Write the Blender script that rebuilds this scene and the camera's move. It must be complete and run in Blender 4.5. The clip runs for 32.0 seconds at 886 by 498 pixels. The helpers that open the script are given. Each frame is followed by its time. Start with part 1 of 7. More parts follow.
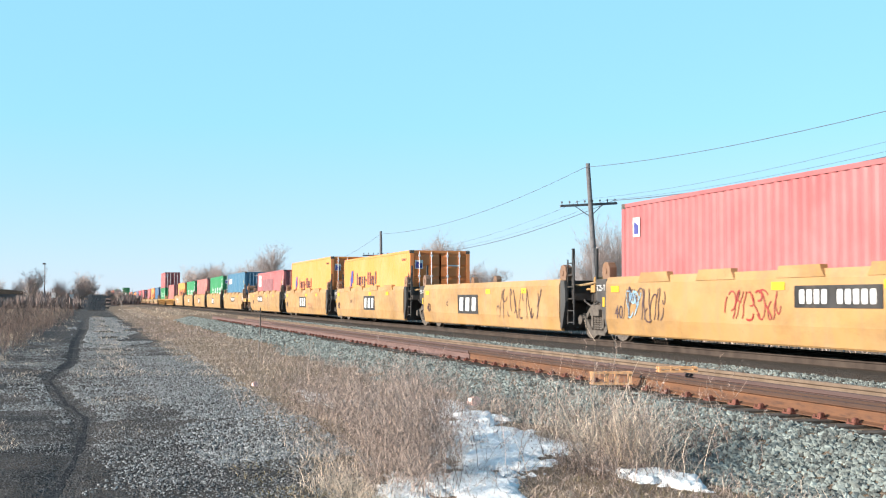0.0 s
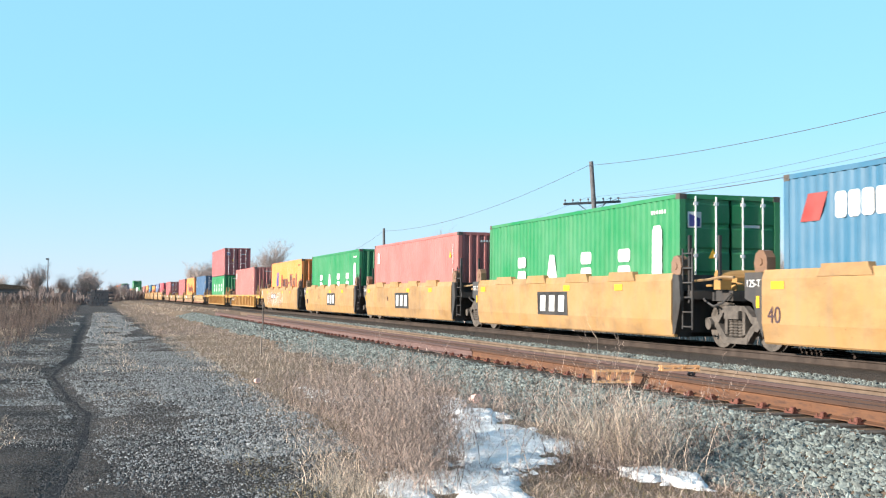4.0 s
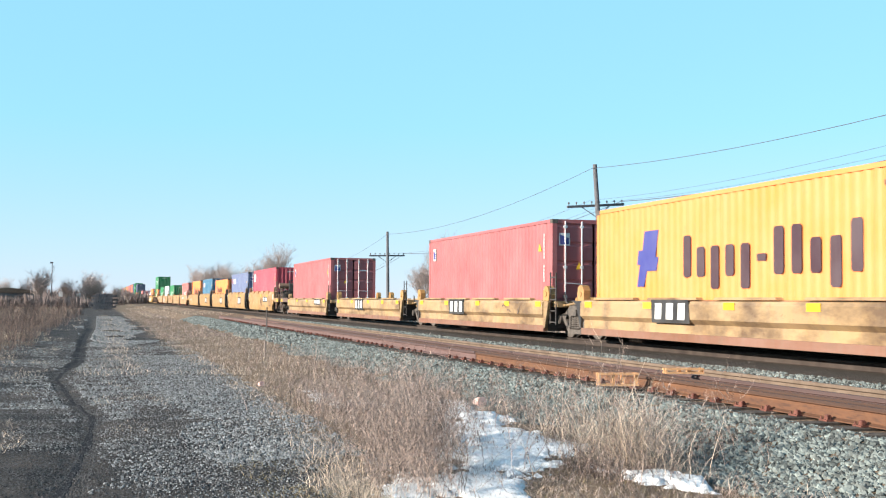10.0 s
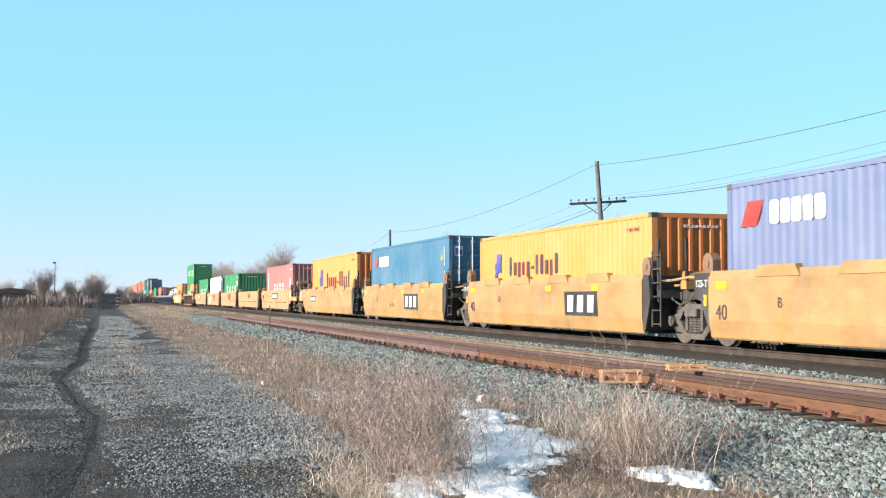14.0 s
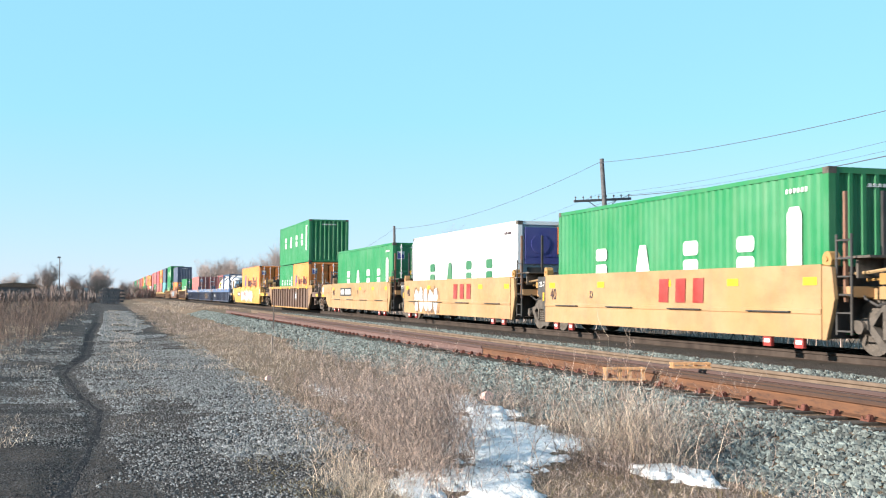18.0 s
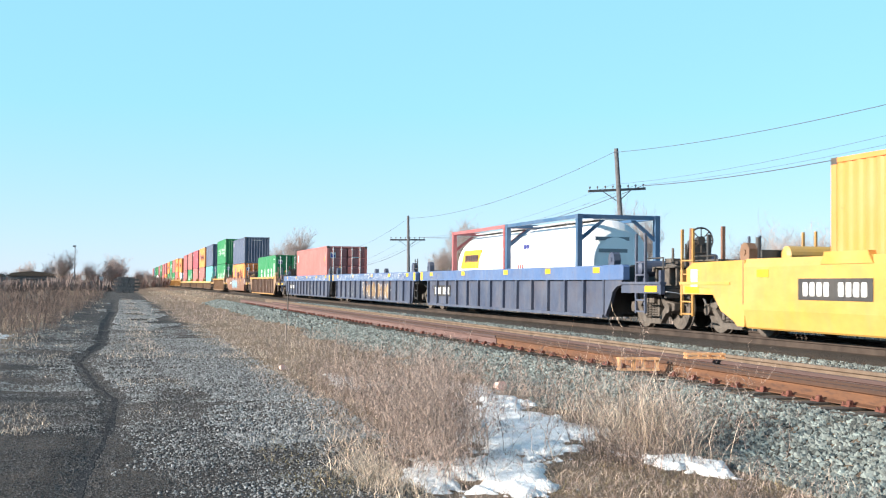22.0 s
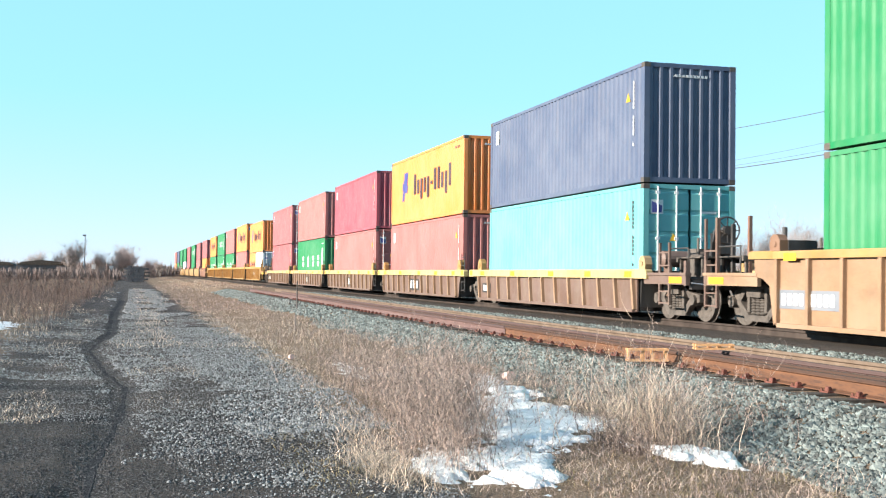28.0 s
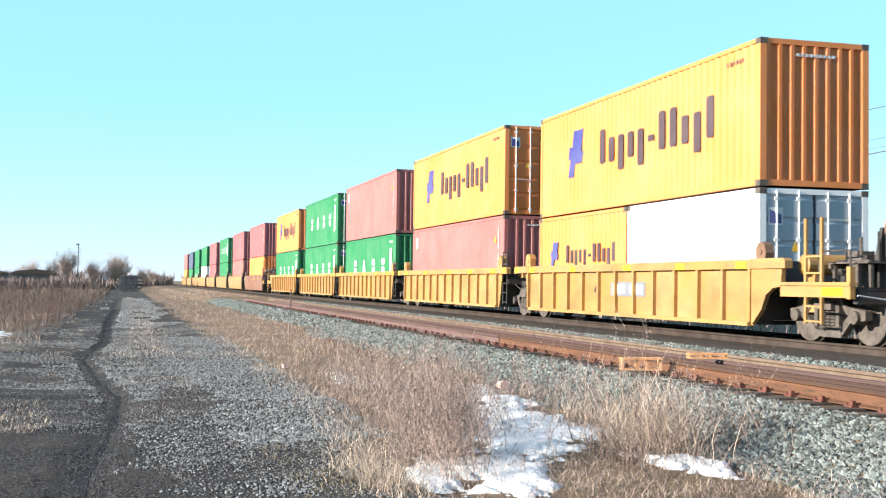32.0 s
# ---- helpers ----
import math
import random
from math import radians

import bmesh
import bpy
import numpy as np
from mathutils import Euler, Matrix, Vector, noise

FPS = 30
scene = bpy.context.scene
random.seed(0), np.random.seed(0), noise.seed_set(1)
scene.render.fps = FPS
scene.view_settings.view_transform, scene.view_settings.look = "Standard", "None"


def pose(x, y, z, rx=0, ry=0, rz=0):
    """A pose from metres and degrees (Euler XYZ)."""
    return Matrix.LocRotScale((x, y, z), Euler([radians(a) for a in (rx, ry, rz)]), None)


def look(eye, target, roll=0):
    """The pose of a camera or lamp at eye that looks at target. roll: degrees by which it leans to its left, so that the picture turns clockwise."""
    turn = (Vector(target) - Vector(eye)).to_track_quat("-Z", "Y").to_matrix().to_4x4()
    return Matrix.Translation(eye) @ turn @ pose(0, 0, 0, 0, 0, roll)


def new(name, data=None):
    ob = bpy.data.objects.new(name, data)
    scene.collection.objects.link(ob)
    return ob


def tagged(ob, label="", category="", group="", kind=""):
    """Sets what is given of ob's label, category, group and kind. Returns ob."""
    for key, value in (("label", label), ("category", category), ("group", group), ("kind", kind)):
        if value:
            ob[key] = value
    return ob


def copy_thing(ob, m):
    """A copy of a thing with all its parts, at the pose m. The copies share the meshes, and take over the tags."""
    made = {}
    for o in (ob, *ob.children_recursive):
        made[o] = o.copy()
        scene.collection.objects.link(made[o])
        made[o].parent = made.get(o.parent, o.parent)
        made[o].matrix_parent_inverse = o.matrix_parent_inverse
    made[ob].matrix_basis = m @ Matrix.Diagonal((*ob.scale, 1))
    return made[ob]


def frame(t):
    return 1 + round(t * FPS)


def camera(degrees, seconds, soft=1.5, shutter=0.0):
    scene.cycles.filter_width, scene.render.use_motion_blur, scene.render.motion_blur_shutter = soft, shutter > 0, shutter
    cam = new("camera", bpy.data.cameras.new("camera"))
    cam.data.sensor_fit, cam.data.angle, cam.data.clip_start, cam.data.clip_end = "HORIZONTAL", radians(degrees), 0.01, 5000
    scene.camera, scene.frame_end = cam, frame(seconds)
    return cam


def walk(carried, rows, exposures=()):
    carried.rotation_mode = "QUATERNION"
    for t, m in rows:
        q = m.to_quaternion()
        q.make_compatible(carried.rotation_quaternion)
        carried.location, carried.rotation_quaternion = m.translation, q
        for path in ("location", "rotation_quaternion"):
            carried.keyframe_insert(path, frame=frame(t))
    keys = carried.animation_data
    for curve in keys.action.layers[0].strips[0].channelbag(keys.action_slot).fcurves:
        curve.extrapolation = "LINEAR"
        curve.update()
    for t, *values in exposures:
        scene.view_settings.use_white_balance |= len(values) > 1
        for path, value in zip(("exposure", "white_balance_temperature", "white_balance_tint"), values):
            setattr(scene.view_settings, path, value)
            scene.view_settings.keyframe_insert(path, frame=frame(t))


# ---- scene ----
# World: x runs along the track the way the train goes, y across it away from the viewer, z up from the path.
EYE = (0.0, 0.0, 1.52)
RAIL = 0.55        # top of the rails
TRACK = 13.03      # middle of the main track
SPEED = 21.888     # metres a second
SECONDS = 32.0
cam = camera(42.169, SECONDS, 1.15, 0.06)
# seconds, turn to the left of straight across, tilt up, roll
PATH = (
    (0, 73.006, 2.557, 0.167), (0.5, 73.084, 2.629, 0.218), (1, 72.949, 2.657, 0.292), (1.5, 72.928, 2.687, 0.410), (2, 73.012, 2.640, 0.452),
    (2.5, 73.046, 2.666, 0.549), (3, 72.983, 2.593, 0.488), (3.5, 73.060, 2.505, 0.527), (5.5, 73.395, 2.298, 0.190), (6, 73.325, 2.333, 0.186),
    (6.5, 73.330, 2.336, 0.036), (7, 73.352, 2.501, 0.153), (7.5, 73.333, 2.522, 0.239), (8, 73.294, 2.466, 0.258), (8.5, 73.317, 2.480, 0.331),
    (9, 73.311, 2.444, 0.358), (9.5, 73.306, 2.478, 0.443), (10, 73.337, 2.578, 0.401), (10.5, 73.342, 2.575, 0.311), (11, 73.385, 2.519, 0.267),
    (11.5, 73.413, 2.388, 0.181), (12, 73.427, 2.290, 0.122), (12.5, 73.396, 2.210, 0.108), (13, 73.427, 2.253, 0.121), (13.5, 73.465, 2.421, 0.168),
    (14, 73.459, 2.470, 0.078), (14.5, 73.452, 2.331, 0.106), (16.5, 73.522, 1.870, 0.157), (17, 73.460, 2.137, 0.236), (17.5, 73.576, 2.289, 0.343),
    (18, 73.670, 2.300, 0.382), (18.5, 73.787, 2.236, 0.283), (19, 73.831, 2.109, 0.310), (19.5, 74.019, 2.089, 0.330), (20, 74.171, 2.093, 0.373),
    (20.5, 74.168, 2.104, 0.464), (21, 74.237, 1.991, 0.556), (21.5, 74.326, 1.843, 0.503), (22, 74.358, 1.783, 0.526), (22.5, 74.363, 1.861, 0.552),
    (23, 74.475, 1.870, 0.549), (23.5, 74.509, 1.921, 0.627), (24, 74.538, 1.968, 0.797), (24.5, 74.602, 1.926, 0.719), (25, 74.700, 1.880, 0.613),
    (25.5, 74.696, 1.848, 0.568), (27.5, 74.792, 1.489, 0.666), (28, 74.808, 1.287, 0.704), (28.5, 74.804, 1.302, 0.790), (29, 74.728, 1.611, 0.781),
    (29.5, 74.688, 1.603, 0.705), (30, 74.680, 1.509, 0.705), (30.5, 74.626, 1.315, 0.792), (31, 74.643, 1.315, 0.838), (31.5, 74.604, 1.631, 0.769),
    (32, 74.508, 1.743, 0.702),
)
EXPOSURES = ((0, 1.22), (20, 1.23), (26, 1.37), (32, 1.44))
walk(cam, [(t, pose(*EYE, 90 + tilt, 0, turn) @ pose(0, 0, 0, 0, 0, roll)) for t, turn, tilt, roll in PATH],
     exposures=EXPOSURES)

# ---- light ----
SUN_EL, SUN_TO = radians(17.5), Vector((0.1, -0.99, 0)).normalized()
world = bpy.data.worlds.new("world")
scene.world = world
world.use_nodes = True
wn = world.node_tree.nodes
sky = wn.new("ShaderNodeTexSky")
sky.sky_type, sky.sun_disc = "NISHITA", False
sky.sun_elevation, sky.sun_rotation = SUN_EL, math.atan2(SUN_TO.x, SUN_TO.y)
sky.air_density, sky.dust_density, sky.ozone_density, sky.altitude = 1.0, 0.0, 3.0, 0
wn["Background"].inputs["Strength"].default_value = 0.095
veil = wn.new("ShaderNodeMix")   # thin high haze evens out the blue
veil.data_type = "RGBA"
low = wn.new("ShaderNodeMix")   # paler and less blue towards the horizon
low.data_type = "RGBA"
low.inputs[6].default_value, low.inputs[7].default_value = (2.5, 3.35, 4.8, 1), (1.66, 3.85, 4.95, 1)
rise = wn.new("ShaderNodeMapRange")
rise.inputs[1].default_value, rise.inputs[2].default_value = -0.01, 0.15
height = wn.new("ShaderNodeTexCoord")
split = wn.new("ShaderNodeSeparateXYZ")
world.node_tree.links.new(height.outputs["Generated"], split.inputs[0])
thin = wn.new("ShaderNodeMapRange")   # the haze lies low, the zenith is clear
for slot, value in ((1, 0.28), (2, 0.8), (3, 0.74), (4, 0.2)):
    thin.inputs[slot].default_value = value
world.node_tree.links.new(split.outputs["Z"], thin.inputs[0])
world.node_tree.links.new(thin.outputs[0], veil.inputs[0])
world.node_tree.links.new(split.outputs["Z"], rise.inputs[0])
world.node_tree.links.new(rise.outputs[0], low.inputs[0])
world.node_tree.links.new(low.outputs[2], veil.inputs[7])
world.node_tree.links.new(sky.outputs[0], veil.inputs[6])
world.node_tree.links.new(veil.outputs[2], wn["Background"].inputs["Color"])
sun = new("sun", bpy.data.lights.new("sun", "SUN"))
sun.data.energy, sun.data.angle, sun.data.color = 5.0, radians(0.55), (1.0, 0.90, 0.78)
sun.matrix_world = look(SUN_TO * 60 + Vector((0, 0, 60 * math.tan(SUN_EL))), (0, 0, 0))

# ---- materials ----
def shader(name, rough=0.6, metal=0.0, spec=0.5):
    m = bpy.data.materials.new(name)
    m.use_nodes = True
    nt = m.node_tree
    b = nt.nodes["Principled BSDF"]
    b.inputs["Roughness"].default_value, b.inputs["Metallic"].default_value = rough, metal
    b.inputs["Specular IOR Level"].default_value = spec
    return m, nt, b


def node(nt, kind, **values):
    n = nt.nodes.new(kind)
    for key, value in values.items():
        n.inputs[key.replace("_", " ")].default_value = value
    return n


def coords(nt, stretch=(1, 1, 1), own=True):
    """Object space, shifted for each object so that repeats differ."""
    tc = nt.nodes.new("ShaderNodeTexCoord")
    mp = nt.nodes.new("ShaderNodeMapping")
    mp.inputs["Scale"].default_value = stretch
    nt.links.new(tc.outputs["Object"], mp.inputs["Vector"])
    if own:
        info = nt.nodes.new("ShaderNodeObjectInfo")
        mul = nt.nodes.new("ShaderNodeVectorMath")
        mul.operation = "SCALE"
        mul.inputs[0].default_value = (37.0, 11.0, 23.0)
        nt.links.new(info.outputs["Random"], mul.inputs["Scale"])
        nt.links.new(mul.outputs[0], mp.inputs["Location"])
    return mp.outputs[0]


def noise_tex(nt, vec, scale, detail=5, rough=0.6):
    n = node(nt, "ShaderNodeTexNoise", Scale=scale, Detail=detail, Roughness=rough)
    nt.links.new(vec, n.inputs["Vector"])
    return n.outputs["Fac"]


def ramp(nt, fac, lo, hi, a=0.0, b=1.0):
    r = node(nt, "ShaderNodeMapRange")
    for i, v in ((1, lo), (2, hi), (3, a), (4, b)):
        r.inputs[i].default_value = v
    nt.links.new(fac, r.inputs[0])
    return r.outputs[0]


def blend(nt, fac, a, b):
    m = nt.nodes.new("ShaderNodeMix")
    m.data_type = "RGBA"
    for socket, v in ((m.inputs[0], fac), (m.inputs[6], a), (m.inputs[7], b)):
        if isinstance(v, bpy.types.NodeSocket):
            nt.links.new(v, socket)
        elif isinstance(v, (int, float)):
            socket.default_value = v
        else:
            socket.default_value = (*v, 1)
    return m.outputs[2]


def bump(nt, b, height, strength, distance):
    n = node(nt, "ShaderNodeBump", Strength=strength, Distance=distance)
    nt.links.new(height, n.inputs["Height"])
    nt.links.new(n.outputs[0], b.inputs["Normal"])


def paint(name, colour, fade=0.12, rust=0.25, rusty=(0.085, 0.038, 0.02), rough=0.5, dust=(0.2, 0.16, 0.12), dusty=0.25, grime=0.0):
    """Weathered enamel on steel: faded patches, streaks of dust, specks of rust."""
    m, nt, b = shader(name, rough, 0.0, 0.4)
    v, streak = coords(nt), coords(nt, (1.6, 1.6, 0.16))
    pale = tuple(c + (0.75 - c) * fade for c in colour)
    c = blend(nt, ramp(nt, noise_tex(nt, v, 0.7, 4), 0.35, 0.7), colour, pale)
    c = blend(nt, ramp(nt, noise_tex(nt, streak, 2.2, 6), 0.48, 0.78, 0, dusty), c, dust)
    if grime:
        c = blend(nt, ramp(nt, noise_tex(nt, coords(nt, (0.6, 0.6, 1.3)), 0.9, 7, 0.68), 0.46, 0.66, 0, grime), c, (0.095, 0.058, 0.036))
    c = blend(nt, ramp(nt, noise_tex(nt, v, 5.5, 8, 0.7), 0.62, 0.72, 0, rust), c, rusty)
    nt.links.new(c, b.inputs["Base Color"])
    nt.links.new(ramp(nt, noise_tex(nt, v, 3.0), 0.3, 0.7, rough - 0.1, rough + 0.2), b.inputs["Roughness"])
    bump(nt, b, noise_tex(nt, v, 9.0, 4), 0.12, 0.01)
    return m


def rough_stuff(name, a, b_, scale, rough=0.9, island=None, relief=0.4, dist=0.02, spec=0.2):
    """Two-tone matter such as stone, timber or earth."""
    m, nt, b = shader(name, rough, 0.0, spec)
    v = coords(nt)
    c = blend(nt, ramp(nt, noise_tex(nt, v, scale, 8, 0.65), 0.32, 0.68), a, b_)
    if island:
        g = nt.nodes.new("ShaderNodeNewGeometry")
        hsv = nt.nodes.new("ShaderNodeHueSaturation")
        nt.links.new(ramp(nt, g.outputs["Random Per Island"], 0, 1, *island), hsv.inputs["Value"])
        nt.links.new(ramp(nt, g.outputs["Random Per Island"], 0, 1, 0.8, 1.25), hsv.inputs["Saturation"])
        nt.links.new(c, hsv.inputs["Color"])
        c = hsv.outputs[0]
    nt.links.new(c, b.inputs["Base Color"])
    if relief:
        bump(nt, b, noise_tex(nt, v, scale * 3, 6), relief, dist)
    return m


def rail_material(name, head, web, pale):
    """Rusted rail: a darker worn head and foot, a brighter streaked web."""
    m, nt, b = shader(name, 0.75, 0.0, 0.3)
    long = noise_tex(nt, coords(nt, (0.25, 4, 6)), 3.0, 7, 0.65)
    tc = nt.nodes.new("ShaderNodeTexCoord")
    sep = nt.nodes.new("ShaderNodeSeparateXYZ")
    nt.links.new(tc.outputs["Object"], sep.inputs[0])
    c = blend(nt, ramp(nt, long, 0.35, 0.65), web, pale)
    c = blend(nt, ramp(nt, noise_tex(nt, coords(nt, (0.6, 3, 3)), 9.0, 8, 0.7), 0.5, 0.68, 0, 0.7), c, head)
    c = blend(nt, ramp(nt, sep.outputs["Z"], 0.137, 0.15, 0, 0.75), c, head)
    nt.links.new(c, b.inputs["Base Color"])
    bump(nt, b, noise_tex(nt, coords(nt), 14.0, 6), 0.3, 0.01)
    return m


M = {}
for key, colour in (("red", (0.305, 0.084, 0.088)), ("salmon", (0.35, 0.11, 0.10)), ("bright_red", (0.41, 0.05, 0.075)), ("maroon", (0.34, 0.058, 0.08)),
                    # the deeper orange carries the shade of yellow boxes' ends; also paints the control box
                    ("orange", (0.68, 0.215, 0.05)), ("red_patch", (0.2, 0.07, 0.076)), ("deep_and_shaded_orange", (0.62, 0.165, 0.028)), ("green", (0.006, 0.17, 0.055)), ("blue", (0.03, 0.086, 0.175)), ("teal_blue", (0.03, 0.12, 0.205)),
                    ("grey_blue", (0.105, 0.135, 0.24)), ("slate", (0.06, 0.082, 0.14)), ("teal", (0.10, 0.35, 0.35)), ("white", (0.74, 0.75, 0.76)),
                    ("silver", (0.30, 0.35, 0.40))):
    M[key] = paint("paint_" + key, colour, 0.06, 0.22, dusty=0.16)
for key, colour, rust, dusty, grime in (("car_yellow", (0.328, 0.188, 0.067), 0.4, 0.45, 0.4), ("car_cream", (0.33, 0.215, 0.1), 0.7, 0.6, 0.9),
                                        ("car_tan", (0.35, 0.21, 0.095), 0.3, 0.3, 0.3), ("car_gold", (0.37, 0.20, 0.055), 0.35, 0.3, 0.4),
                                        ("car_brown", (0.125, 0.075, 0.057), 0.5, 0.5, 0.4), ("car_bright", (0.46, 0.27, 0.055), 0.3, 0.25, 0.2),
                                        ("car_dun", (0.27, 0.165, 0.095), 0.5, 0.4, 0.4), ("car_pale", (0.44, 0.33, 0.14), 0.4, 0.4, 0.35), ("car_rust", (0.19, 0.085, 0.05), 0.5, 0.45, 0.4),
                                        ("car_navy", (0.038, 0.053, 0.096), 0.4, 0.3, 0.2), ("car_blue", (0.058, 0.115, 0.25), 0.3, 0.3, 0.2),
                                        ("car_ochre", (0.181, 0.097, 0.056), 0.5, 0.4, 0.5), ("car_black", (0.022, 0.021, 0.022), 0.3, 0.25, 0.2)):
    M[key] = paint(key, colour, 0.06, rust, dusty=dusty, grime=grime)
M["running_gear"] = rough_stuff("running_gear", (0.06, 0.053, 0.048), (0.13, 0.112, 0.098), 6, 0.8, relief=0.2)
M["tread"] = shader("tread", 0.3, 1.0)[0]
M["tread"].node_tree.nodes["Principled BSDF"].inputs["Base Color"].default_value = (0.5, 0.48, 0.46, 1)
M["mark_white"] = paint("mark_white", (0.6, 0.6, 0.59), 0.05, 0.08, dusty=0.12)
M["mark_black"] = paint("mark_black", (0.02, 0.018, 0.018), 0.05, 0.1, dusty=0.2)
M["mark_blue"] = paint("mark_blue", (0.03, 0.035, 0.2), 0.08, 0.05, dusty=0.1)
M["mark_dark"] = paint("mark_dark", (0.05, 0.024, 0.032), 0.05, 0.05, dusty=0.1)
M["mark_red"] = paint("mark_red", (0.25, 0.02, 0.015), 0.08, 0.1, dusty=0.15)
M["mark_green"] = paint("mark_green", (0.008, 0.12, 0.045), 0.08, 0.05, dusty=0.1)
M["mark_grey"] = paint("mark_grey", (0.16, 0.175, 0.2), 0.1, 0.1)
M["mark_sky"] = paint("mark_sky", (0.15, 0.3, 0.42), 0.15, 0.05)
M["reflector"] = paint("reflector", (0.62, 0.36, 0.015), 0.02, 0.05, dusty=0.1)
M["galvanised"] = shader("galvanised", 0.5, 0.35)[0]
M["galvanised"].node_tree.nodes["Principled BSDF"].inputs["Base Color"].default_value = (0.62, 0.62, 0.63, 1)
M["ballast"] = rough_stuff("ballast", (0.07, 0.08, 0.077), (0.19, 0.21, 0.2), 5, 0.9, (0.42, 1.7), 0.3, 0.01)
M["drive_stone"] = rough_stuff("drive_stone", (0.078, 0.082, 0.085), (0.205, 0.212, 0.214), 9, 0.7, (0.42, 1.75), 0.3, 0.006)
M["damp_stone"] = rough_stuff("damp_stone", (0.02, 0.02, 0.022), (0.07, 0.07, 0.072), 9, 0.8, (0.6, 1.45), 0.3, 0.006)
M["gravel"] = rough_stuff("gravel", (0.04, 0.04, 0.041), (0.155, 0.153, 0.153), 9, 0.6, (0.6, 1.45), 0.3, 0.006)
M["tie"] = rough_stuff("tie", (0.04, 0.032, 0.028), (0.13, 0.105, 0.085), 7, 0.9)
M["rail_rust"] = rail_material("rail_rust", (0.048, 0.029, 0.023), (0.094, 0.045, 0.027), (0.15, 0.07, 0.036))
M["rail_violet"] = rail_material("rail_violet", (0.066, 0.042, 0.039), (0.098, 0.056, 0.049), (0.155, 0.1, 0.093))
M["main_rail"] = rough_stuff("main_rail", (0.028, 0.021, 0.018), (0.066, 0.051, 0.043), 3, 0.7, relief=0.2)
M["rail_brown"] = rough_stuff("rail_brown", (0.10, 0.07, 0.05), (0.19, 0.14, 0.105), 3, 0.7, relief=0.2)
M["clip"] = rough_stuff("clip", (0.09, 0.035, 0.026), (0.18, 0.072, 0.055), 8, 0.8)
M["orange_wood"] = rough_stuff("orange_wood", (0.52, 0.27, 0.13), (0.66, 0.38, 0.2), 9, 0.75)
M["pole_wood"] = rough_stuff("pole_wood", (0.075, 0.073, 0.078), (0.165, 0.16, 0.168), 8, 0.9)
M["wire"] = shader("wire", 0.6)[0]
M["wire"].node_tree.nodes["Principled BSDF"].inputs["Base Color"].default_value = (0.09, 0.09, 0.11, 1)
M["bark"] = rough_stuff("bark", (0.17, 0.14, 0.125), (0.29, 0.245, 0.22), 4, 0.95)
M["twig"] = rough_stuff("twig", (0.26, 0.21, 0.195), (0.42, 0.355, 0.33), 1.2, 0.95, (0.6, 1.45), 0)
M["brush"] = rough_stuff("brush", (0.15, 0.118, 0.108), (0.25, 0.2, 0.188), 1.2, 0.95, (0.7, 1.3), 0)
M["straw"] = rough_stuff("straw", (0.28, 0.223, 0.178), (0.54, 0.46, 0.38), 1.5, 0.8, (0.3, 1.75), 0)
M["weed"] = rough_stuff("weed", (0.155, 0.118, 0.101), (0.37, 0.302, 0.268), 1.5, 0.85, (0.22, 1.85), 0)
M["moss_grass"] = rough_stuff("moss_grass", (0.085, 0.075, 0.035), (0.3, 0.245, 0.15), 2.5, 0.85, (0.5, 1.6), 0)
M["red_weed"] = rough_stuff("red_weed", (0.082, 0.06, 0.052), (0.18, 0.138, 0.123), 0.6, 0.9, (0.4, 1.6), 0)
M["snow"] = rough_stuff("snow", (0.66, 0.65, 0.64), (0.9, 0.9, 0.9), 7, 0.6, relief=0.8, dist=0.03)
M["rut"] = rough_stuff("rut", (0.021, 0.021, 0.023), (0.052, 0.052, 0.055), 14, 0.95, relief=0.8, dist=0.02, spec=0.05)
M["shed"] = rough_stuff("shed", (0.1, 0.1, 0.105), (0.17, 0.17, 0.18), 0.7, 0.7, relief=0)
M["litter"] = rough_stuff("litter", (0.75, 0.45, 0.38), (0.85, 0.62, 0.55), 6, 0.6)


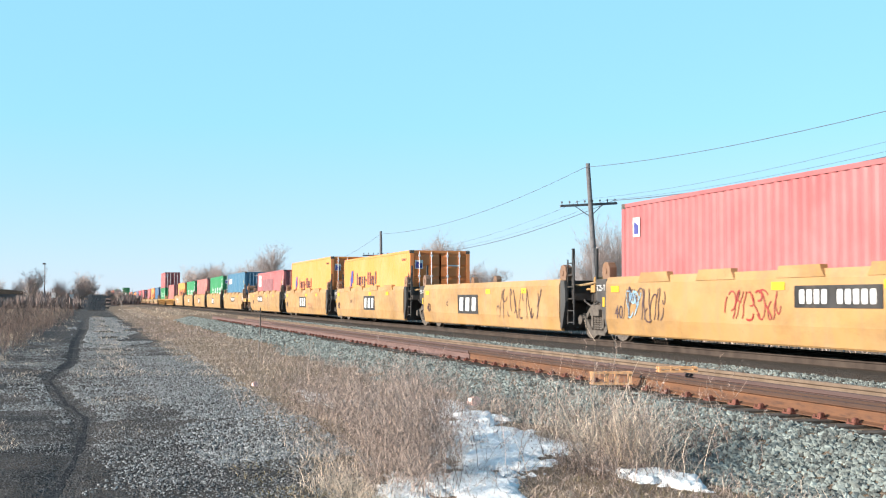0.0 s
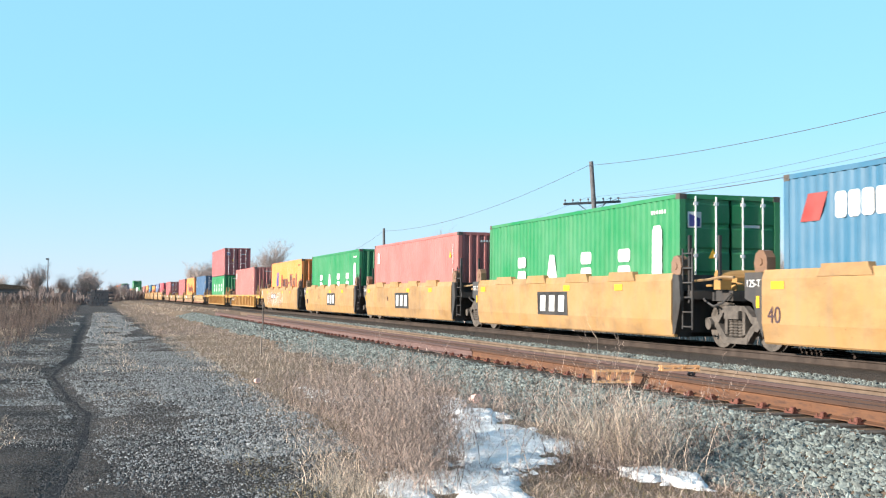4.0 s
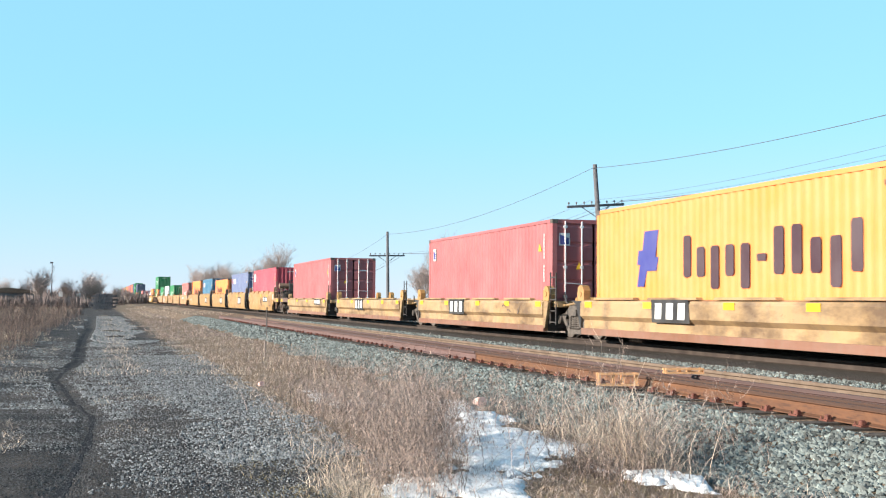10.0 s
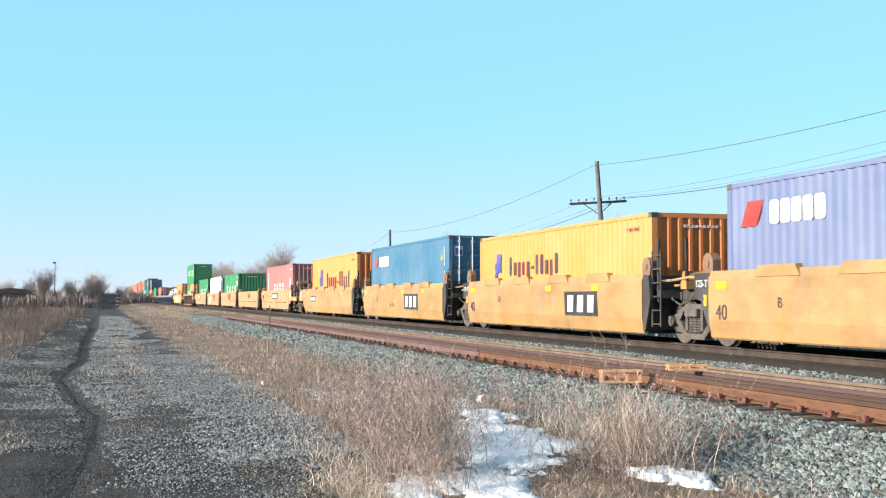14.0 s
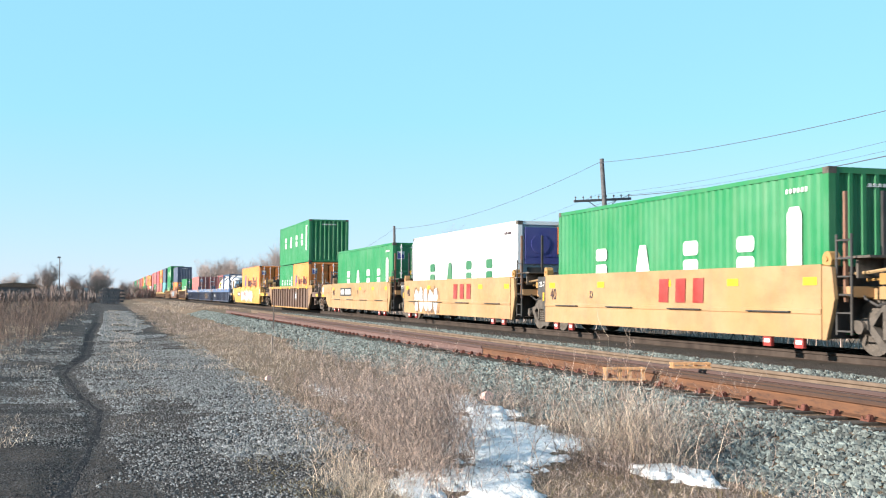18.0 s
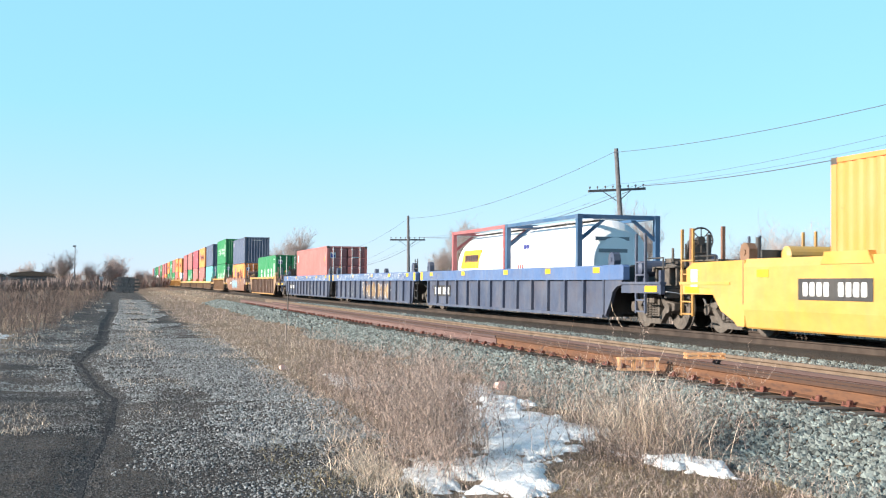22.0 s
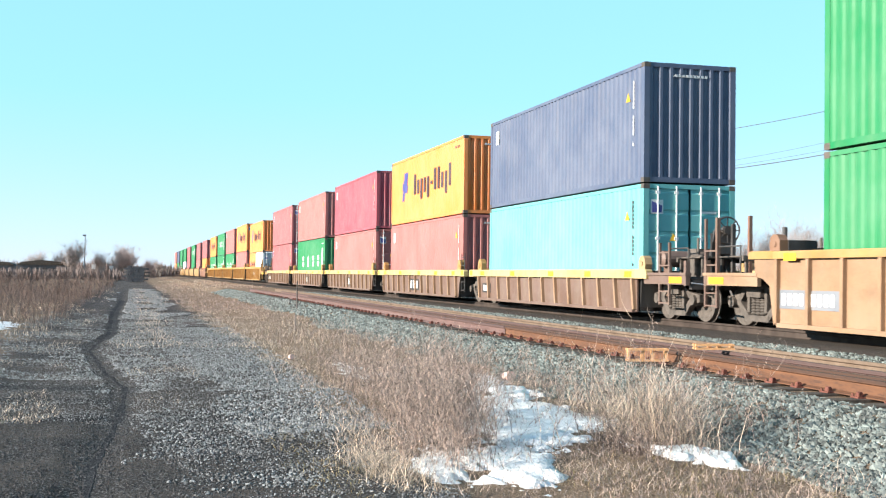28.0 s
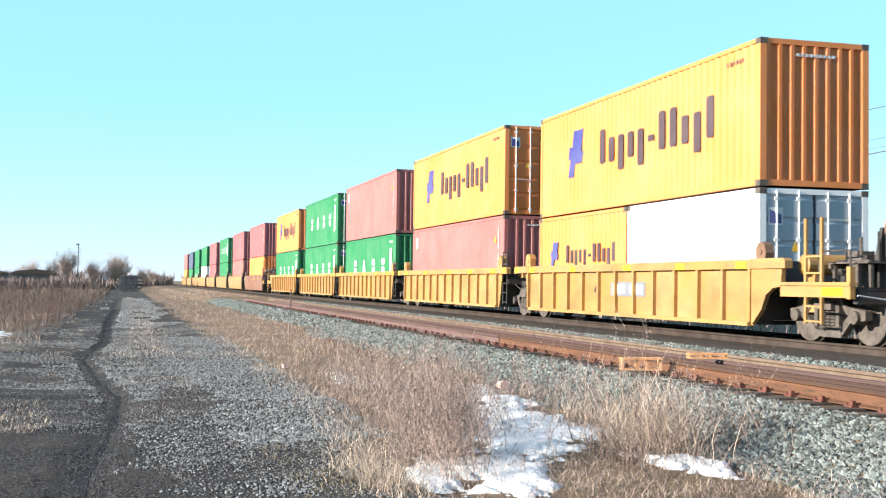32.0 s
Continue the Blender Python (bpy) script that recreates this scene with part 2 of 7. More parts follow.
def ground_material():
    """Dirt with crushed stone along the drive and dead grass on either side."""
    m, nt, b = shader("ground", 0.95, 0, 0.15)
    v = coords(nt, own=False)
    far = noise_tex(nt, coords(nt, (0.4, 1.0, 1.0), False), 0.55, 6, 0.6)
    cell = node(nt, "ShaderNodeTexVoronoi", Scale=42.0)
    nt.links.new(v, cell.inputs["Vector"])
    one = nt.nodes.new("ShaderNodeSeparateColor")
    nt.links.new(cell.outputs["Color"], one.inputs[0])
    stone = blend(nt, ramp(nt, one.outputs[0], 0.3, 1.0), (0.042, 0.041, 0.042), (0.2, 0.195, 0.194))
    stone = blend(nt, ramp(nt, cell.outputs["Distance"], 0.3, 0.62), stone, (0.020, 0.018, 0.018))
    stone = blend(nt, ramp(nt, noise_tex(nt, coords(nt, (1, 0.35, 1), False), 1.0, 6), 0.4, 0.62, 0, 0.6), stone, (0.1, 0.084, 0.073))
    grass = blend(nt, ramp(nt, noise_tex(nt, coords(nt, (1, 3, 1), False), 16, 10, 0.8), 0.35, 0.65), (0.075, 0.05, 0.036), (0.32, 0.235, 0.165))
    sep = nt.nodes.new("ShaderNodeSeparateXYZ")
    nt.links.new(v, sep.inputs[0])
    mid = nt.nodes.new("ShaderNodeMath")
    mid.operation = "SUBTRACT"
    mid.inputs[1].default_value = -0.1
    nt.links.new(sep.outputs["Y"], mid.inputs[0])
    away = nt.nodes.new("ShaderNodeMath")
    away.operation = "ABSOLUTE"
    nt.links.new(mid.outputs[0], away.inputs[0])
    wob = nt.nodes.new("ShaderNodeMath")
    wob.operation = "MULTIPLY_ADD"
    wob.inputs[1].default_value = 2.6
    nt.links.new(far, wob.inputs[0])
    nt.links.new(away.outputs[0], wob.inputs[2])
    fac = ramp(nt, wob.outputs[0], 3.35, 4.0)
    nt.links.new(blend(nt, fac, stone, grass), b.inputs["Base Color"])
    bump(nt, b, noise_tex(nt, v, 34, 6, 0.75), 1.0, 0.03)
    return m


M["dusty_ballast"] = rough_stuff("dusty_ballast", (0.034, 0.028, 0.024), (0.108, 0.092, 0.08), 22, 0.95, relief=1.0, dist=0.04)
M["ground"] = ground_material()

# ---- building tools ----
def part(name, bm, material, parent=None, label=""):
    """Links a bmesh as one mesh object, under a thing or a part where one is given."""
    me = bpy.data.meshes.new(name)
    bm.to_mesh(me)
    bm.free()
    me.materials.append(M[material])
    ob = new(name, me)
    ob.parent = parent
    return tagged(ob, label)


STOCK = {}


def stock(key, name, build, material, parent, at=None, label=""):
    """The same, with the mesh kept under a key so that alike parts share it."""
    key = (key, material)
    if key not in STOCK:
        bm = bmesh.new()
        build(bm)
        me = bpy.data.meshes.new(name)
        bm.to_mesh(me)
        bm.free()
        me.materials.append(M[material])
        STOCK[key] = me
    ob = new(name, STOCK[key])
    ob.parent = parent
    if at is not None:
        ob.matrix_basis = at
    return tagged(ob, label)


def thing(name, label, category, at=None, group="", kind=""):
    ob = new(name)
    ob.empty_display_size = 0.2
    if at is not None:
        ob.matrix_basis = at
    return tagged(ob, label, category, group, kind)


def box(bm, x0, x1, y0, y1, z0, z1):
    v = [bm.verts.new((x, y, z)) for x in (x0, x1) for y in (y0, y1) for z in (z0, z1)]
    for f in ((0, 1, 3, 2), (4, 6, 7, 5), (0, 4, 5, 1), (2, 3, 7, 6), (0, 2, 6, 4), (1, 5, 7, 3)):
        bm.faces.new([v[i] for i in f])


def prism(bm, outline, axis, a, b):
    """An outline drawn in the two other axes, drawn out from a to b along the axis."""
    def put(p, q, h):
        return {"x": (h, p, q), "y": (p, h, q), "z": (p, q, h)}[axis]
    lo = [bm.verts.new(put(p, q, a)) for p, q in outline]
    hi = [bm.verts.new(put(p, q, b)) for p, q in outline]
    n = len(outline)
    for i in range(n):
        bm.faces.new((lo[i], lo[(i + 1) % n], hi[(i + 1) % n], hi[i]))
    bm.faces.new(lo[::-1])
    bm.faces.new(hi)


def rod(bm, a, b, r, n=8, r2=None):
    a, b = Vector(a), Vector(b)
    turn = (b - a).to_track_quat("Z", "Y").to_matrix()
    r2 = r if r2 is None else r2
    ring = [[bm.verts.new(p + turn @ Vector((math.cos(k * math.tau / n) * q, math.sin(k * math.tau / n) * q, 0))) for k in range(n)]
            for p, q in ((a, r), (b, r2))]
    for k in range(n):
        bm.faces.new((ring[0][k], ring[0][(k + 1) % n], ring[1][(k + 1) % n], ring[1][k]))
    bm.faces.new(ring[0][::-1])
    bm.faces.new(ring[1])


def lathe(bm, profile, axis="y", n=20, at=(0, 0, 0)):
    """A body of revolution; profile: (along the axis, radius)."""
    rings = []
    for h, r in profile:
        ring = []
        for k in range(n):
            c, s = math.cos(k * math.tau / n) * r, math.sin(k * math.tau / n) * r
            p = {"y": (c, h, s), "x": (h, c, s), "z": (c, s, h)}[axis]
            ring.append(bm.verts.new(Vector(p) + Vector(at)))
        rings.append(ring)
    for a, b in zip(rings, rings[1:]):
        for k in range(n):
            bm.faces.new((a[k], a[(k + 1) % n], b[(k + 1) % n], b[k]))
    bm.faces.new(rings[0][::-1])
    bm.faces.new(rings[-1])


def ring_tube(bm, centre, radius, r, axis="x", n=20, k=6):
    rows = []
    for i in range(n):
        a = i * math.tau / n
        row = []
        for j in range(k):
            b = j * math.tau / k
            q, h = radius + r * math.cos(b), r * math.sin(b)
            p = {"x": (h, q * math.cos(a), q * math.sin(a)), "y": (q * math.cos(a), h, q * math.sin(a))}[axis]
            row.append(bm.verts.new(Vector(centre) + Vector(p)))
        rows.append(row)
    for i in range(n):
        for j in range(k):
            bm.faces.new((rows[i][j], rows[(i + 1) % n][j], rows[(i + 1) % n][(j + 1) % k], rows[i][(j + 1) % k]))


def mesh_of(name, verts, faces, material, label="", category="", kind="stuff", parent=None):
    me = bpy.data.meshes.new(name)
    me.from_pydata(verts, [], faces)
    me.materials.append(M[material])
    ob = new(name, me)
    ob.parent = parent
    return tagged(ob, label, category, "", kind)


LETTERS = {}


def lettering(words, size, material, parent, at, name="lettering"):
    """Raised paint in the built-in font, standing upright, read from the side of the viewer."""
    key = (words, size, material)
    if key not in LETTERS:
        cu = bpy.data.curves.new("lettering", "FONT")
        cu.body, cu.size, cu.align_x, cu.align_y, cu.extrude = words, size, "CENTER", "CENTER", 0.003
        ob = bpy.data.objects.new("lettering", cu)
        me = bpy.data.meshes.new_from_object(ob)
        me.materials.clear()
        me.materials.append(M[material])
        bpy.data.objects.remove(ob)
        LETTERS[key] = me
    ob = new(name, LETTERS[key])
    ob.parent = parent
    ob.matrix_basis = at @ pose(0, 0, 0, 90, 0, 0)
    return ob

# ---- ground ----
def bed(y):
    """Height of the ground across the tracks."""
    pts = ((-60, 0.0), (-9, 0.15), (-3.2, 0.10), (-1.4, 0.0), (2.4, 0.0), (4.4, 0.06), (5.3, 0.08), (6.35, 0.335), (9.2, 0.335), (9.9, 0.36),
           (10.7, 0.36), (11.2, 0.31), (14.6, 0.335), (16.2, 0.0), (22, -0.1), (60, 0.0))
    return float(np.interp(y, [p[0] for p in pts], [p[1] for p in pts]))


def lie(x, y):
    """Height of the ground at a place."""
    soft = 1.0 if -30 < y < 5.5 else 0.25 if y < 16 else 0.8
    d = math.hypot(x, y)
    h = bed(y) + soft * 0.05 * noise.noise((x * 0.35, y * 0.6, 0)) + soft * 0.022 * noise.noise((x * 1.7, y * 1.9, 3))
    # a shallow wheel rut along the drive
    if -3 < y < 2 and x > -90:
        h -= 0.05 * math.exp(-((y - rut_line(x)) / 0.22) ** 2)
    if y > 20 or y < -12:
        h += 0.25 * noise.noise((x * 0.03, y * 0.03, 9)) * min(1, (d - 12) / 50)
    return h


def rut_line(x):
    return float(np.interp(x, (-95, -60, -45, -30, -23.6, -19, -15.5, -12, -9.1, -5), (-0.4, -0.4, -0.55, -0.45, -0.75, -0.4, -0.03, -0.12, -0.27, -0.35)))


def build_ground():
    xs = sorted({*np.round(np.arange(-30, 2, 0.16), 2), *np.round(np.arange(-90, -30, 0.7), 2), *np.arange(2, 40, 2), *np.arange(-400, -90, 10),
                 *(-3500, -2500, -1600, -1000, -650, -500, 60, 100, 200, 400, 1000, 2000)})
    ys = sorted({*np.round(np.arange(-3.4, 7.0, 0.13), 2), *np.round(np.arange(7, 17, 0.35), 2), *np.arange(17, 40, 2), *np.arange(-30, -3.4, 0.8),
                 *np.arange(40, 160, 12), *np.arange(-150, -30, 10), *(220, 400, 800, 1500, 3000, -220, -400, -800, -1500, -3000)})
    verts = [(x, y, lie(x, y)) for x in xs for y in ys]
    n = len(ys)
    faces = [(i * n + j, (i + 1) * n + j, (i + 1) * n + j + 1, i * n + j + 1) for i in range(len(xs) - 1) for j in range(n - 1)]
    ob = mesh_of("ground", verts, faces, "ground", "bare winter ground with gravel and dead grass", "ground", "structure")
    for f in ob.data.polygons:
        f.use_smooth = True


build_ground()

STONE = ((0, 0, 1), (0.9, 0, 0.1), (0.2, 0.85, -0.1), (-0.8, 0.35, 0.15), (-0.4, -0.8, 0.05), (0.35, -0.75, -0.2), (0, 0, -0.8))
STONE_FACES = ((0, 1, 2), (0, 2, 3), (0, 3, 4), (0, 4, 5), (0, 5, 1), (6, 2, 1), (6, 3, 2), (6, 4, 3), (6, 5, 4), (6, 1, 5))


def stones(name, label, material, places, sizes, seed):
    """Angular crushed stones lying at the given places, as one body."""
    rng = np.random.default_rng(seed)
    n = len(places)
    base = np.array(STONE)
    v = base[None] * (0.7 + 0.6 * rng.random((n, len(base), 3)))
    ax, az = rng.random(n) * 6.28, rng.random(n) * 6.28
    c, s = np.cos(az), np.sin(az)
    v = np.stack([v[..., 0] * c[:, None] - v[..., 1] * s[:, None], v[..., 0] * s[:, None] + v[..., 1] * c[:, None], v[..., 2] * 0.75], -1)
    c, s = np.cos(ax * 0.15), np.sin(ax * 0.15)
    v = np.stack([v[..., 0], v[..., 1] * c[:, None] - v[..., 2] * s[:, None], v[..., 1] * s[:, None] + v[..., 2] * c[:, None]], -1)
    v = v * np.array(sizes)[:, None, None] + np.array(places)[:, None, :]
    f = (np.array(STONE_FACES)[None] + (np.arange(n) * len(base))[:, None, None]).reshape(-1, 3)
    return mesh_of(name, v.reshape(-1, 3).tolist(), f.tolist(), material, label, "gravel")


def spread(n, xr, yr, keep, size, seed, lift=0.3, near=0.0):
    """Random places in a rectangle, thinning with distance, that pass a test."""
    rng = random.Random(seed)
    places, sizes = [], []
    while len(places) < n:
        u = rng.random()
        x = xr[1] - (xr[1] - xr[0]) * (u ** (1 + near))
        y = rng.uniform(*yr)
        if keep(x, y):
            s = rng.uniform(*size)
            places.append((x, y, lie(x, y) + s * lift * rng.uniform(0.2, 1.0)))
            sizes.append(s)
    return places, sizes


def ragged(x, y, s=0.9, seed=0.0):
    return noise.noise((x * s, y * s, seed))


# the shoulder of the siding, the bed between the tracks and the far shoulder
stones("ballast_stones", "blue-grey crushed stone ballast along the siding", "ballast",
       *spread(26000, (-34, -5), (4.75, 6.6), lambda x, y: y > 5.15 + 0.55 * ragged(x, y) - 0.35 * (x > -9.5), (0.018, 0.044), 1, near=0.6), 1)
stones("ballast_stones", "blue-grey crushed stone ballast between the tracks", "ballast",
       *spread(17000, (-70, -7), (8.85, 11.1), lambda x, y: y < 10.85 + 0.2 * ragged(x, y, 2.0), (0.022, 0.048), 2, near=0.8), 2)
stones("ballast_stones", "crushed stone ballast between the rails of the siding", "ballast",
       *spread(3000, (-45, -7), (7.0, 8.9), lambda x, y: True, (0.03, 0.055), 3, near=0.6), 3)
stones("ballast_stones", "distant stone ballast beside the siding", "ballast",
       *spread(5000, (-80, -34), (5.2, 6.6), lambda x, y: y > 5.35 + 0.4 * ragged(x, y), (0.04, 0.075), 4), 4)
stones("gravel_stones", "loose grey gravel strewn over the drive", "gravel",
       *spread(40000, (-40, -5), (-2.6, 2.9), lambda x, y: (x < -12 or y > 0.3 + 0.6 * ragged(x, y, 1.0, 2.0)) and abs(y - rut_line(x)) > 0.12 * ragged(x, y, 3.0) + (0.08 if x > -27 else 0.2) and ragged(x, y, 0.5) + 0.6 * ragged(x, y, 2.0) > -0.35 and y < 2.3 + 0.7 * ragged(x, y, 0.7, 4), (0.005, 0.016), 5, near=1.5), 5)


stones("gravel_stones", "coarse blue-grey stones bedded in the drive", "drive_stone",
       *spread(11000, (-42, -5), (-2.8, 2.7), lambda x, y: (y > 0.1 + 0.5 * ragged(x, y, 0.8, 9.0) or x < -17 and ragged(x, y, 1.1, 5.0) > 0.3) and (x < -10.5 or ragged(x, y, 1.0, 1.0) > 0.1) and abs(y - rut_line(x)) > 0.16 + 0.2 * ragged(x, y, 2.0) and ragged(x, y, 0.4, 7.0) + 0.7 * ragged(x, y, 1.6, 2.0) > -0.15, (0.009, 0.022), 7, lift=0.15, near=1.2), 7)
stones("gravel_stones", "bright crushed stone along the edge of the drive", "drive_stone",
       *spread(9000, (-32, -11), (0.3, 2.6), lambda x, y: y > 1.0 + 0.8 * ragged(x, y, 0.5, 3.0), (0.012, 0.028), 8, lift=0.2, near=0.7), 8)
stones("gravel_stones", "pale gravel further along the drive", "drive_stone",
       *spread(11000, (-100, -38), (-1.6, 2.4), lambda x, y: abs(y - rut_line(x)) > 0.3 and y > -0.5 + 0.9 * ragged(x, y, 0.2) and y < 1.7 + 0.9 * ragged(x, y, 0.3, 5.0) and ragged(x, y * 2, 0.4, 3.0) > -0.28, (0.022, 0.06), 12, lift=0.1, near=0.6), 12)
stones("gravel_stones", "dark damp gravel along the wheel rut", "damp_stone",
       *spread(7000, (-40, -5), (-1.3, 0.6), lambda x, y: abs(y - rut_line(x)) < 0.14 + 0.16 * ragged(x, y, 1.5), (0.007, 0.017), 9, lift=0.2, near=1.2), 9)

stones("gravel_stones", "dark grey gravel trodden into the near end of the drive", "damp_stone",
       *spread(15000, (-12.5, -5), (-2.6, 0.9), lambda x, y: abs(y - rut_line(x)) > 0.07 and ragged(x, y, 0.9, 3.0) > -0.4, (0.005, 0.014), 13, lift=0.2, near=0.2), 13)
stones("gravel_stones", "grey gravel beside the dry meadow", "drive_stone",
       *spread(7000, (-42, -17), (-2.9, 0.4), lambda x, y: abs(y - rut_line(x)) > 0.16 and ragged(x, y * 1.6, 0.45, 11.0) > -0.1, (0.009, 0.026), 14, lift=0.15, near=0.6), 14)

stones("gravel_stones", "pale chips scattered over the near end of the drive", "drive_stone",
       *spread(6000, (-14, -5), (-2.6, 2.3), lambda x, y: (x < -12 or y > 0.4) and abs(y - rut_line(x)) > 0.1 and ragged(x, y, 1.3, 8.0) > -0.2, (0.005, 0.014), 15, lift=0.4, near=0.3), 15)

stones("gravel_stones", "grey stone chips bedded along the middle of the drive", "drive_stone",
       *spread(8000, (-38, -15), (-0.4, 2.2), lambda x, y: abs(y - rut_line(x)) > 0.2 and ragged(x, y * 1.4, 0.6, 17.0) > -0.3, (0.01, 0.024), 16, lift=0.2, near=0.5), 16)


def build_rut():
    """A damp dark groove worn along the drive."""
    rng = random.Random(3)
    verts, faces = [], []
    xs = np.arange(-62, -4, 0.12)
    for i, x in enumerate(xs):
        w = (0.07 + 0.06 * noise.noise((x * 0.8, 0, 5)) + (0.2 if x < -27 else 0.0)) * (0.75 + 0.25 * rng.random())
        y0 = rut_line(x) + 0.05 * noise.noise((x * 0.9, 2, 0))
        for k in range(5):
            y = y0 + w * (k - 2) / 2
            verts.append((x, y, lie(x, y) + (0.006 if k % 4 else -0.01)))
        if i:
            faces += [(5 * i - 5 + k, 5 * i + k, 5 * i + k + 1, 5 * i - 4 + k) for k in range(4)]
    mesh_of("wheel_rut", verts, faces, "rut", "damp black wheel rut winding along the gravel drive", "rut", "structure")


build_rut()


def snow_patch(places, label, size=0.05, height=0.03, seed=0):
    """Old snow: a crust over the ground where the blobs overlap."""
    x0, x1 = min(p[0] - p[2] for p in places) - 0.2, max(p[0] + p[2] for p in places) + 0.2
    y0, y1 = min(p[1] - p[3] for p in places) - 0.2, max(p[1] + p[3] for p in places) + 0.2
    xs, ys = np.arange(x0, x1, size), np.arange(y0, y1, size * 0.7)
    verts, faces = [], []
    for x in xs:
        for y in ys:
            f = max(1 - math.hypot((x - a) / rx, (y - b) / ry) for a, b, rx, ry in places)
            f += 0.65 * noise.noise((x * 1.6, y * 2.4, seed)) + 0.5 * noise.noise((x * 5, y * 6, seed)) + 0.45 * noise.noise((x * 14, y * 16, seed))
            top = min(1.0, max(-1.0, f * 3))
            verts.append((x, y, lie(x, y) + height * top + 0.018 * noise.noise((x * 4, y * 5, 7))))
    n = len(ys)
    faces = [(i * n + j, (i + 1) * n + j, (i + 1) * n + j + 1, i * n + j + 1) for i in range(len(xs) - 1) for j in range(n - 1)
             if verts[i * n + j][2] > lie(*verts[i * n + j][:2]) - 0.03]
    ob = mesh_of("snow_patch", verts, faces, "snow", label, "snow", "")
    for f in ob.data.polygons:
        f.use_smooth = True


snow_patch(((-9.1, 2.85, 0.75, 0.5), (-10.4, 3.65, 1.2, 0.62), (-10.9, 4.3, 0.75, 0.36), (-8.75, 2.36, 0.5, 0.24), (-12.3, 4.15, 1.4, 0.5), (-14.3, 4.6, 1.4, 0.32), (-8.2, 2.85, 0.55, 0.36)), "thawing patch of old white snow among dead weeds", height=0.04, seed=1)
snow_patch(((-8.58, 4.38, 0.3, 0.2), (-8.22, 4.5, 0.32, 0.13)), "small hump of old white snow at the foot of the ballast", size=0.03, height=0.055, seed=2)
snow_patch(((-17.4, 3.3, 1.2, 0.22), (-16.3, 3.8, 0.7, 0.2)), "thin strip of snow behind the weeds", height=0.014, seed=3)
snow_patch(((-31, -3.4, 2.2, 0.5), (-34, -4.0, 2, 0.4)), "thin strip of snow beside the dry meadow", size=0.15, seed=4)

# ---- tracks ----
RAIL_SHAPE = ((-0.072, 0), (0.072, 0), (0.072, 0.012), (0.012, 0.03), (0.009, 0.125), (0.036, 0.14), (0.036, 0.172), (0.028, 0.18), (-0.028, 0.18), (-0.036, 0.172),
              (-0.036, 0.14), (-0.009, 0.125), (-0.012, 0.03), (-0.072, 0.012))


def rail(name, x0, x1, y, z, material, label):
    bm = bmesh.new()
    prism(bm, RAIL_SHAPE, "x", x0, x1)
    ob = part(name, bm, material)
    ob.location = (0, y, z)
    return tagged(ob, label, "rail", kind="structure")


NEAR_Y, FAR_Y = 6.98, 8.48
rail("siding_rail", -70, -21.05, NEAR_Y, RAIL - 0.18, "rail_violet", "weathered purple-brown rail of the disused siding")
rail("siding_rail", -21.0, 30, NEAR_Y, RAIL - 0.18, "rail_rust", "orange rusted rail of the disused siding")
rail("siding_rail", -70, 30, FAR_Y, RAIL - 0.18, "rail_brown", "weathered brown rail of the disused siding")
rail("loose_rail", -62, 30, 7.86, RAIL - 0.2, "rail_violet", "spare purple-brown rail laid between the siding rails")
rail("loose_rail", -48, 30, 7.24, RAIL - 0.18, "rail_rust", "spare orange rusted rail laid inside the siding rail")
for dy in (-0.7525, 0.7525):
    rail("main_rail", -1000, 800, TRACK + dy, RAIL - 0.18, "main_rail", "worn brown running rail of the main track")


def tie_shape(bm):
    prism(bm, [(-0.115, -0.16), (0.115, -0.16), (0.11, -0.005), (0.1, 0), (-0.1, 0), (-0.11, -0.005)], "y", -1.3, 1.3)


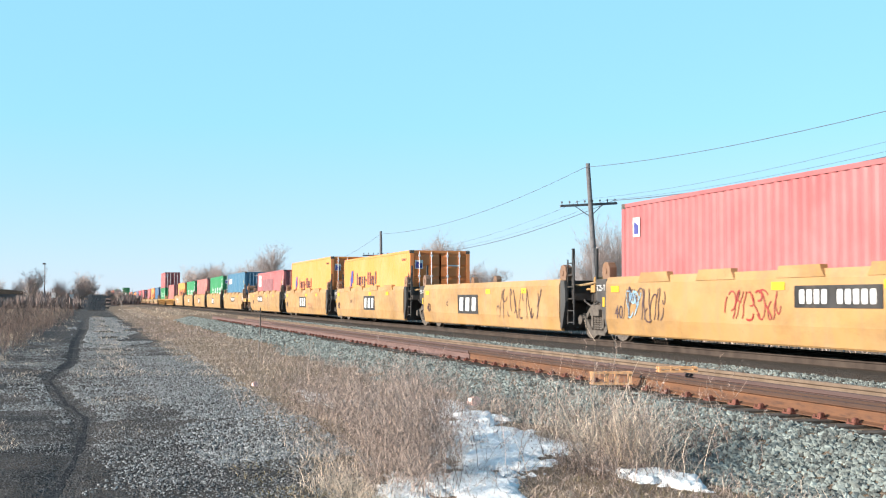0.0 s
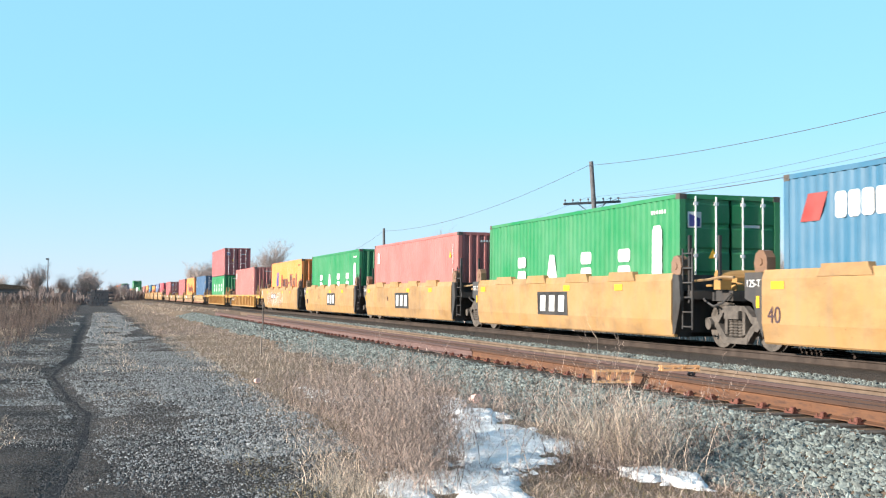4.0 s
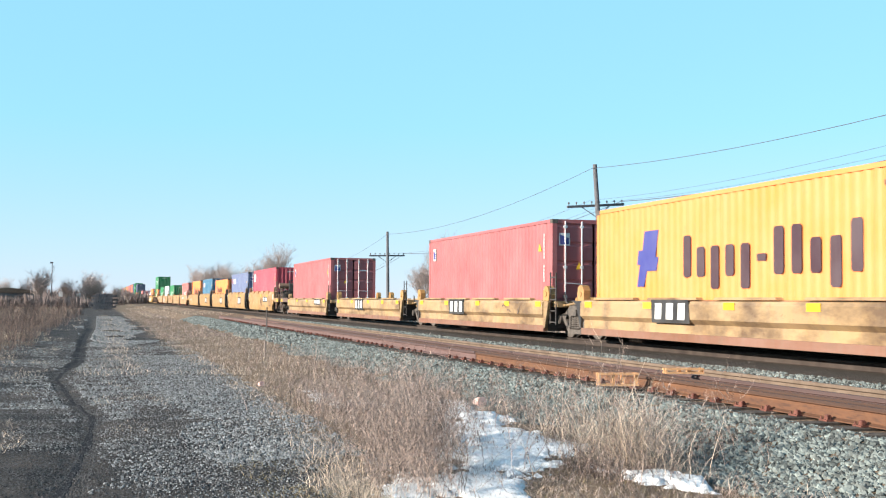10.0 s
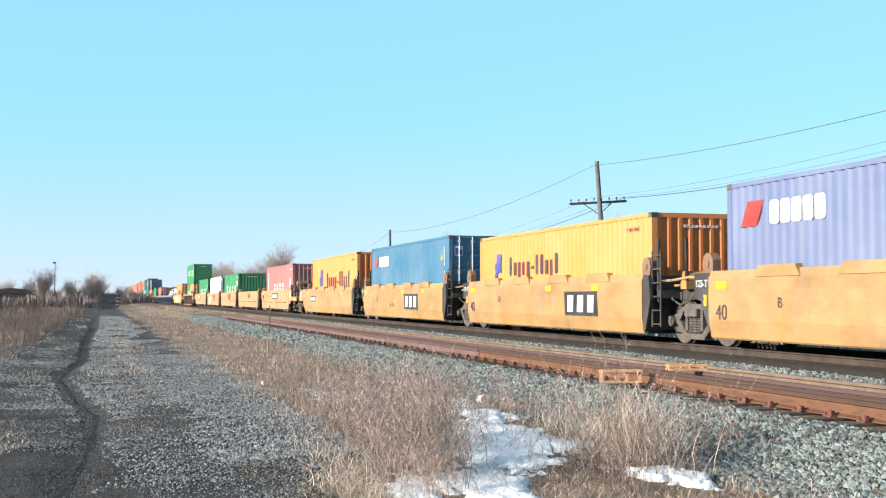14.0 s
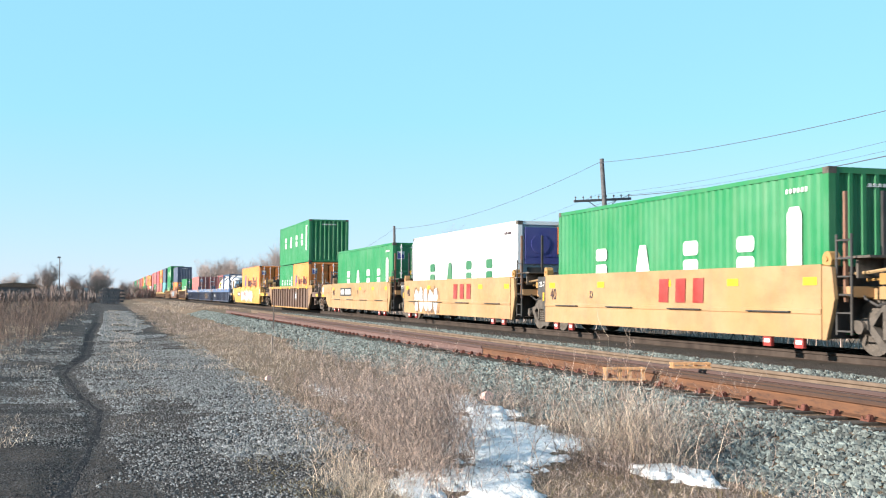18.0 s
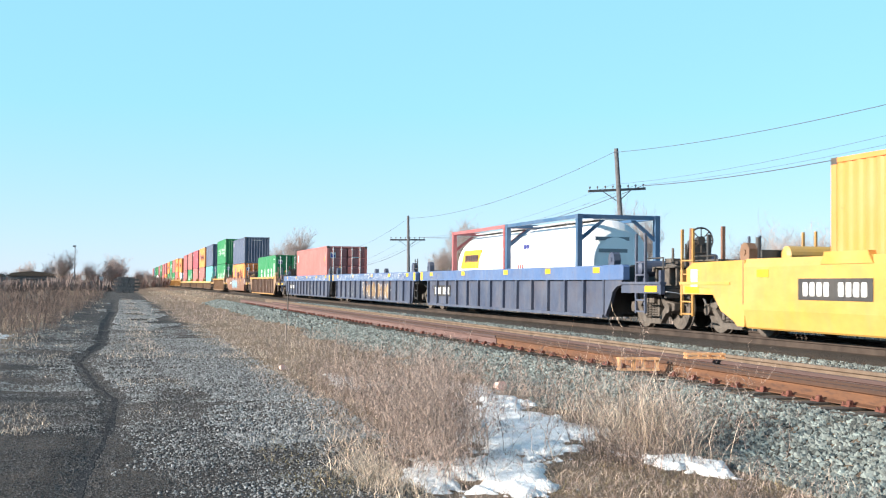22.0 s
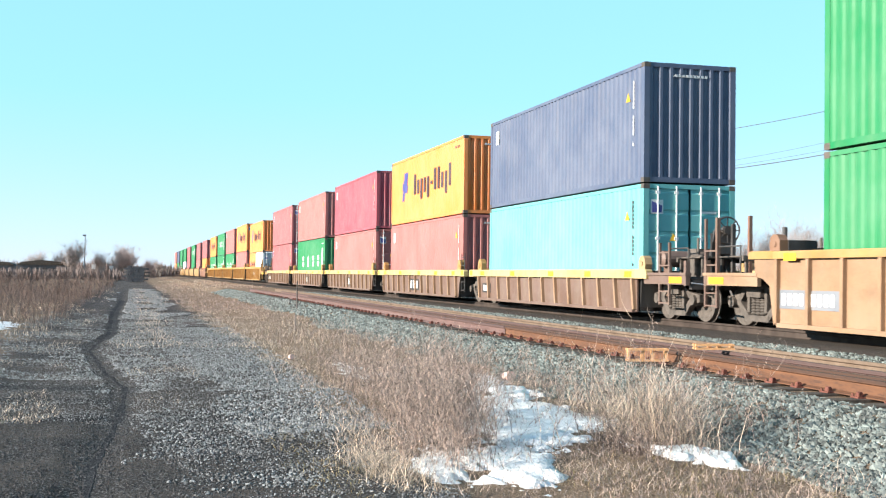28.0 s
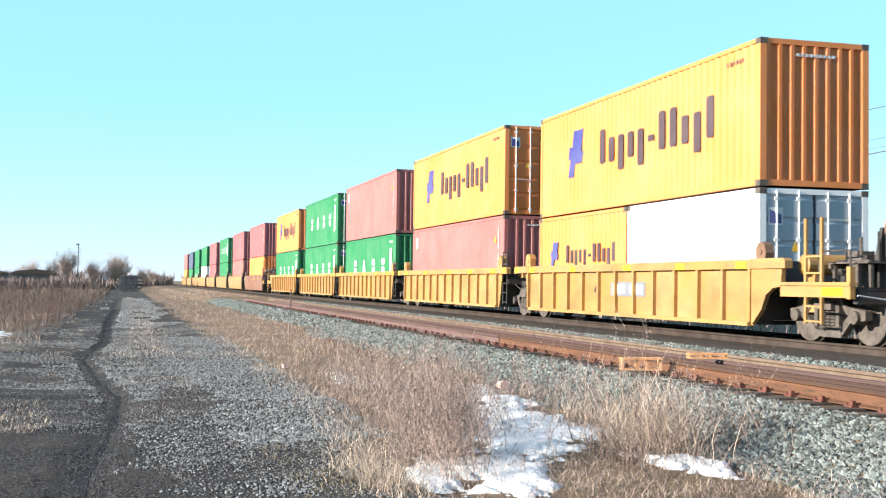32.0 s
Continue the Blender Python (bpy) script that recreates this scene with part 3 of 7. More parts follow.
def build_ties():
    rng = random.Random(8)
    row = thing("siding_ties", "dark creosoted ties under the rusted siding", "track ties", kind="structure")
    for i in range(92):
        x = -66 + i * 0.53 + rng.uniform(-0.04, 0.04)
        at = pose(x, 0.5 * (NEAR_Y + FAR_Y) + rng.uniform(-0.06, 0.06), RAIL - 0.184, rng.uniform(-1, 1), rng.uniform(-2, 2), rng.uniform(-1.5, 1.5))
        stock("tie", "tie", tie_shape, "tie", row, at)
    for i in range(40):
        stock("tie", "tie", tie_shape, "tie", row, pose(-17.2 + i * 0.53, 0.5 * (NEAR_Y + FAR_Y) + rng.uniform(-0.06, 0.06), RAIL - 0.184, 0, rng.uniform(-2, 2), rng.uniform(-1.5, 1.5)))
    main = thing("main_ties", "dusty timber ties of the main track", "track ties", kind="structure")
    for i in range(190):
        stock("tie", "tie", tie_shape, "tie", main, pose(-102 + i * 0.53, TRACK + rng.uniform(-0.05, 0.05), RAIL - 0.184, 0, 0, rng.uniform(-1, 1)))

    def clip(bm):
        box(bm, -0.07, 0.07, -0.15, -0.06, 0.0, 0.016)
        prism(bm, [(-0.125, 0.014), (-0.075, 0.014), (-0.06, 0.035), (-0.085, 0.062), (-0.115, 0.055)], "x", -0.022, 0.03)
        rod(bm, (0.05, -0.13, 0.01), (0.05, -0.13, 0.05), 0.012, 6)
        rod(bm, (-0.05, -0.13, 0.01), (-0.06, -0.13, 0.04), 0.012, 6)
    clips = thing("rail_clips", "red-rusted rail clips along the siding rail", "rail clips", kind="structure")
    for i in range(92):
        if rng.random() < 0.2:
            continue
        stock("clip", "clip", clip, "clip", clips, pose(-66 + i * 0.53 + rng.uniform(-0.04, 0.04), NEAR_Y, RAIL - 0.182, 0, 0, rng.uniform(-6, 6)))
    for i in range(40):
        stock("clip", "clip", clip, "clip", clips, pose(-17.2 + i * 0.53, NEAR_Y, RAIL - 0.182, 0, 0, rng.uniform(-6, 6)))


build_ties()
bm = bmesh.new()
prism(bm, [(10.6, 0.15), (10.95, 0.345), (11.6, 0.385), (14.25, 0.385), (14.9, 0.15)], "x", -700, 500)
tagged(part("track_bed", bm, "dusty_ballast"), "brown dusty stone bed under the main track", "track bed", kind="structure")

# ---- freight containers ----
W2 = 1.219


def wave(n, pitch, depth):
    """Trapezoid corrugation across n pitches, starting and ending flush."""
    pts, half = [], n * pitch / 2
    for i in range(n):
        a = -half + i * pitch
        pts += [(a, 0), (a + 0.26 * pitch, 0), (a + 0.5 * pitch, depth), (a + 0.76 * pitch, depth)]
    return pts + [(half, 0)]


def sheet(bm, length, z0, z1, n, depth):
    """A corrugated sheet along x whose outer side faces -y, with a flat back."""
    pts = [(x, y) for x, y in wave(n, length / n, depth)]
    prism(bm, pts + [(length / 2, depth + 0.015), (-length / 2, depth + 0.015)], "z", z0, z1)


def pressed(bm, h):
    """A door leaf with wide horizontal pressings."""
    pts, step = [(0.075, 0.135), (0.03, 0.135)], (h - 0.31) / 5
    for q in range(5):
        a = 0.18 + q * step
        pts += [(0.03, a), (0.008, a + 0.04), (0.008, a + step - 0.1), (0.03, a + step - 0.06)]
    prism(bm, (pts + [(0.03, h - 0.115), (0.075, h - 0.115)])[::-1], "x", -W2 / 2 + 0.085, W2 / 2 - 0.065)


def comb(bm, n):
    """A column of small unreadable figures, joined along one edge."""
    pts, z = [(-0.03, 0), (-0.03, -n)], n
    while z > 0.06:
        pts += [(0.03, -z), (0.03, -z + 0.065), (-0.018, -z + 0.065), (-0.018, -z + 0.1)]
        z -= 0.1
    prism(bm, pts, "y", -0.004, 0.004)


def post(bm, h):
    box(bm, -0.08, 0.08, -0.07, 0.07, 0.118, h - 0.118)


def casting(bm):
    box(bm, -0.089, 0.089, -0.081, 0.081, 0, 0.118)
    for s in (-1, 1):
        box(bm, -0.04, 0.04, s * 0.081 - 0.002, s * 0.081 + 0.002, 0.03, 0.09)


def letter_bars(parent, heights, width, gap, x, z, y, material, name="lettering"):
    """Writing that stays unreadable: one bar for each letter."""
    for i, (a, b) in enumerate(heights):
        def bar(bm, a=a, b=b):
            c = min(width, b - a) * 0.16
            prism(bm, [(c, a), (width - c, a), (width, a + c), (width, b - c), (width - c, b), (c, b), (0, b - c), (0, a + c)], "y", -0.004, 0.004)
        stock(("bar", a, b, width), name, bar, material, parent, pose(x + i * (width + gap), y, z))


def emblem(bm, s):
    """A slanted mark with a stepped outline."""
    prism(bm, [(-0.42 * s, -0.5 * s), (-0.14 * s, -0.5 * s), (-0.02 * s, -0.22 * s), (0.34 * s, -0.22 * s), (0.42 * s, 0.02 * s), (0.3 * s, 0.02 * s), (0.42 * s, 0.5 * s), (-0.12 * s, 0.5 * s), (-0.2 * s, 0.16 * s), (-0.36 * s, 0.16 * s), (-0.42 * s, -0.1 * s), (-0.3 * s, -0.1 * s)], "y", -0.004, 0.004)


LOOKS = {
    "emblem_large": ("orange", "golden yellow container, blue emblem and dark writing"),
    "emblem_small": ("orange", "golden yellow container, small blue emblem and dark writing"),
    "blocks_green": ("green", "green container with bold white blocks along its side"),
    "blocks_salmon": ("salmon", "salmon-red container with white blocks along its side"),
    "blocks_white": ("white", "white refrigerated container with green blocks of writing"),
    "salmon": ("salmon", "faded salmon-red steel container"), "red": ("red", "sun-faded red steel container"),
    "red_panel": ("red", "sun-faded red container with a white panel and a repainted patch"),
    "bright_red": ("bright_red", "bright red container with a white mark"), "maroon": ("maroon", "crimson container with small white marks"),
    "blue": ("blue", "dark blue container with a white crossed emblem"), "teal_blue": ("teal_blue", "sea-blue container with a white and red mark"),
    "grey_blue": ("grey_blue", "dull grey-blue container with a white and red mark"), "slate": ("slate", "slate-blue container with worn sides"),
    "teal": ("teal", "pale turquoise steel container"), "white": ("white", "white container with silver-grey doors"), "yellow": ("orange", "golden yellow steel container"),
    "green": ("green", "plain green steel container"),
}


def freight_container(look_key, length, h, end, ref=(), side_text=True):
    """A steel box, its base at the origin, long side along x; end: what closes the end towards +x."""
    mat, label = LOOKS[look_key]
    size = "short " if length < 8 else ""
    t = thing("freight_container", size + label + (", barred doors" if end == "doors" else ""), "container", group="containers on the train")
    hl, n = length / 2, round(length / 0.278) - 1
    # yellow boxes are one paint; shade on their ends is put into the colour
    end_mat = "deep_and_shaded_orange" if look_key in ("emblem_large", "emblem_small", "yellow") else mat
    kind = (length, h)
    side_len = length - 0.32
    for s in (0, 180):
        ob = stock(("side", kind), "side_panel", lambda bm: sheet(bm, side_len, 0.13, h - 0.09, n, 0.023), mat, t, pose(0, -W2 + 0.012 if s == 0 else W2 - 0.012, 0, 0, 0, s))
        stock(("top_rail", length), "top_rail", lambda bm: box(bm, -hl + 0.17, hl - 0.17, -W2 + 0.002, -W2 + 0.062, -0.09, -0.004), mat, t, pose(0, 0, h, 0, 0, s))
        stock(("bottom_rail", length), "bottom_rail", lambda bm: (box(bm, -hl + 0.17, hl - 0.17, -W2 + 0.004, -W2 + 0.05, 0.012, 0.13), box(bm, -hl + 0.17, hl - 0.17, -W2 + 0.004, -W2 + 0.1, 0.01, 0.022)), mat, t, pose(0, 0, 0, 0, 0, s))
    stock(("roof", length), "roof", lambda bm: [prism(bm, [(-W2 + 0.062, -0.055), (W2 - 0.062, -0.055), (W2 - 0.062, -0.016), (0, -0.006), (-W2 + 0.062, -0.016)], "x", -hl + 0.17, hl - 0.17)], mat, t, pose(0, 0, h))
    stock(("underframe", length), "underframe", lambda bm: [box(bm, -hl + 0.17, hl - 0.17, -W2 + 0.1, W2 - 0.1, 0.03, 0.12)], "running_gear", t)
    for sx in (-1, 1):
        for sy in (-1, 1):
            stock(("post", h), "corner_post", lambda bm: post(bm, h), mat, t, pose(sx * (hl - 0.082), sy * (W2 - 0.072), 0))
            for z in (0, h - 0.118):
                stock("casting", "corner_casting", casting, "running_gear", t, pose(sx * (hl - 0.089), sy * (W2 - 0.081), z))
    ends = ((1, end), (-1, "front"))
    for sx, e in ends:
        turn = pose(sx * (hl - 0.012), 0, 0, 0, 0, 90 * sx)
        stock("sill", "end_sill", lambda bm: box(bm, -W2 + 0.16, W2 - 0.16, 0, 0.1, 0.012, 0.13), mat, t, turn)
        stock(("header", h), "end_header", lambda bm: box(bm, -W2 + 0.16, W2 - 0.16, 0, 0.1, h - 0.11, h - 0.004), mat, t, turn)
        if e == "front":
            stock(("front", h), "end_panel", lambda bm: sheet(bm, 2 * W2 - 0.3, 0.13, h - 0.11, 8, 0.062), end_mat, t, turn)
        elif e == "reefer":
            stock(("reefer_frame", h), "end_panel", lambda bm: [box(bm, -W2 + 0.15, W2 - 0.15, 0.06, 0.1, 0.13, h - 0.11)], "silver", t, turn)
            stock("unit", "cooling_unit", lambda bm: (box(bm, -0.98, 0.04, -0.03, 0.06, 1.82, 2.7), box(bm, -0.98, 1.0, -0.02, 0.06, 1.6, 1.82), [rod(bm, (-0.5, -0.02, 2.2), (-0.5, -0.045, 2.2), 0.3, 16)]), "mark_blue", t, turn, "bright blue cooling unit")
            stock("unit_box", "control_box", lambda bm: (box(bm, 0.06, 1.02, -0.06, 0.06, 1.9, 2.72), box(bm, 0.2, 0.5, -0.08, -0.06, 2.0, 2.3), box(bm, 0.6, 0.92, -0.075, -0.06, 2.35, 2.62)), "deep_and_shaded_orange", t, turn, "orange control box")
            stock("unit_base", "machinery_bay", lambda bm: (box(bm, -0.9, -0.2, 0.02, 0.06, 0.5, 1.5), box(bm, 0.1, 0.9, 0.02, 0.06, 0.7, 1.5)), "car_black", t, turn)
        else:
            for k, sy in enumerate((-1, 1)):
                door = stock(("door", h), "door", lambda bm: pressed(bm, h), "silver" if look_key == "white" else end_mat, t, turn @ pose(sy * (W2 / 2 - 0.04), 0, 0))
                for q in (-0.27, 0.22):
                    stock(("lock_rod", h), "lock_rod", lambda bm: (rod(bm, (0, 0, 0.06), (0, 0, h - 0.05), 0.019, 8), [box(bm, -0.05, 0.05, -0.015, 0.02, z, z + 0.07) for z in (0.14, 0.75, 1.55, h - 0.24)]), "galvanised", door, pose(q, -0.012, 0), "galvanised lock rod")
                stock("handle", "handle", lambda bm: [rod(bm, (-0.24, -0.035, 1.15), (0.2, -0.035, 1.12), 0.014, 6)], "galvanised", door)
            if look_key != "blue":
                stock("door_plate", "sticker", lambda bm: box(bm, -0.16, 0.16, -0.003, 0.003, -0.17, 0.17), "mark_white", t, turn @ pose(-0.86, 0.004, h - 0.55))
                stock("door_badge", "sticker", lambda bm: prism(bm, [(-0.13, -0.14), (0.13, -0.14), (0.13, 0.03), (-0.13, 0.13)], "y", -0.003, 0.003), "mark_blue", t, turn @ pose(-0.86, 0.0, h - 0.55))
            stock("door_sign", "warning_mark", lambda bm: prism(bm, [(-0.1, -0.09), (0.1, -0.09), (0, 0.1)], "y", -0.003, 0.003), "reflector", t, turn @ pose(-0.42, 0.004, h * 0.56))
            # consignment marks on the doors
            for q, (a, b, w) in enumerate(((2.35, 2.43, 0.62), (2.2, 2.26, 0.4), (1.98, 2.03, 0.5), (1.86, 1.9, 0.45))):
                if b < h - 0.2:
                    stock(("mark", a, w), "stencil", lambda bm: box(bm, 0, w, -0.002, 0.002, a, b), "mark_white", t, turn @ pose(0.32, 0.011, 0))
    if end == "front":
        stock(("front_mark", h), "stencil", lambda bm: comb(bm, 0.9), "mark_white", t, pose(hl - 0.012, -0.45, h - 0.3, 0, 0, 90) @ pose(0, 0, 0, 0, -90, 0))
    y = -W2 + 0.006
    # number stencils high on the side, near the +x end
    number = "mark_dark" if look_key in ("emblem_large", "emblem_small", "yellow", "white", "blocks_white", "teal") else "mark_white"
    if side_text and length > 8:
        if look_key in ("blocks_green", "blocks_salmon", "emblem_large", "emblem_small", "blocks_white"):
            letter_bars(t, [(0, 0.085)] * 6, 0.07, 0.05, hl - 1.3, h - 0.38, y, "car_rust" if look_key in ("emblem_large", "emblem_small") else number, "stencil")
        else:
            for q, n_ in ((0, 0.7), (0.85, 0.5), (1.5, 0.12)):
                stock(("digits", n_), "stencil", lambda bm: comb(bm, n_), number, t, pose(hl - 0.62, y, h - 0.36 - q))
            stock("flash", "warning_mark", lambda bm: prism(bm, [(-0.12, -0.1), (0.12, -0.1), (0, 0.12)], "y", -0.004, 0.004), "reflector", t, pose(hl - 0.95, y, h - 0.75))
    if look_key == "emblem_large":
        k = 1 if length > 8 else 0.55
        stock(("emblem", k), "emblem", lambda bm: emblem(bm, 1.25 * k), "mark_blue", t, pose(-3.35 * k, y, 1.62 * k + (1 - k) * 1.4))
        up, mid, low = (0, 0.88 * k), (0, 0.62 * k), (-0.25 * k, 0.62 * k)
        letter_bars(t, (up, mid, low, mid, low, (0.26 * k, 0.4 * k), up, up, mid, low, up), 0.31 * k, 0.255 * k, -1.7 * k, 1.17 * k + (1 - k) * 1.4, y, "mark_dark")
    elif look_key == "emblem_small":
        k = 0.64
        stock(("emblem", k), "emblem", lambda bm: emblem(bm, 1.25 * k), "mark_blue", t, pose(-4.35, y, 1.62))
        up, mid, low = (0, 0.88 * k), (0, 0.62 * k), (-0.25 * k, 0.62 * k)
        letter_bars(t, (up, mid, low, mid, low, (0.26 * k, 0.4 * k), up, up, mid, low, up), 0.31 * k, 0.255 * k, -3.3, 1.33, y, "mark_dark")
    elif look_key in ("blocks_green", "blocks_salmon", "blocks_white"):
        m = "mark_green" if look_key == "blocks_white" else "mark_white"
        k = 0.5 if length < 8 else 0.8 if look_key == "blocks_salmon" else 1
        if look_key == "blocks_salmon":
            for q in range(8):
                stock(("sprayed", q % 3), "graffiti", lambda bm: prism(bm, [(-0.17, -0.08), (0.15 - 0.04 * (q % 3), -0.09), (0.17, 0.02), (0.1, 0.09), (-0.15, 0.07)], "y", -0.004, 0.004), "mark_white", t, pose(-hl + 1.1, y, 0.85 + q * 0.22))
        for q, x in enumerate((-0.54, -0.165, 0.205, 0.56) if look_key != "blocks_salmon" else (-0.3, -0.1, 0.1, 0.3)):
            wide = (0.8, 0.95, 0.8, 0.8)[q] * k
            hi = 0.72 * k
            def block(bm, w=wide, q=q):
                e, b = w * 0.4, w * 0.08
                if q == 1:   # a plain wedge
                    prism(bm, [(-e, 0), (e, 0), (e * 0.42, hi), (-e * 0.42, hi)], "y", -0.004, 0.004)
                else:
                    for z0, z9 in ((0, hi * 0.46), (hi * 0.58, hi)):
                        prism(bm, [(-e + b, z0), (e - b, z0), (e, z0 + b), (e, z9 - b), (e - b, z9), (-e + b, z9), (-e, z9 - b), (-e, z0 + b)], "y", -0.004, 0.004)
            stock(("block", q, k), "lettering", block, m, t, pose(x * hl, y, 1.1 if length > 8 else 1.25))
        if look_key != "blocks_white":
            stock(("tall", k), "lettering", lambda bm: [prism(bm, [(-0.23 * k, 0), (0.23 * k, 0), (0.23 * k, 1.42 * k), (0.14 * k, 1.55 * k), (-0.14 * k, 1.55 * k), (-0.23 * k, 1.42 * k)], "y", -0.004, 0.004)], m, t, pose(0.83 * hl, y, 0.72 if length > 8 else 1.1))
    elif look_key == "blue":
        def cross(bm):
            for s in (-1, 1):
                prism(bm, [(-0.38, -0.3 * s), (-0.27, -0.3 * s), (0.38, 0.3 * s), (0.27, 0.3 * s)], "y", -0.004, 0.004)
        stock("cross", "emblem", cross, "mark_white", t, pose(-hl + 0.85, y, h * 0.72))
        letter_bars(t, [(0, 0.17)] * 5, 0.13, 0.03, -hl + 0.45, h * 0.56, y, "mark_white")
        stock("cross", "emblem", cross, "mark_white", t, pose(hl - 0.005, -0.55, h * 0.78, 0, 0, 90) @ Matrix.Diagonal((0.6, 1, 0.5, 1)))
    elif look_key in ("teal_blue", "grey_blue"):
        stock("flag", "emblem", lambda bm: [prism(bm, [(-0.4, -0.24), (0.16, -0.24), (0.4, 0.24), (-0.16, 0.24)], "y", -0.004, 0.004)], "mark_red", t, pose(-hl + 0.9, y, h * 0.78))
        letter_bars(t, [(0, 0.44)] * 5, 0.3, 0.05, -hl + 1.5, h * 0.70, y, "mark_white")
    elif look_key == "bright_red":
        for q in (-0.25, 0.25):
            stock("slab", "emblem", lambda bm: [prism(bm, [(-0.2, -0.3), (0.14, -0.3), (0.2, 0.3), (-0.2, 0.3)], "y", -0.004, 0.004)], "mark_white", t, pose(-hl + 0.95 + q, y, h * 0.8))
    elif look_key in ("red", "salmon", "maroon", "slate"):
        stock("plate", "emblem", lambda bm: [box(bm, -0.16, 0.16, -0.004, 0.004, -0.22, 0.22)], "mark_white", t, pose(-hl + 0.75, y, h * 0.8))
        if look_key == "red":
            stock("plate_blue", "emblem", lambda bm: [prism(bm, [(-0.11, -0.16), (0.11, -0.16), (0.11, 0.04), (-0.11, 0.14)], "y", -0.006, 0.006)], "mark_blue", t, pose(-hl + 0.75, y - 0.004, h * 0.8))
    if look_key == "red_panel":
        stock("white_panel", "sign_panel", lambda bm: box(bm, -0.62, 0.62, -0.006, 0.004, -0.4, 0.4), "mark_white", t, pose(-hl + 1.3, y, h * 0.77))
        stock("repaint", "repainted_patch", lambda bm: box(bm, -2.5, 2.5, -0.003, 0.004, -0.75, 0.5), "red_patch", t, pose(-1.05, y, 1.6))
    for q in ref:
        q(t, hl, h, y)
    return t


def tank_container(frame_mat, mark):
    """A pressure tank in a steel frame, 20 feet long."""
    hl, h = 3.029, 2.591
    t = thing("tank_container", "white tank in a %s steel frame with a %s panel" % ("red" if frame_mat == "red" else "blue", "yellow" if mark == "reflector" else "white"), "tank container", group="containers on the train")
    stock("tank", "tank", lambda bm: lathe(bm, [(-2.86, 0.3), (-2.82, 0.62), (-2.7, 0.93), (-2.53, 1.11), (-2.42, 1.15), (2.42, 1.15), (2.53, 1.11), (2.7, 0.93), (2.82, 0.62), (2.86, 0.3)], "x", 36, (0, 0, 1.33)), "white", t)
    for sx in (-1, 1):
        for sy in (-1, 1):
            stock(("post", h), "corner_post", lambda bm: post(bm, h), frame_mat, t, pose(sx * (hl - 0.082), sy * (W2 - 0.072), 0))
            for z in (0, h - 0.118):
                stock("casting", "corner_casting", casting, frame_mat, t, pose(sx * (hl - 0.089), sy * (W2 - 0.081), z))
            stock("brace", "brace", lambda bm: [prism(bm, [(-1.1, 0.75), (-1.1, 0.62), (-0.5, 0.14), (-0.38, 0.14)], "x", -0.04, 0.04), prism(bm, [(-1.1, 1.85), (-1.1, 1.98), (-0.5, 2.45), (-0.38, 2.45)], "x", -0.04, 0.04)], frame_mat, t, pose(sx * (hl - 0.08), 0, 0, 0, 0, 0 if sy < 0 else 180))
        for z in (0.06, h - 0.06):
            stock("cross_beam", "cross_beam", lambda bm: [box(bm, -0.06, 0.06, -W2 + 0.16, W2 - 0.16, -0.055, 0.055)], frame_mat, t, pose(sx * (hl - 0.08), 0, z))
    for sy in (-1, 1):
        for z in (0.07, h - 0.055):
            stock("long_beam", "long_beam", lambda bm: [box(bm, -hl + 0.17, hl - 0.17, -0.045, 0.045, -0.05, 0.05)], frame_mat, t, pose(0, sy * (W2 - 0.06), z))
    stock("walkway", "walkway", lambda bm: [box(bm, -2.4, 2.4, -0.5, 0.5, 2.49, 2.52)], "galvanised", t)
    for z, w in ((1.95, 0.5), (1.78, 0.34), (1.62, 0.42)):
        stock(("end_mark", w), "stencil", lambda bm: box(bm, -0.01, 0.015, -w, w, -0.05, 0.05), "mark_grey", t, pose(2.79 if z > 1.7 else 2.85, -0.1, z))
    stock("end_label", "sticker", lambda bm: box(bm, -0.02, 0.02, -0.3, 0.3, -0.09, 0.09), "mark_red", t, pose(2.86, -0.15, 1.12))
    stock("end_valve", "valve", lambda bm: (lathe(bm, [(2.8, 0.24), (2.93, 0.24), (2.95, 0.1)], "x", 14, (0, 0.5, 1.0)), rod(bm, (2.9, 0.5, 1.0), (2.9, 0.5, 0.3), 0.07, 8), box(bm, 2.8, 2.94, 0.35, 0.65, 0.2, 0.5)), "car_black", t)
    stock("hatch", "hatch", lambda bm: lathe(bm, [(2.4, 0.3), (2.56, 0.3), (2.58, 0.1)], "z", 16), "silver", t)
    if mark == "reflector":
        stock("panel", "panel", lambda bm: [prism(bm, [(-1.0, -0.32), (1.05, -0.32), (1.15, 0.32), (-0.9, 0.32)], "y", -0.03, 0.0)], mark, t, pose(-1.0, -1.10, 1.55, -10, 0, 0), "yellow name panel")
        letter_bars(t, [(-0.14, 0.14)] * 7, 0.17, 0.05, -1.55, 1.56, -1.145, "mark_dark")
    else:
        letter_bars(t, [(-0.2, 0.2)] * 3, 0.1, 0.1, -2.0, 1.1, -1.15, "mark_red")
        letter_bars(t, [(-0.1, 0.1)] * 2, 0.2, 0.06, -1.7, 1.8, -1.06, "mark_blue")
    return t

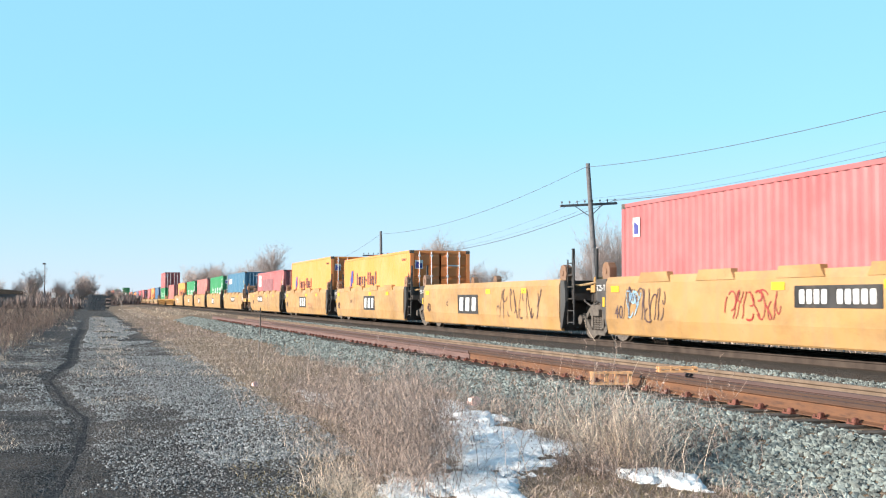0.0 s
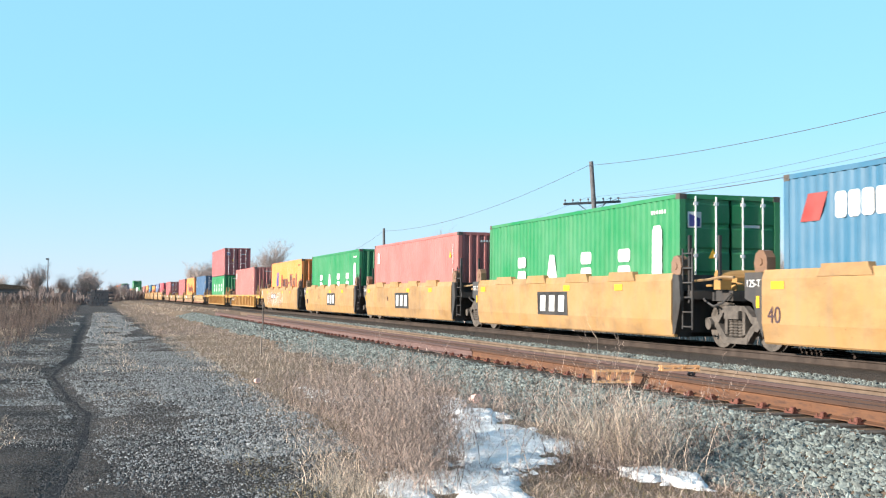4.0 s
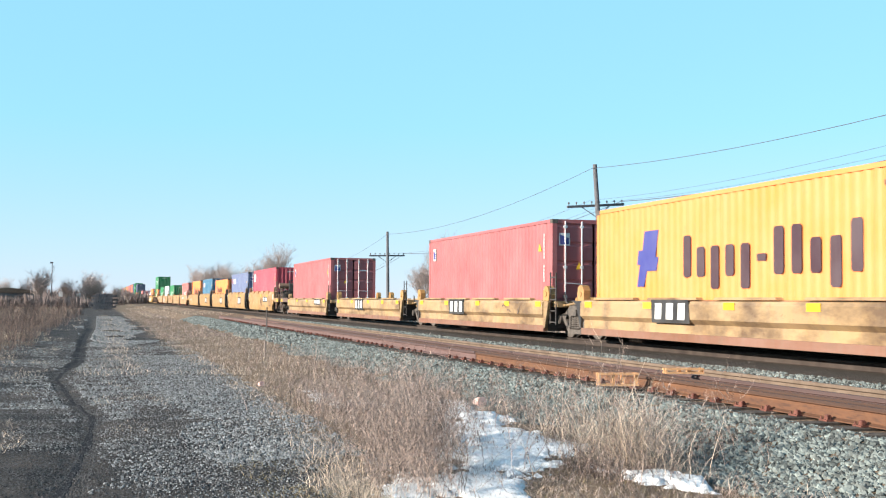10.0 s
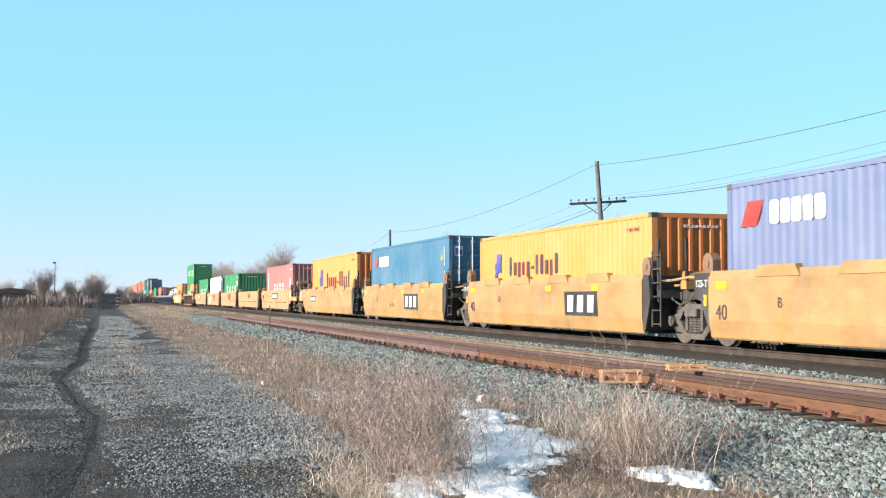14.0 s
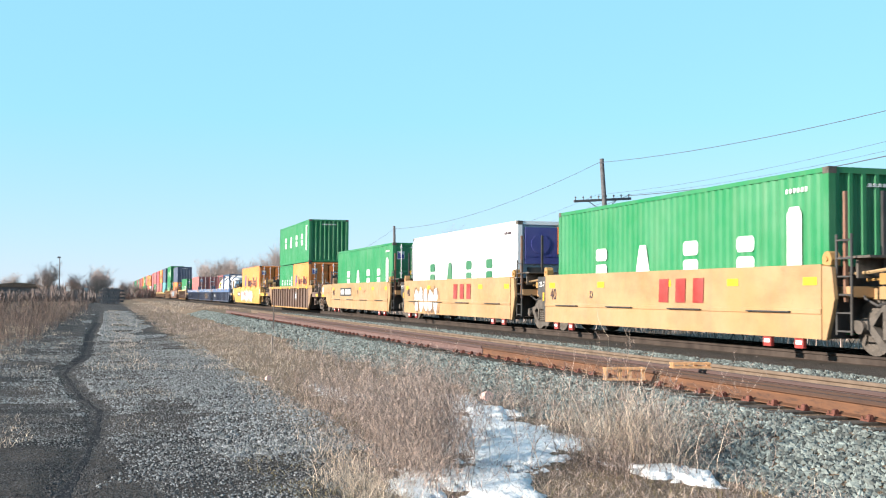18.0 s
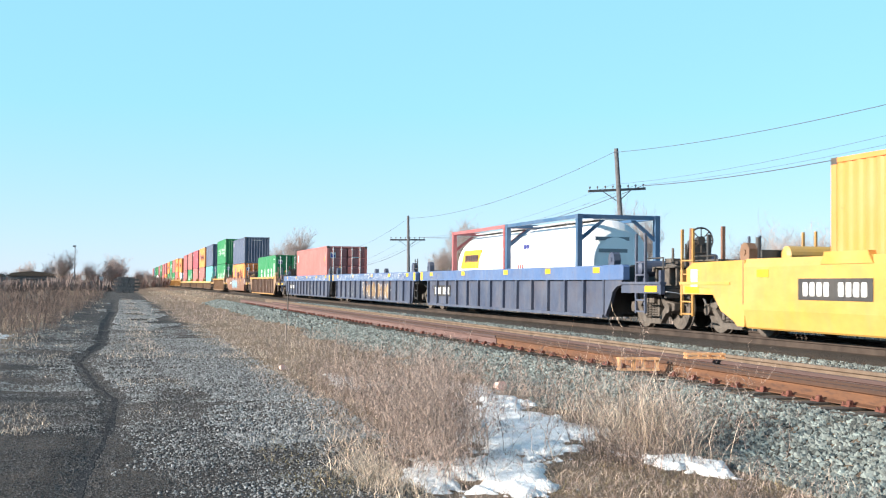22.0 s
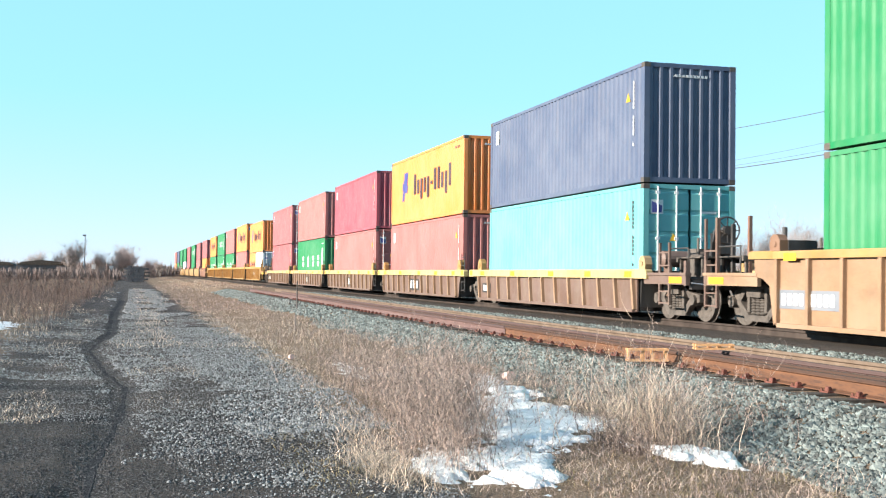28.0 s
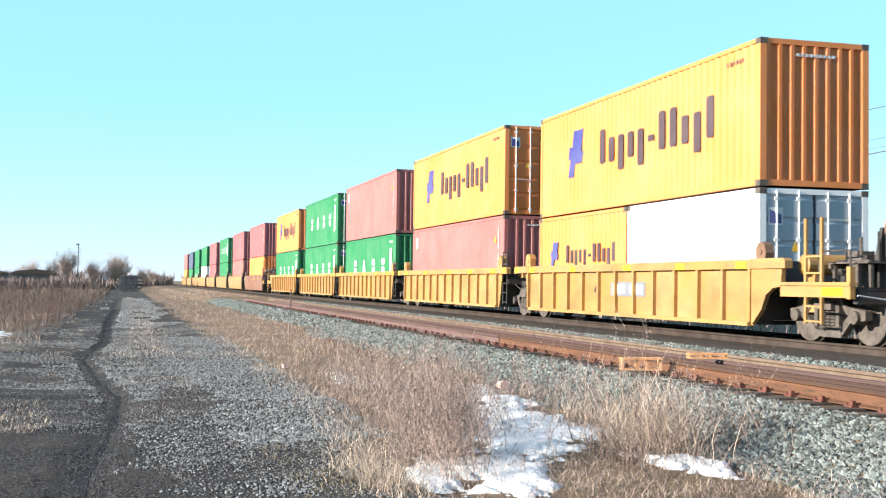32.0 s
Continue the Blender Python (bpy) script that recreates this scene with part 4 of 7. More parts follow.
# ---- well cars ----
R_WHEEL = 0.483
KINDS = {  # side: top, bottom; how it is built; colours; half length of the well for each size
    "smooth": dict(top=1.52, bot=0.19, style="smooth", panel="car_yellow", chord="car_yellow"),
    "smooth_brown": dict(top=1.50, bot=0.19, style="smooth", panel="car_rust", chord="car_rust"),
    "low": dict(top=1.02, bot=0.16, style="low", panel="car_cream", chord="car_cream"),
    "ribbed_low": dict(top=1.08, bot=0.17, style="ribs", panel="car_gold", chord="car_gold", chord_h=0.12),
    "tan": dict(top=1.53, bot=0.27, style="lined", panel="car_tan", chord="car_tan"),
    "brown": dict(top=1.49, bot=0.10, style="ribs", panel="car_brown", chord="car_gold", chord_h=0.15),
    "blue": dict(top=1.49, bot=0.21, style="ribs", panel="car_navy", chord="car_blue", chord_h=0.36),
    "bright": dict(top=1.52, bot=0.19, style="smooth", panel="car_bright", chord="car_bright"),
    "dun": dict(top=1.49, bot=0.10, style="ribs", panel="car_dun", chord="car_gold", chord_h=0.15),
    "two_tone": dict(top=1.16, bot=0.16, style="leaning", panel="car_brown", chord="car_pale", chord_h=0.22),
    "gold": dict(top=1.52, bot=0.26, style="ribs", panel="car_gold", chord="car_gold", chord_h=0.19),
}


def wheelset(bm):
    rod(bm, (0, -0.95, 0), (0, 0.95, 0), 0.075, 10)
    for s in (-1, 1):
        lathe(bm, [(s * 0.665, 0.09), (s * 0.672, 0.51), (s * 0.70, 0.51), (s * 0.705, R_WHEEL), (s * 0.80, R_WHEEL - 0.006), (s * 0.80, 0.40), (s * 0.765, 0.36), (s * 0.76, 0.17), (s * 0.84, 0.14), (s * 0.85, 0.09)][::-s], "y", 24)
        for k in range(4):
            a = k * math.tau / 4
            box(bm, 0.27 * math.cos(a) - 0.03, 0.27 * math.cos(a) + 0.03, s * 0.762 - 0.008, s * 0.762 + 0.008, 0.27 * math.sin(a) - 0.03, 0.27 * math.sin(a) + 0.03)


def side_frame(bm):
    y0, y1 = -1.06, -0.92
    prism(bm, [(-1.12, 0.60), (-0.62, 0.66), (-0.34, 0.86), (0.34, 0.86), (0.62, 0.66), (1.12, 0.60), (1.12, 0.44), (0.98, 0.42), (0.9, 0.54), (0.6, 0.52), (0.4, 0.74), (-0.4, 0.74), (-0.6, 0.52), (-0.9, 0.54), (-0.98, 0.42), (-1.12, 0.44)][::-1], "y", y0, y1)
    for s in (-1, 1):
        prism(bm, [(s * 0.66, 0.54), (s * 0.84, 0.52), (s * 0.42, 0.13), (s * 0.28, 0.20)][::s], "y", y0 + 0.01, y1)
        prism(bm, [(s * 0.27, 0.80), (s * 0.37, 0.78), (s * 0.37, 0.30), (s * 0.27, 0.30)][::s], "y", y0 + 0.005, y1)
        rod(bm, (s * 0.885, -1.13, 0.483), (s * 0.885, -0.9, 0.483), 0.115, 12)
    box(bm, -0.44, 0.44, y0, y1, 0.12, 0.24)
    box(bm, -0.26, 0.26, -1.14, -0.9, 0.60, 0.76)


def spring(bm):
    lathe(bm, [(0.25 + k * 0.0285, 0.078 if k % 2 else 0.052) for k in range(13)], "z", 10)


WHEELS = []


def truck(car, x):
    """A four-wheeled truck under a car; its parts rest on the rails."""
    t = stock("bolster", "truck", lambda bm: (box(bm, -0.2, 0.2, -0.92, 0.92, 0.5, 0.72), box(bm, -0.35, 0.35, -0.3, 0.3, 0.68, 0.8)), "running_gear", car, pose(x, 0, 0))
    for s in (0, 180):
        stock("side_frame", "side_frame", side_frame, "running_gear", t, pose(0, 0, 0, 0, 0, s))
        for q in (-0.17, 0, 0.17) if s == 0 else ():
            stock("spring", "spring", spring, "running_gear", t, pose(q, -1.0, 0))
    for dx in (-0.885, 0.885):
        w = stock("wheelset", "wheelset", wheelset, "running_gear", t, pose(dx, 0, R_WHEEL))
        WHEELS.append((w, dx, car, x + dx))
    return t


def ribbon(bm, pts, w):
    """A flat spray-can line through points of the side."""
    prev = None
    for i, p in enumerate(pts):
        d = Vector(pts[min(i + 1, len(pts) - 1)]) - Vector(pts[max(i - 1, 0)])
        d = d.normalized() if d.length else Vector((1, 0))
        now = [bm.verts.new((p[0] - k * d.y * w, 0, p[1] + k * d.x * w)) for k in (-1, 1)]
        if prev:
            bm.faces.new((prev[0], now[0], now[1], prev[1]))
        prev = now


def graffiti(car, x0, x1, z0, z1, y, material, seed, n=14, w=0.02, blobs=0):
    """Loose arcs and slashes, or swollen shapes, that spell nothing."""
    rng = random.Random(seed)
    bm = bmesh.new()
    if blobs:
        for k in range(blobs):
            c, hw = x0 + (x1 - x0) * (k + 0.5) / blobs, (x1 - x0) / blobs * 0.5
            m = [(c + hw * math.cos(a) * rng.uniform(0.6, 1.1), (z0 + z1) / 2 + (z1 - z0) / 2 * math.sin(a) * rng.uniform(0.65, 1.05)) for a in np.arange(0, 6.28, 0.4)]
            prism(bm, m, "y", 0.0, 0.002)
    else:
        w = min(w, 0.017)
        for k in range(n):
            c, zc = x0 + (x1 - x0) * (k + rng.uniform(0.1, 0.9)) / n, rng.uniform(z0 + 0.2 * (z1 - z0), z1 - 0.2 * (z1 - z0))
            rx, rz = rng.uniform(0.06, 0.22), min(zc - z0, z1 - zc) * rng.uniform(0.6, 1.0)
            a0, sweep, skew = rng.uniform(0, 6.28), rng.uniform(1.2, 4.6) * rng.choice((-1, 1)), rng.uniform(-0.35, 0.35)
            if rng.random() < 0.35:
                pts = [(c + skew * (q - 0.5) + 0.02 * math.sin(q * 9), z0 + (z1 - z0) * (0.08 + 0.84 * q)) for q in np.linspace(0, 1, 7)]
            else:
                pts = [(c + rx * math.cos(a0 + sweep * q) + skew * rz * math.sin(a0 + sweep * q), zc + rz * math.sin(a0 + sweep * q)) for q in np.linspace(0, 1, 12)]
            ribbon(bm, pts, w * rng.uniform(0.6, 1.1))
    ob = tagged(part("graffiti", bm, material, car, "sprayed scrawl"), kind="stuff")
    ob.location = (0, y, 0)


def smooth_side(bm, hl, top, bot, style):
    """A plated side, drawn in section and run along the well; its ends are cut back below."""
    if style == "low":
        sec = [(-1.36, top), (-1.5, top - 0.03), (-1.53, top - 0.10), (-1.53, 0.62), (-1.42, 0.52), (-1.42, bot), (-1.36, bot)]
    elif style == "lined":
        sec = [(-1.38, top), (-1.52, top), (-1.52, 0.78), (-1.535, 0.76), (-1.535, 0.70), (-1.52, 0.68), (-1.52, bot), (-1.38, bot)]
    else:
        sec = [(-1.38, top), (-1.47, top), (-1.53, top - 0.16), (-1.53, 0.55), (-1.47, bot + 0.03), (-1.44, bot), (-1.38, bot)]
    prism(bm, sec, "x", -hl, hl)


# how much further a coupled end reaches than a shared truck
LONGER = {"smooth": 1.8, "bright": 1.8, "low": 2.07, "tan": 2.2, "blue": 2.12, "two_tone": 1.6, "gold": 2.1}


def rungs(bm, half, thick, heights, rung, low, high, y0, y1):
    """A ladder cut as one comb of a post with its rungs, closed by the second post."""
    pts = [(-half - thick, low), (-half + thick, low)]
    for z in heights:
        pts += [(-half + thick, z - rung), (half, z - rung), (half, z + rung), (-half + thick, z + rung)]
    prism(bm, (pts + [(-half + thick, high), (-half - thick, high)])[::-1], "y", y0, y1)
    box(bm, half - thick, half + thick, y0 - 0.002, y1 + 0.002, low, high)


def ladder(bm, low=0.34, high=1.5):
    rungs(bm, 0.2, 0.022, np.arange(low + 0.06, high - 0.04, 0.3), 0.014, low, high, -0.012, 0.012)


def hose(bm, pts, r=0.024):
    for p, q in zip(pts, pts[1:]):
        rod(bm, p, q, r, 6)


def casting_ear(bm, r=0.2):
    prism(bm, [(-r, -r), (r * 0.9, -r), (r * 1.1, -0.2 * r), (r * 0.8, 0.7 * r), (r * 0.2, r), (-0.5 * r, 0.9 * r), (-r, 0.3 * r)], "y", -0.09, 0.09)
    rod(bm, (0, -0.11, -0.1 * r), (0, 0.11, -0.1 * r), r * 0.35, 8)


def link_end(car, k, tag, hl, half, s, turn):
    """The end of a well above a truck that two units share."""
    top, style, out = k["top"], k["style"], half - hl
    dark = k["panel"] if style in ("low", "lined") else "car_black"
    deck = min(top - 0.2, 1.16)
    flip = Matrix.Diagonal((1, -1, 1, 1))
    stock(("link_deck", tag, out), "end_deck", lambda bm: (box(bm, hl + 0.05, hl + out - 0.18, -0.85, 0.85, 0.95, deck), box(bm, hl + 0.05, hl + 0.5, -1.3, 1.3, 0.98, deck)), dark, car, turn)
    for m in (turn, turn @ flip):
        if style in ("ribs", "leaning"):
            ch = k["chord_h"]
            stock(("end_chord", tag, out), "end_chord", lambda bm: prism(bm, [(hl, top), (hl + out - 0.42, top), (hl + out - 0.34, top - 0.06), (hl + out - 0.34, top - ch - 0.02), (hl, top - ch)], "y", -1.56, -1.42), k["chord"], car, m)
            stock(("end_web", tag), "end_plate", lambda bm: prism(bm, [(hl, k["bot"]), (hl, top - ch), (hl + 0.34, top - ch), (hl + 0.2, 0.7), (hl + 0.06, k["bot"] + 0.02)], "y", -1.46, -1.42), k["panel"], car, m)
            stock(("end_mark", tag, out), "reflector", lambda bm: box(bm, hl + out - 0.75, hl + out - 0.45, -1.566, -1.556, top - ch + 0.02, top - 0.03), "reflector", car, m)
        elif s > 0:
            stock(("cheek", tag), "end_plate", lambda bm: prism(bm, [(hl, top - 0.02), (hl + 0.26, top - 0.05), (hl + 0.34, 0.95), (hl + 0.27, 0.72), (hl + 0.1, 0.26), (hl, 0.26)], "y", -1.5, -1.43), dark, car, m)
        stock(("ear", style), "guide_casting", casting_ear if style != "lined" else lambda bm: casting_ear(bm, 0.12), "car_navy" if tag[0] == "blue" else "car_ochre" if style == "smooth" else "car_gold", car, m @ pose(hl + (0.06 if s > 0 else 0.16), -1.36, top + (0.17 if style != "lined" else 0.1)))
    if s > 0:
        stock(("link_ladder", top > 1.2), "ladder", lambda bm: ladder(bm, 0.36, 2.02 if top > 1.2 else 1.75), "car_black", car, pose(hl + 0.46, -1.4, 0))
        stock("reservoir", "reservoir", lambda bm: [rod(bm, (-0.12, -0.75, 1.34), (0.1, 0.5, 1.34), 0.15, 14)], "car_gold" if style != "ribs" else "car_navy", car, pose(hl + 0.62, 0, top - 1.52 + 0.1))
        stock("valve", "valve_box", lambda bm: (box(bm, -0.16, 0.12, -0.5, -0.15, 1.2, 1.46), box(bm, 0.15, 0.4, -1.05, -0.8, 1.22, 1.4), rod(bm, (-0.3, -0.95, 1.3), (0.5, -0.6, 1.36), 0.028, 6)), "car_gold", car, pose(hl + 0.75, 0, top - 1.56))
        stock("air_hose", "hose", lambda bm: hose(bm, [(0, -1.0, 1.15), (0.25, -1.05, 0.95), (0.5, -1.0, 0.84), (0.8, -0.95, 0.92), (1.0, -0.9, 1.1)]), "car_black", car, pose(hl + 0.3, 0, 0))
        stock("air_pipe", "pipe", lambda bm: hose(bm, [(0, -1.1, 1.3), (0.6, -1.1, 1.32), (0.9, -0.9, 1.38), (1.3, -0.9, 1.36)], 0.03), "car_cream", car, pose(hl + 0.12, 0, top - 1.46))
        if style == "lined":
            stock("link_shelf", "shelf", lambda bm: (box(bm, 0.1, 1.0, -1.3, -0.35, 1.62, 1.66), box(bm, 0.5, 0.56, -1.2, -0.4, 1.3, 1.62)), "running_gear", car, pose(hl, 0, 0))
        if style in ("smooth", "lined"):
            for dx, y in ((0.34, -1.28), (0.62, -0.75)):
                stock(("link_post", style, dx), "upright", lambda bm: box(bm, -0.03, 0.03, -0.03, 0.03, 0.9, 2.3 if style == "smooth" else 2.74), "car_black" if dx > 0.5 or style == "smooth" else "car_rust", car, pose(hl + dx, y, 0))
    elif style not in ("ribs", "leaning"):
        part_plate(car, -hl, top)


def brake_stand(bm):
    """The mast behind a hand brake: plate, gear case, brackets and rod."""
    prism(bm, [(-0.34, 0.9), (0.34, 0.9), (0.3, 1.5), (0.2, 2.02), (-0.2, 2.02), (-0.3, 1.5)], "x", -0.05, 0.03)
    box(bm, 0.03, 0.16, -0.17, 0.17, 1.5, 1.98)
    box(bm, -0.3, -0.05, -0.4, -0.1, 1.0, 1.55)
    rod(bm, (0.1, 0.05, 1.5), (0.05, 0.1, 0.85), 0.025, 6)
    rod(bm, (0.06, -0.3, 0.95), (0.06, -0.3, 1.95), 0.022, 6)


def side_steps(bm, top):
    """Two posts with stirrups and a ladder at the corner of a car."""
    rungs(bm, 0.24, 0.03, [z for z in (0.4, 0.66, 0.95, 1.24, 1.53) if z < top - 0.1], 0.016, 0.36, top, -0.025, 0.02)


def coupler_end(car, k, kind, tag, hl, half, s, turn):
    """The platform, truck and coupler at the outer end of a car."""
    top, bot, style = k["top"], k["bot"], k["style"]
    xe, xt, deck = half - 0.47, half - 1.8, 1.06
    xi = xt - 0.885
    boxed, tall = style in ("smooth", "lined"), top > 1.3
    beam_mat = "car_brown" if kind in ("low", "two_tone") else k["panel"]
    trim = "car_gold" if kind in ("ribbed_low", "gold", "bright") else "car_ochre" if kind in ("smooth", "tan") else "car_brown" if kind != "blue" else "car_navy"
    flip = Matrix.Diagonal((1, -1, 1, 1))
    for m in (turn, turn @ flip):
        if boxed:
            stock(("end_plate", tag, half, s), "end_plate", lambda bm: prism(bm, [(hl, bot + 0.03), (hl, top - 0.02), (xi + 0.02, top - 0.02), (xi + 0.12, top - 0.1), (xi + 0.12, 0.92), (xi - 0.05, 0.86), (xi - 0.2, 0.68), (hl + 0.06, 0.6)] if s > 0 else
                  [(hl, bot + 0.03), (hl, top - 0.02), (xt + 0.75, top - 0.04), (xt + 1.05, top - 0.16), (xt + 1.05, 0.98), (xt + 0.05, 0.95), (xt - 0.4, 0.5), (xi, 0.32), (xi - 0.15, bot + 0.03)], "y", -1.515, -1.44), k["panel"], car, m)
            stock("end_placard", "placard", lambda bm: box(bm, -0.14, 0.14, -0.004, 0.004, -0.18, 0.18), "mark_white", car, m @ pose(xi - 0.18 if s > 0 else xt + 0.7, -1.52, top - 0.36))
            stock(("end_seam", top), "seam", lambda bm: box(bm, -0.012, 0.012, -0.01, 0.01, 0.64, top - 0.03), "car_ochre", car, m @ pose(hl + 0.05, -1.512, 0))
        elif style in ("ribs", "leaning"):
            ch = k["chord_h"]
            arc = [p for p in ((xi + 0.16, 1.0), (xi - 0.1, 0.97), (xi - 0.34, 0.84), (xi - 0.5, 0.56)) if p[0] > hl + 0.04]
            stock(("end_chord", tag, half), "end_chord", lambda bm: prism(bm, [(hl, top), (xi + 0.3, top), (xi + 0.36, top - 0.05), (xi + 0.36, top - ch), (hl, top - ch)], "y", -1.56, -1.40), k["chord"], car, m)
            if tall:
                stock(("end_plate", tag, half), "end_plate", lambda bm: prism(bm, [(hl, bot + 0.02), (hl, top - ch), (xi + 0.2, top - ch)] + arc + [(hl + 0.03, bot + 0.02)], "y", -1.52, -1.43), k["panel"] if kind != "brown" else "car_dun", car, m)
        stock(("end_beam", tag, half), "end_beam", lambda bm: (box(bm, (hl if style == "low" else xi + 0.12), xe, -1.5, -1.42, deck - 0.24, deck - 0.04), box(bm, (hl if style == "low" else xi + 0.12), xe + 0.02, -1.53, -1.38, deck - 0.04, deck + 0.02)), beam_mat, car, m)
        stock("end_post", "end_post", lambda bm: box(bm, -0.05, 0.05, -0.05, 0.05, 0.8, 1.34), trim, car, m @ pose(xe - 0.04, -1.46, 0))
        stock("end_reflector", "reflector", lambda bm: box(bm, -0.3, 0.3, -0.004, 0.004, -0.07, 0.07), "reflector", car, m @ pose(xe - 0.5, -1.506, deck - 0.14))
        stock(("steps", tall), "ladder", lambda bm: side_steps(bm, 2.2 if tall else 1.75), trim, car, m @ pose(xt + 0.25 if s > 0 else xe - 0.25, -1.47, 0))
        stock(("ear", style, 1), "guide_casting", lambda bm: casting_ear(bm, 0.17), "car_cream" if kind in ("low", "two_tone", "brown") else "car_navy" if kind == "blue" else "car_ochre", car, m @ pose(hl + 0.16, -1.33, top + 0.15))
        stock("lever", "uncoupling_lever", lambda bm: hose(bm, [(0, -1.4, 0.86), (0, -0.9, 0.8), (0.05, -0.35, 0.82), (-0.1, -0.15, 0.9)], 0.016), "galvanised", car, m @ pose(xe + 0.06, 0, 0))
    stock(("platform", tag, half), "end_deck", lambda bm: (box(bm, hl + 0.05, xe, -1.38, 1.38, 0.94, 1.0), box(bm, hl, xe, -0.3, 0.3, 0.72, 0.92), box(bm, xe - 0.12, xe, -1.36, 1.36, 0.72, 0.93)), "car_black", car, turn)
    lift = 0.24 if boxed else 0.12
    stock(("end_walk", lift), "walkway", lambda bm: (box(bm, -1.1, 0.0, -1.2, 1.2, 1.28, 1.31), box(bm, -1.1, -1.04, -1.2, 1.2, 1.2, 1.28), [box(bm, x - 0.03, x + 0.03, y - 0.03, y + 0.03, 1.0 - lift, 1.27) for x in (-1.05, -0.05) for y in (-1.1, 1.1)]), "running_gear", car, turn @ pose(xe + 0.05, 0, lift))
    stock("coupler", "coupler", lambda bm: (box(bm, -0.55, 0.12, -0.09, 0.09, 0.70, 0.84), prism(bm, [(0.05, -0.17), (0.3, -0.17), (0.3, -0.06), (0.18, -0.04), (0.18, 0.06), (0.32, 0.1), (0.28, 0.19), (0.05, 0.19)], "z", 0.63, 0.90)), "running_gear", car, turn @ pose(half - 0.24, 0, 0))
    stock("air_hose_end", "hose", lambda bm: hose(bm, [(-0.3, -0.5, 0.8), (0, -0.48, 0.72), (0.12, -0.45, 0.5), (0.3, -0.4, 0.38), (0.5, -0.34, 0.36)], 0.03), "car_black", car, turn @ pose(half - 0.4, 0, 0))
    # reservoir on a trestle, valves, brake cylinder and rods
    z = 0 if boxed else -0.5
    stock("tank", "air_reservoir", lambda bm: (lathe(bm, [(-1.2, 0.1), (-1.15, 0.19), (-0.1, 0.19), (-0.05, 0.1)], "y", 16, (0, 0, 1.9)), [box(bm, -0.16, 0.16, y - 0.03, y + 0.03, 1.04, 1.76) for y in (-1.0, -0.3)]), trim if s > 0 else k["panel"], car, turn @ pose(xi + (0.34 if s > 0 else 0.7), 0, z - (0 if s > 0 else 0.26)), "dusty reservoir on a trestle")
    stock("brake_cylinder", "brake_gear", lambda bm: (rod(bm, (-0.6, -0.55, 1.34), (0.35, -0.5, 1.34), 0.15, 14), rod(bm, (0.35, -0.5, 1.34), (0.8, -0.45, 1.3), 0.03, 6), box(bm, -0.4, 0.2, -0.75, -0.35, 1.0, 1.2)), "car_black", car, turn @ pose(xt + 0.2, 0, 0))
    stock("valve_end", "valve_box", lambda bm: (box(bm, -0.2, 0.12, -0.95, -0.6, 1.0, 1.62), box(bm, 0.2, 0.42, -1.15, -0.85, 1.02, 1.4), rod(bm, (-0.2, -0.9, 1.5), (0.7, -1.1, 1.42), 0.035, 8), rod(bm, (0.3, -1.0, 1.4), (0.3, -1.0, 1.85), 0.03, 8)), "running_gear", car, turn @ pose(xt + 0.62, 0, 0))
    for y in (-1.32, 1.32):
        stock("hand_rail", "grab_rail", lambda bm: (rod(bm, (-0.5, 0, 1.62), (0.4, 0, 1.62), 0.018, 6), rod(bm, (-0.5, 0, 1.0), (-0.5, 0, 1.62), 0.018, 6), rod(bm, (0.4, 0, 1.0), (0.4, 0, 1.62), 0.018, 6)), "car_black", car, turn @ pose(xe - 0.65, y, 0))
    truck(car, s * xt)
    if s > 0:
        for y, h in ((-0.78, 2.28), (0.0, 2.34)):
            stock(("upright", h), "upright", lambda bm: [box(bm, -0.035, 0.035, -0.04, 0.04, 0.7, h)], "car_black" if style == "smooth" else "car_rust", car, pose(xe + 0.06, y, 0))
        stock("brake_stand", "brake_stand", brake_stand, "car_black", car, pose(xe - 0.34, -0.45, 0))
        stock("brake_wheel", "brake_wheel", lambda bm: (ring_tube(bm, (0, 0, 0), 0.29, 0.02, "x"), [rod(bm, (0, 0, 0), (0, 0.29 * math.cos(a), 0.29 * math.sin(a)), 0.013, 5) for a in np.arange(0, 6.2, 0.785)], rod(bm, (-0.12, 0, 0), (0.03, 0, 0), 0.1, 10)), "car_rust" if kind in ("gold", "tan") else "car_black", car, pose(xe - 0.12, -0.45, 2.02))
    else:
        stock("upright_short", "upright", lambda bm: [box(bm, -0.035, 0.035, -0.04, 0.04, 0.95, 2.1)], "car_black", car, turn @ pose(xe - 0.12, 0.9, 0))
        stock("retainer", "valve_box", lambda bm: (box(bm, -0.2, 0.2, -0.3, 0.35, 1.0, 1.75), rod(bm, (-0.3, 0.5, 1.0), (-0.3, 0.5, 2.0), 0.05, 8)), "car_black", car, turn @ pose(xt + 0.2, 0, 0))


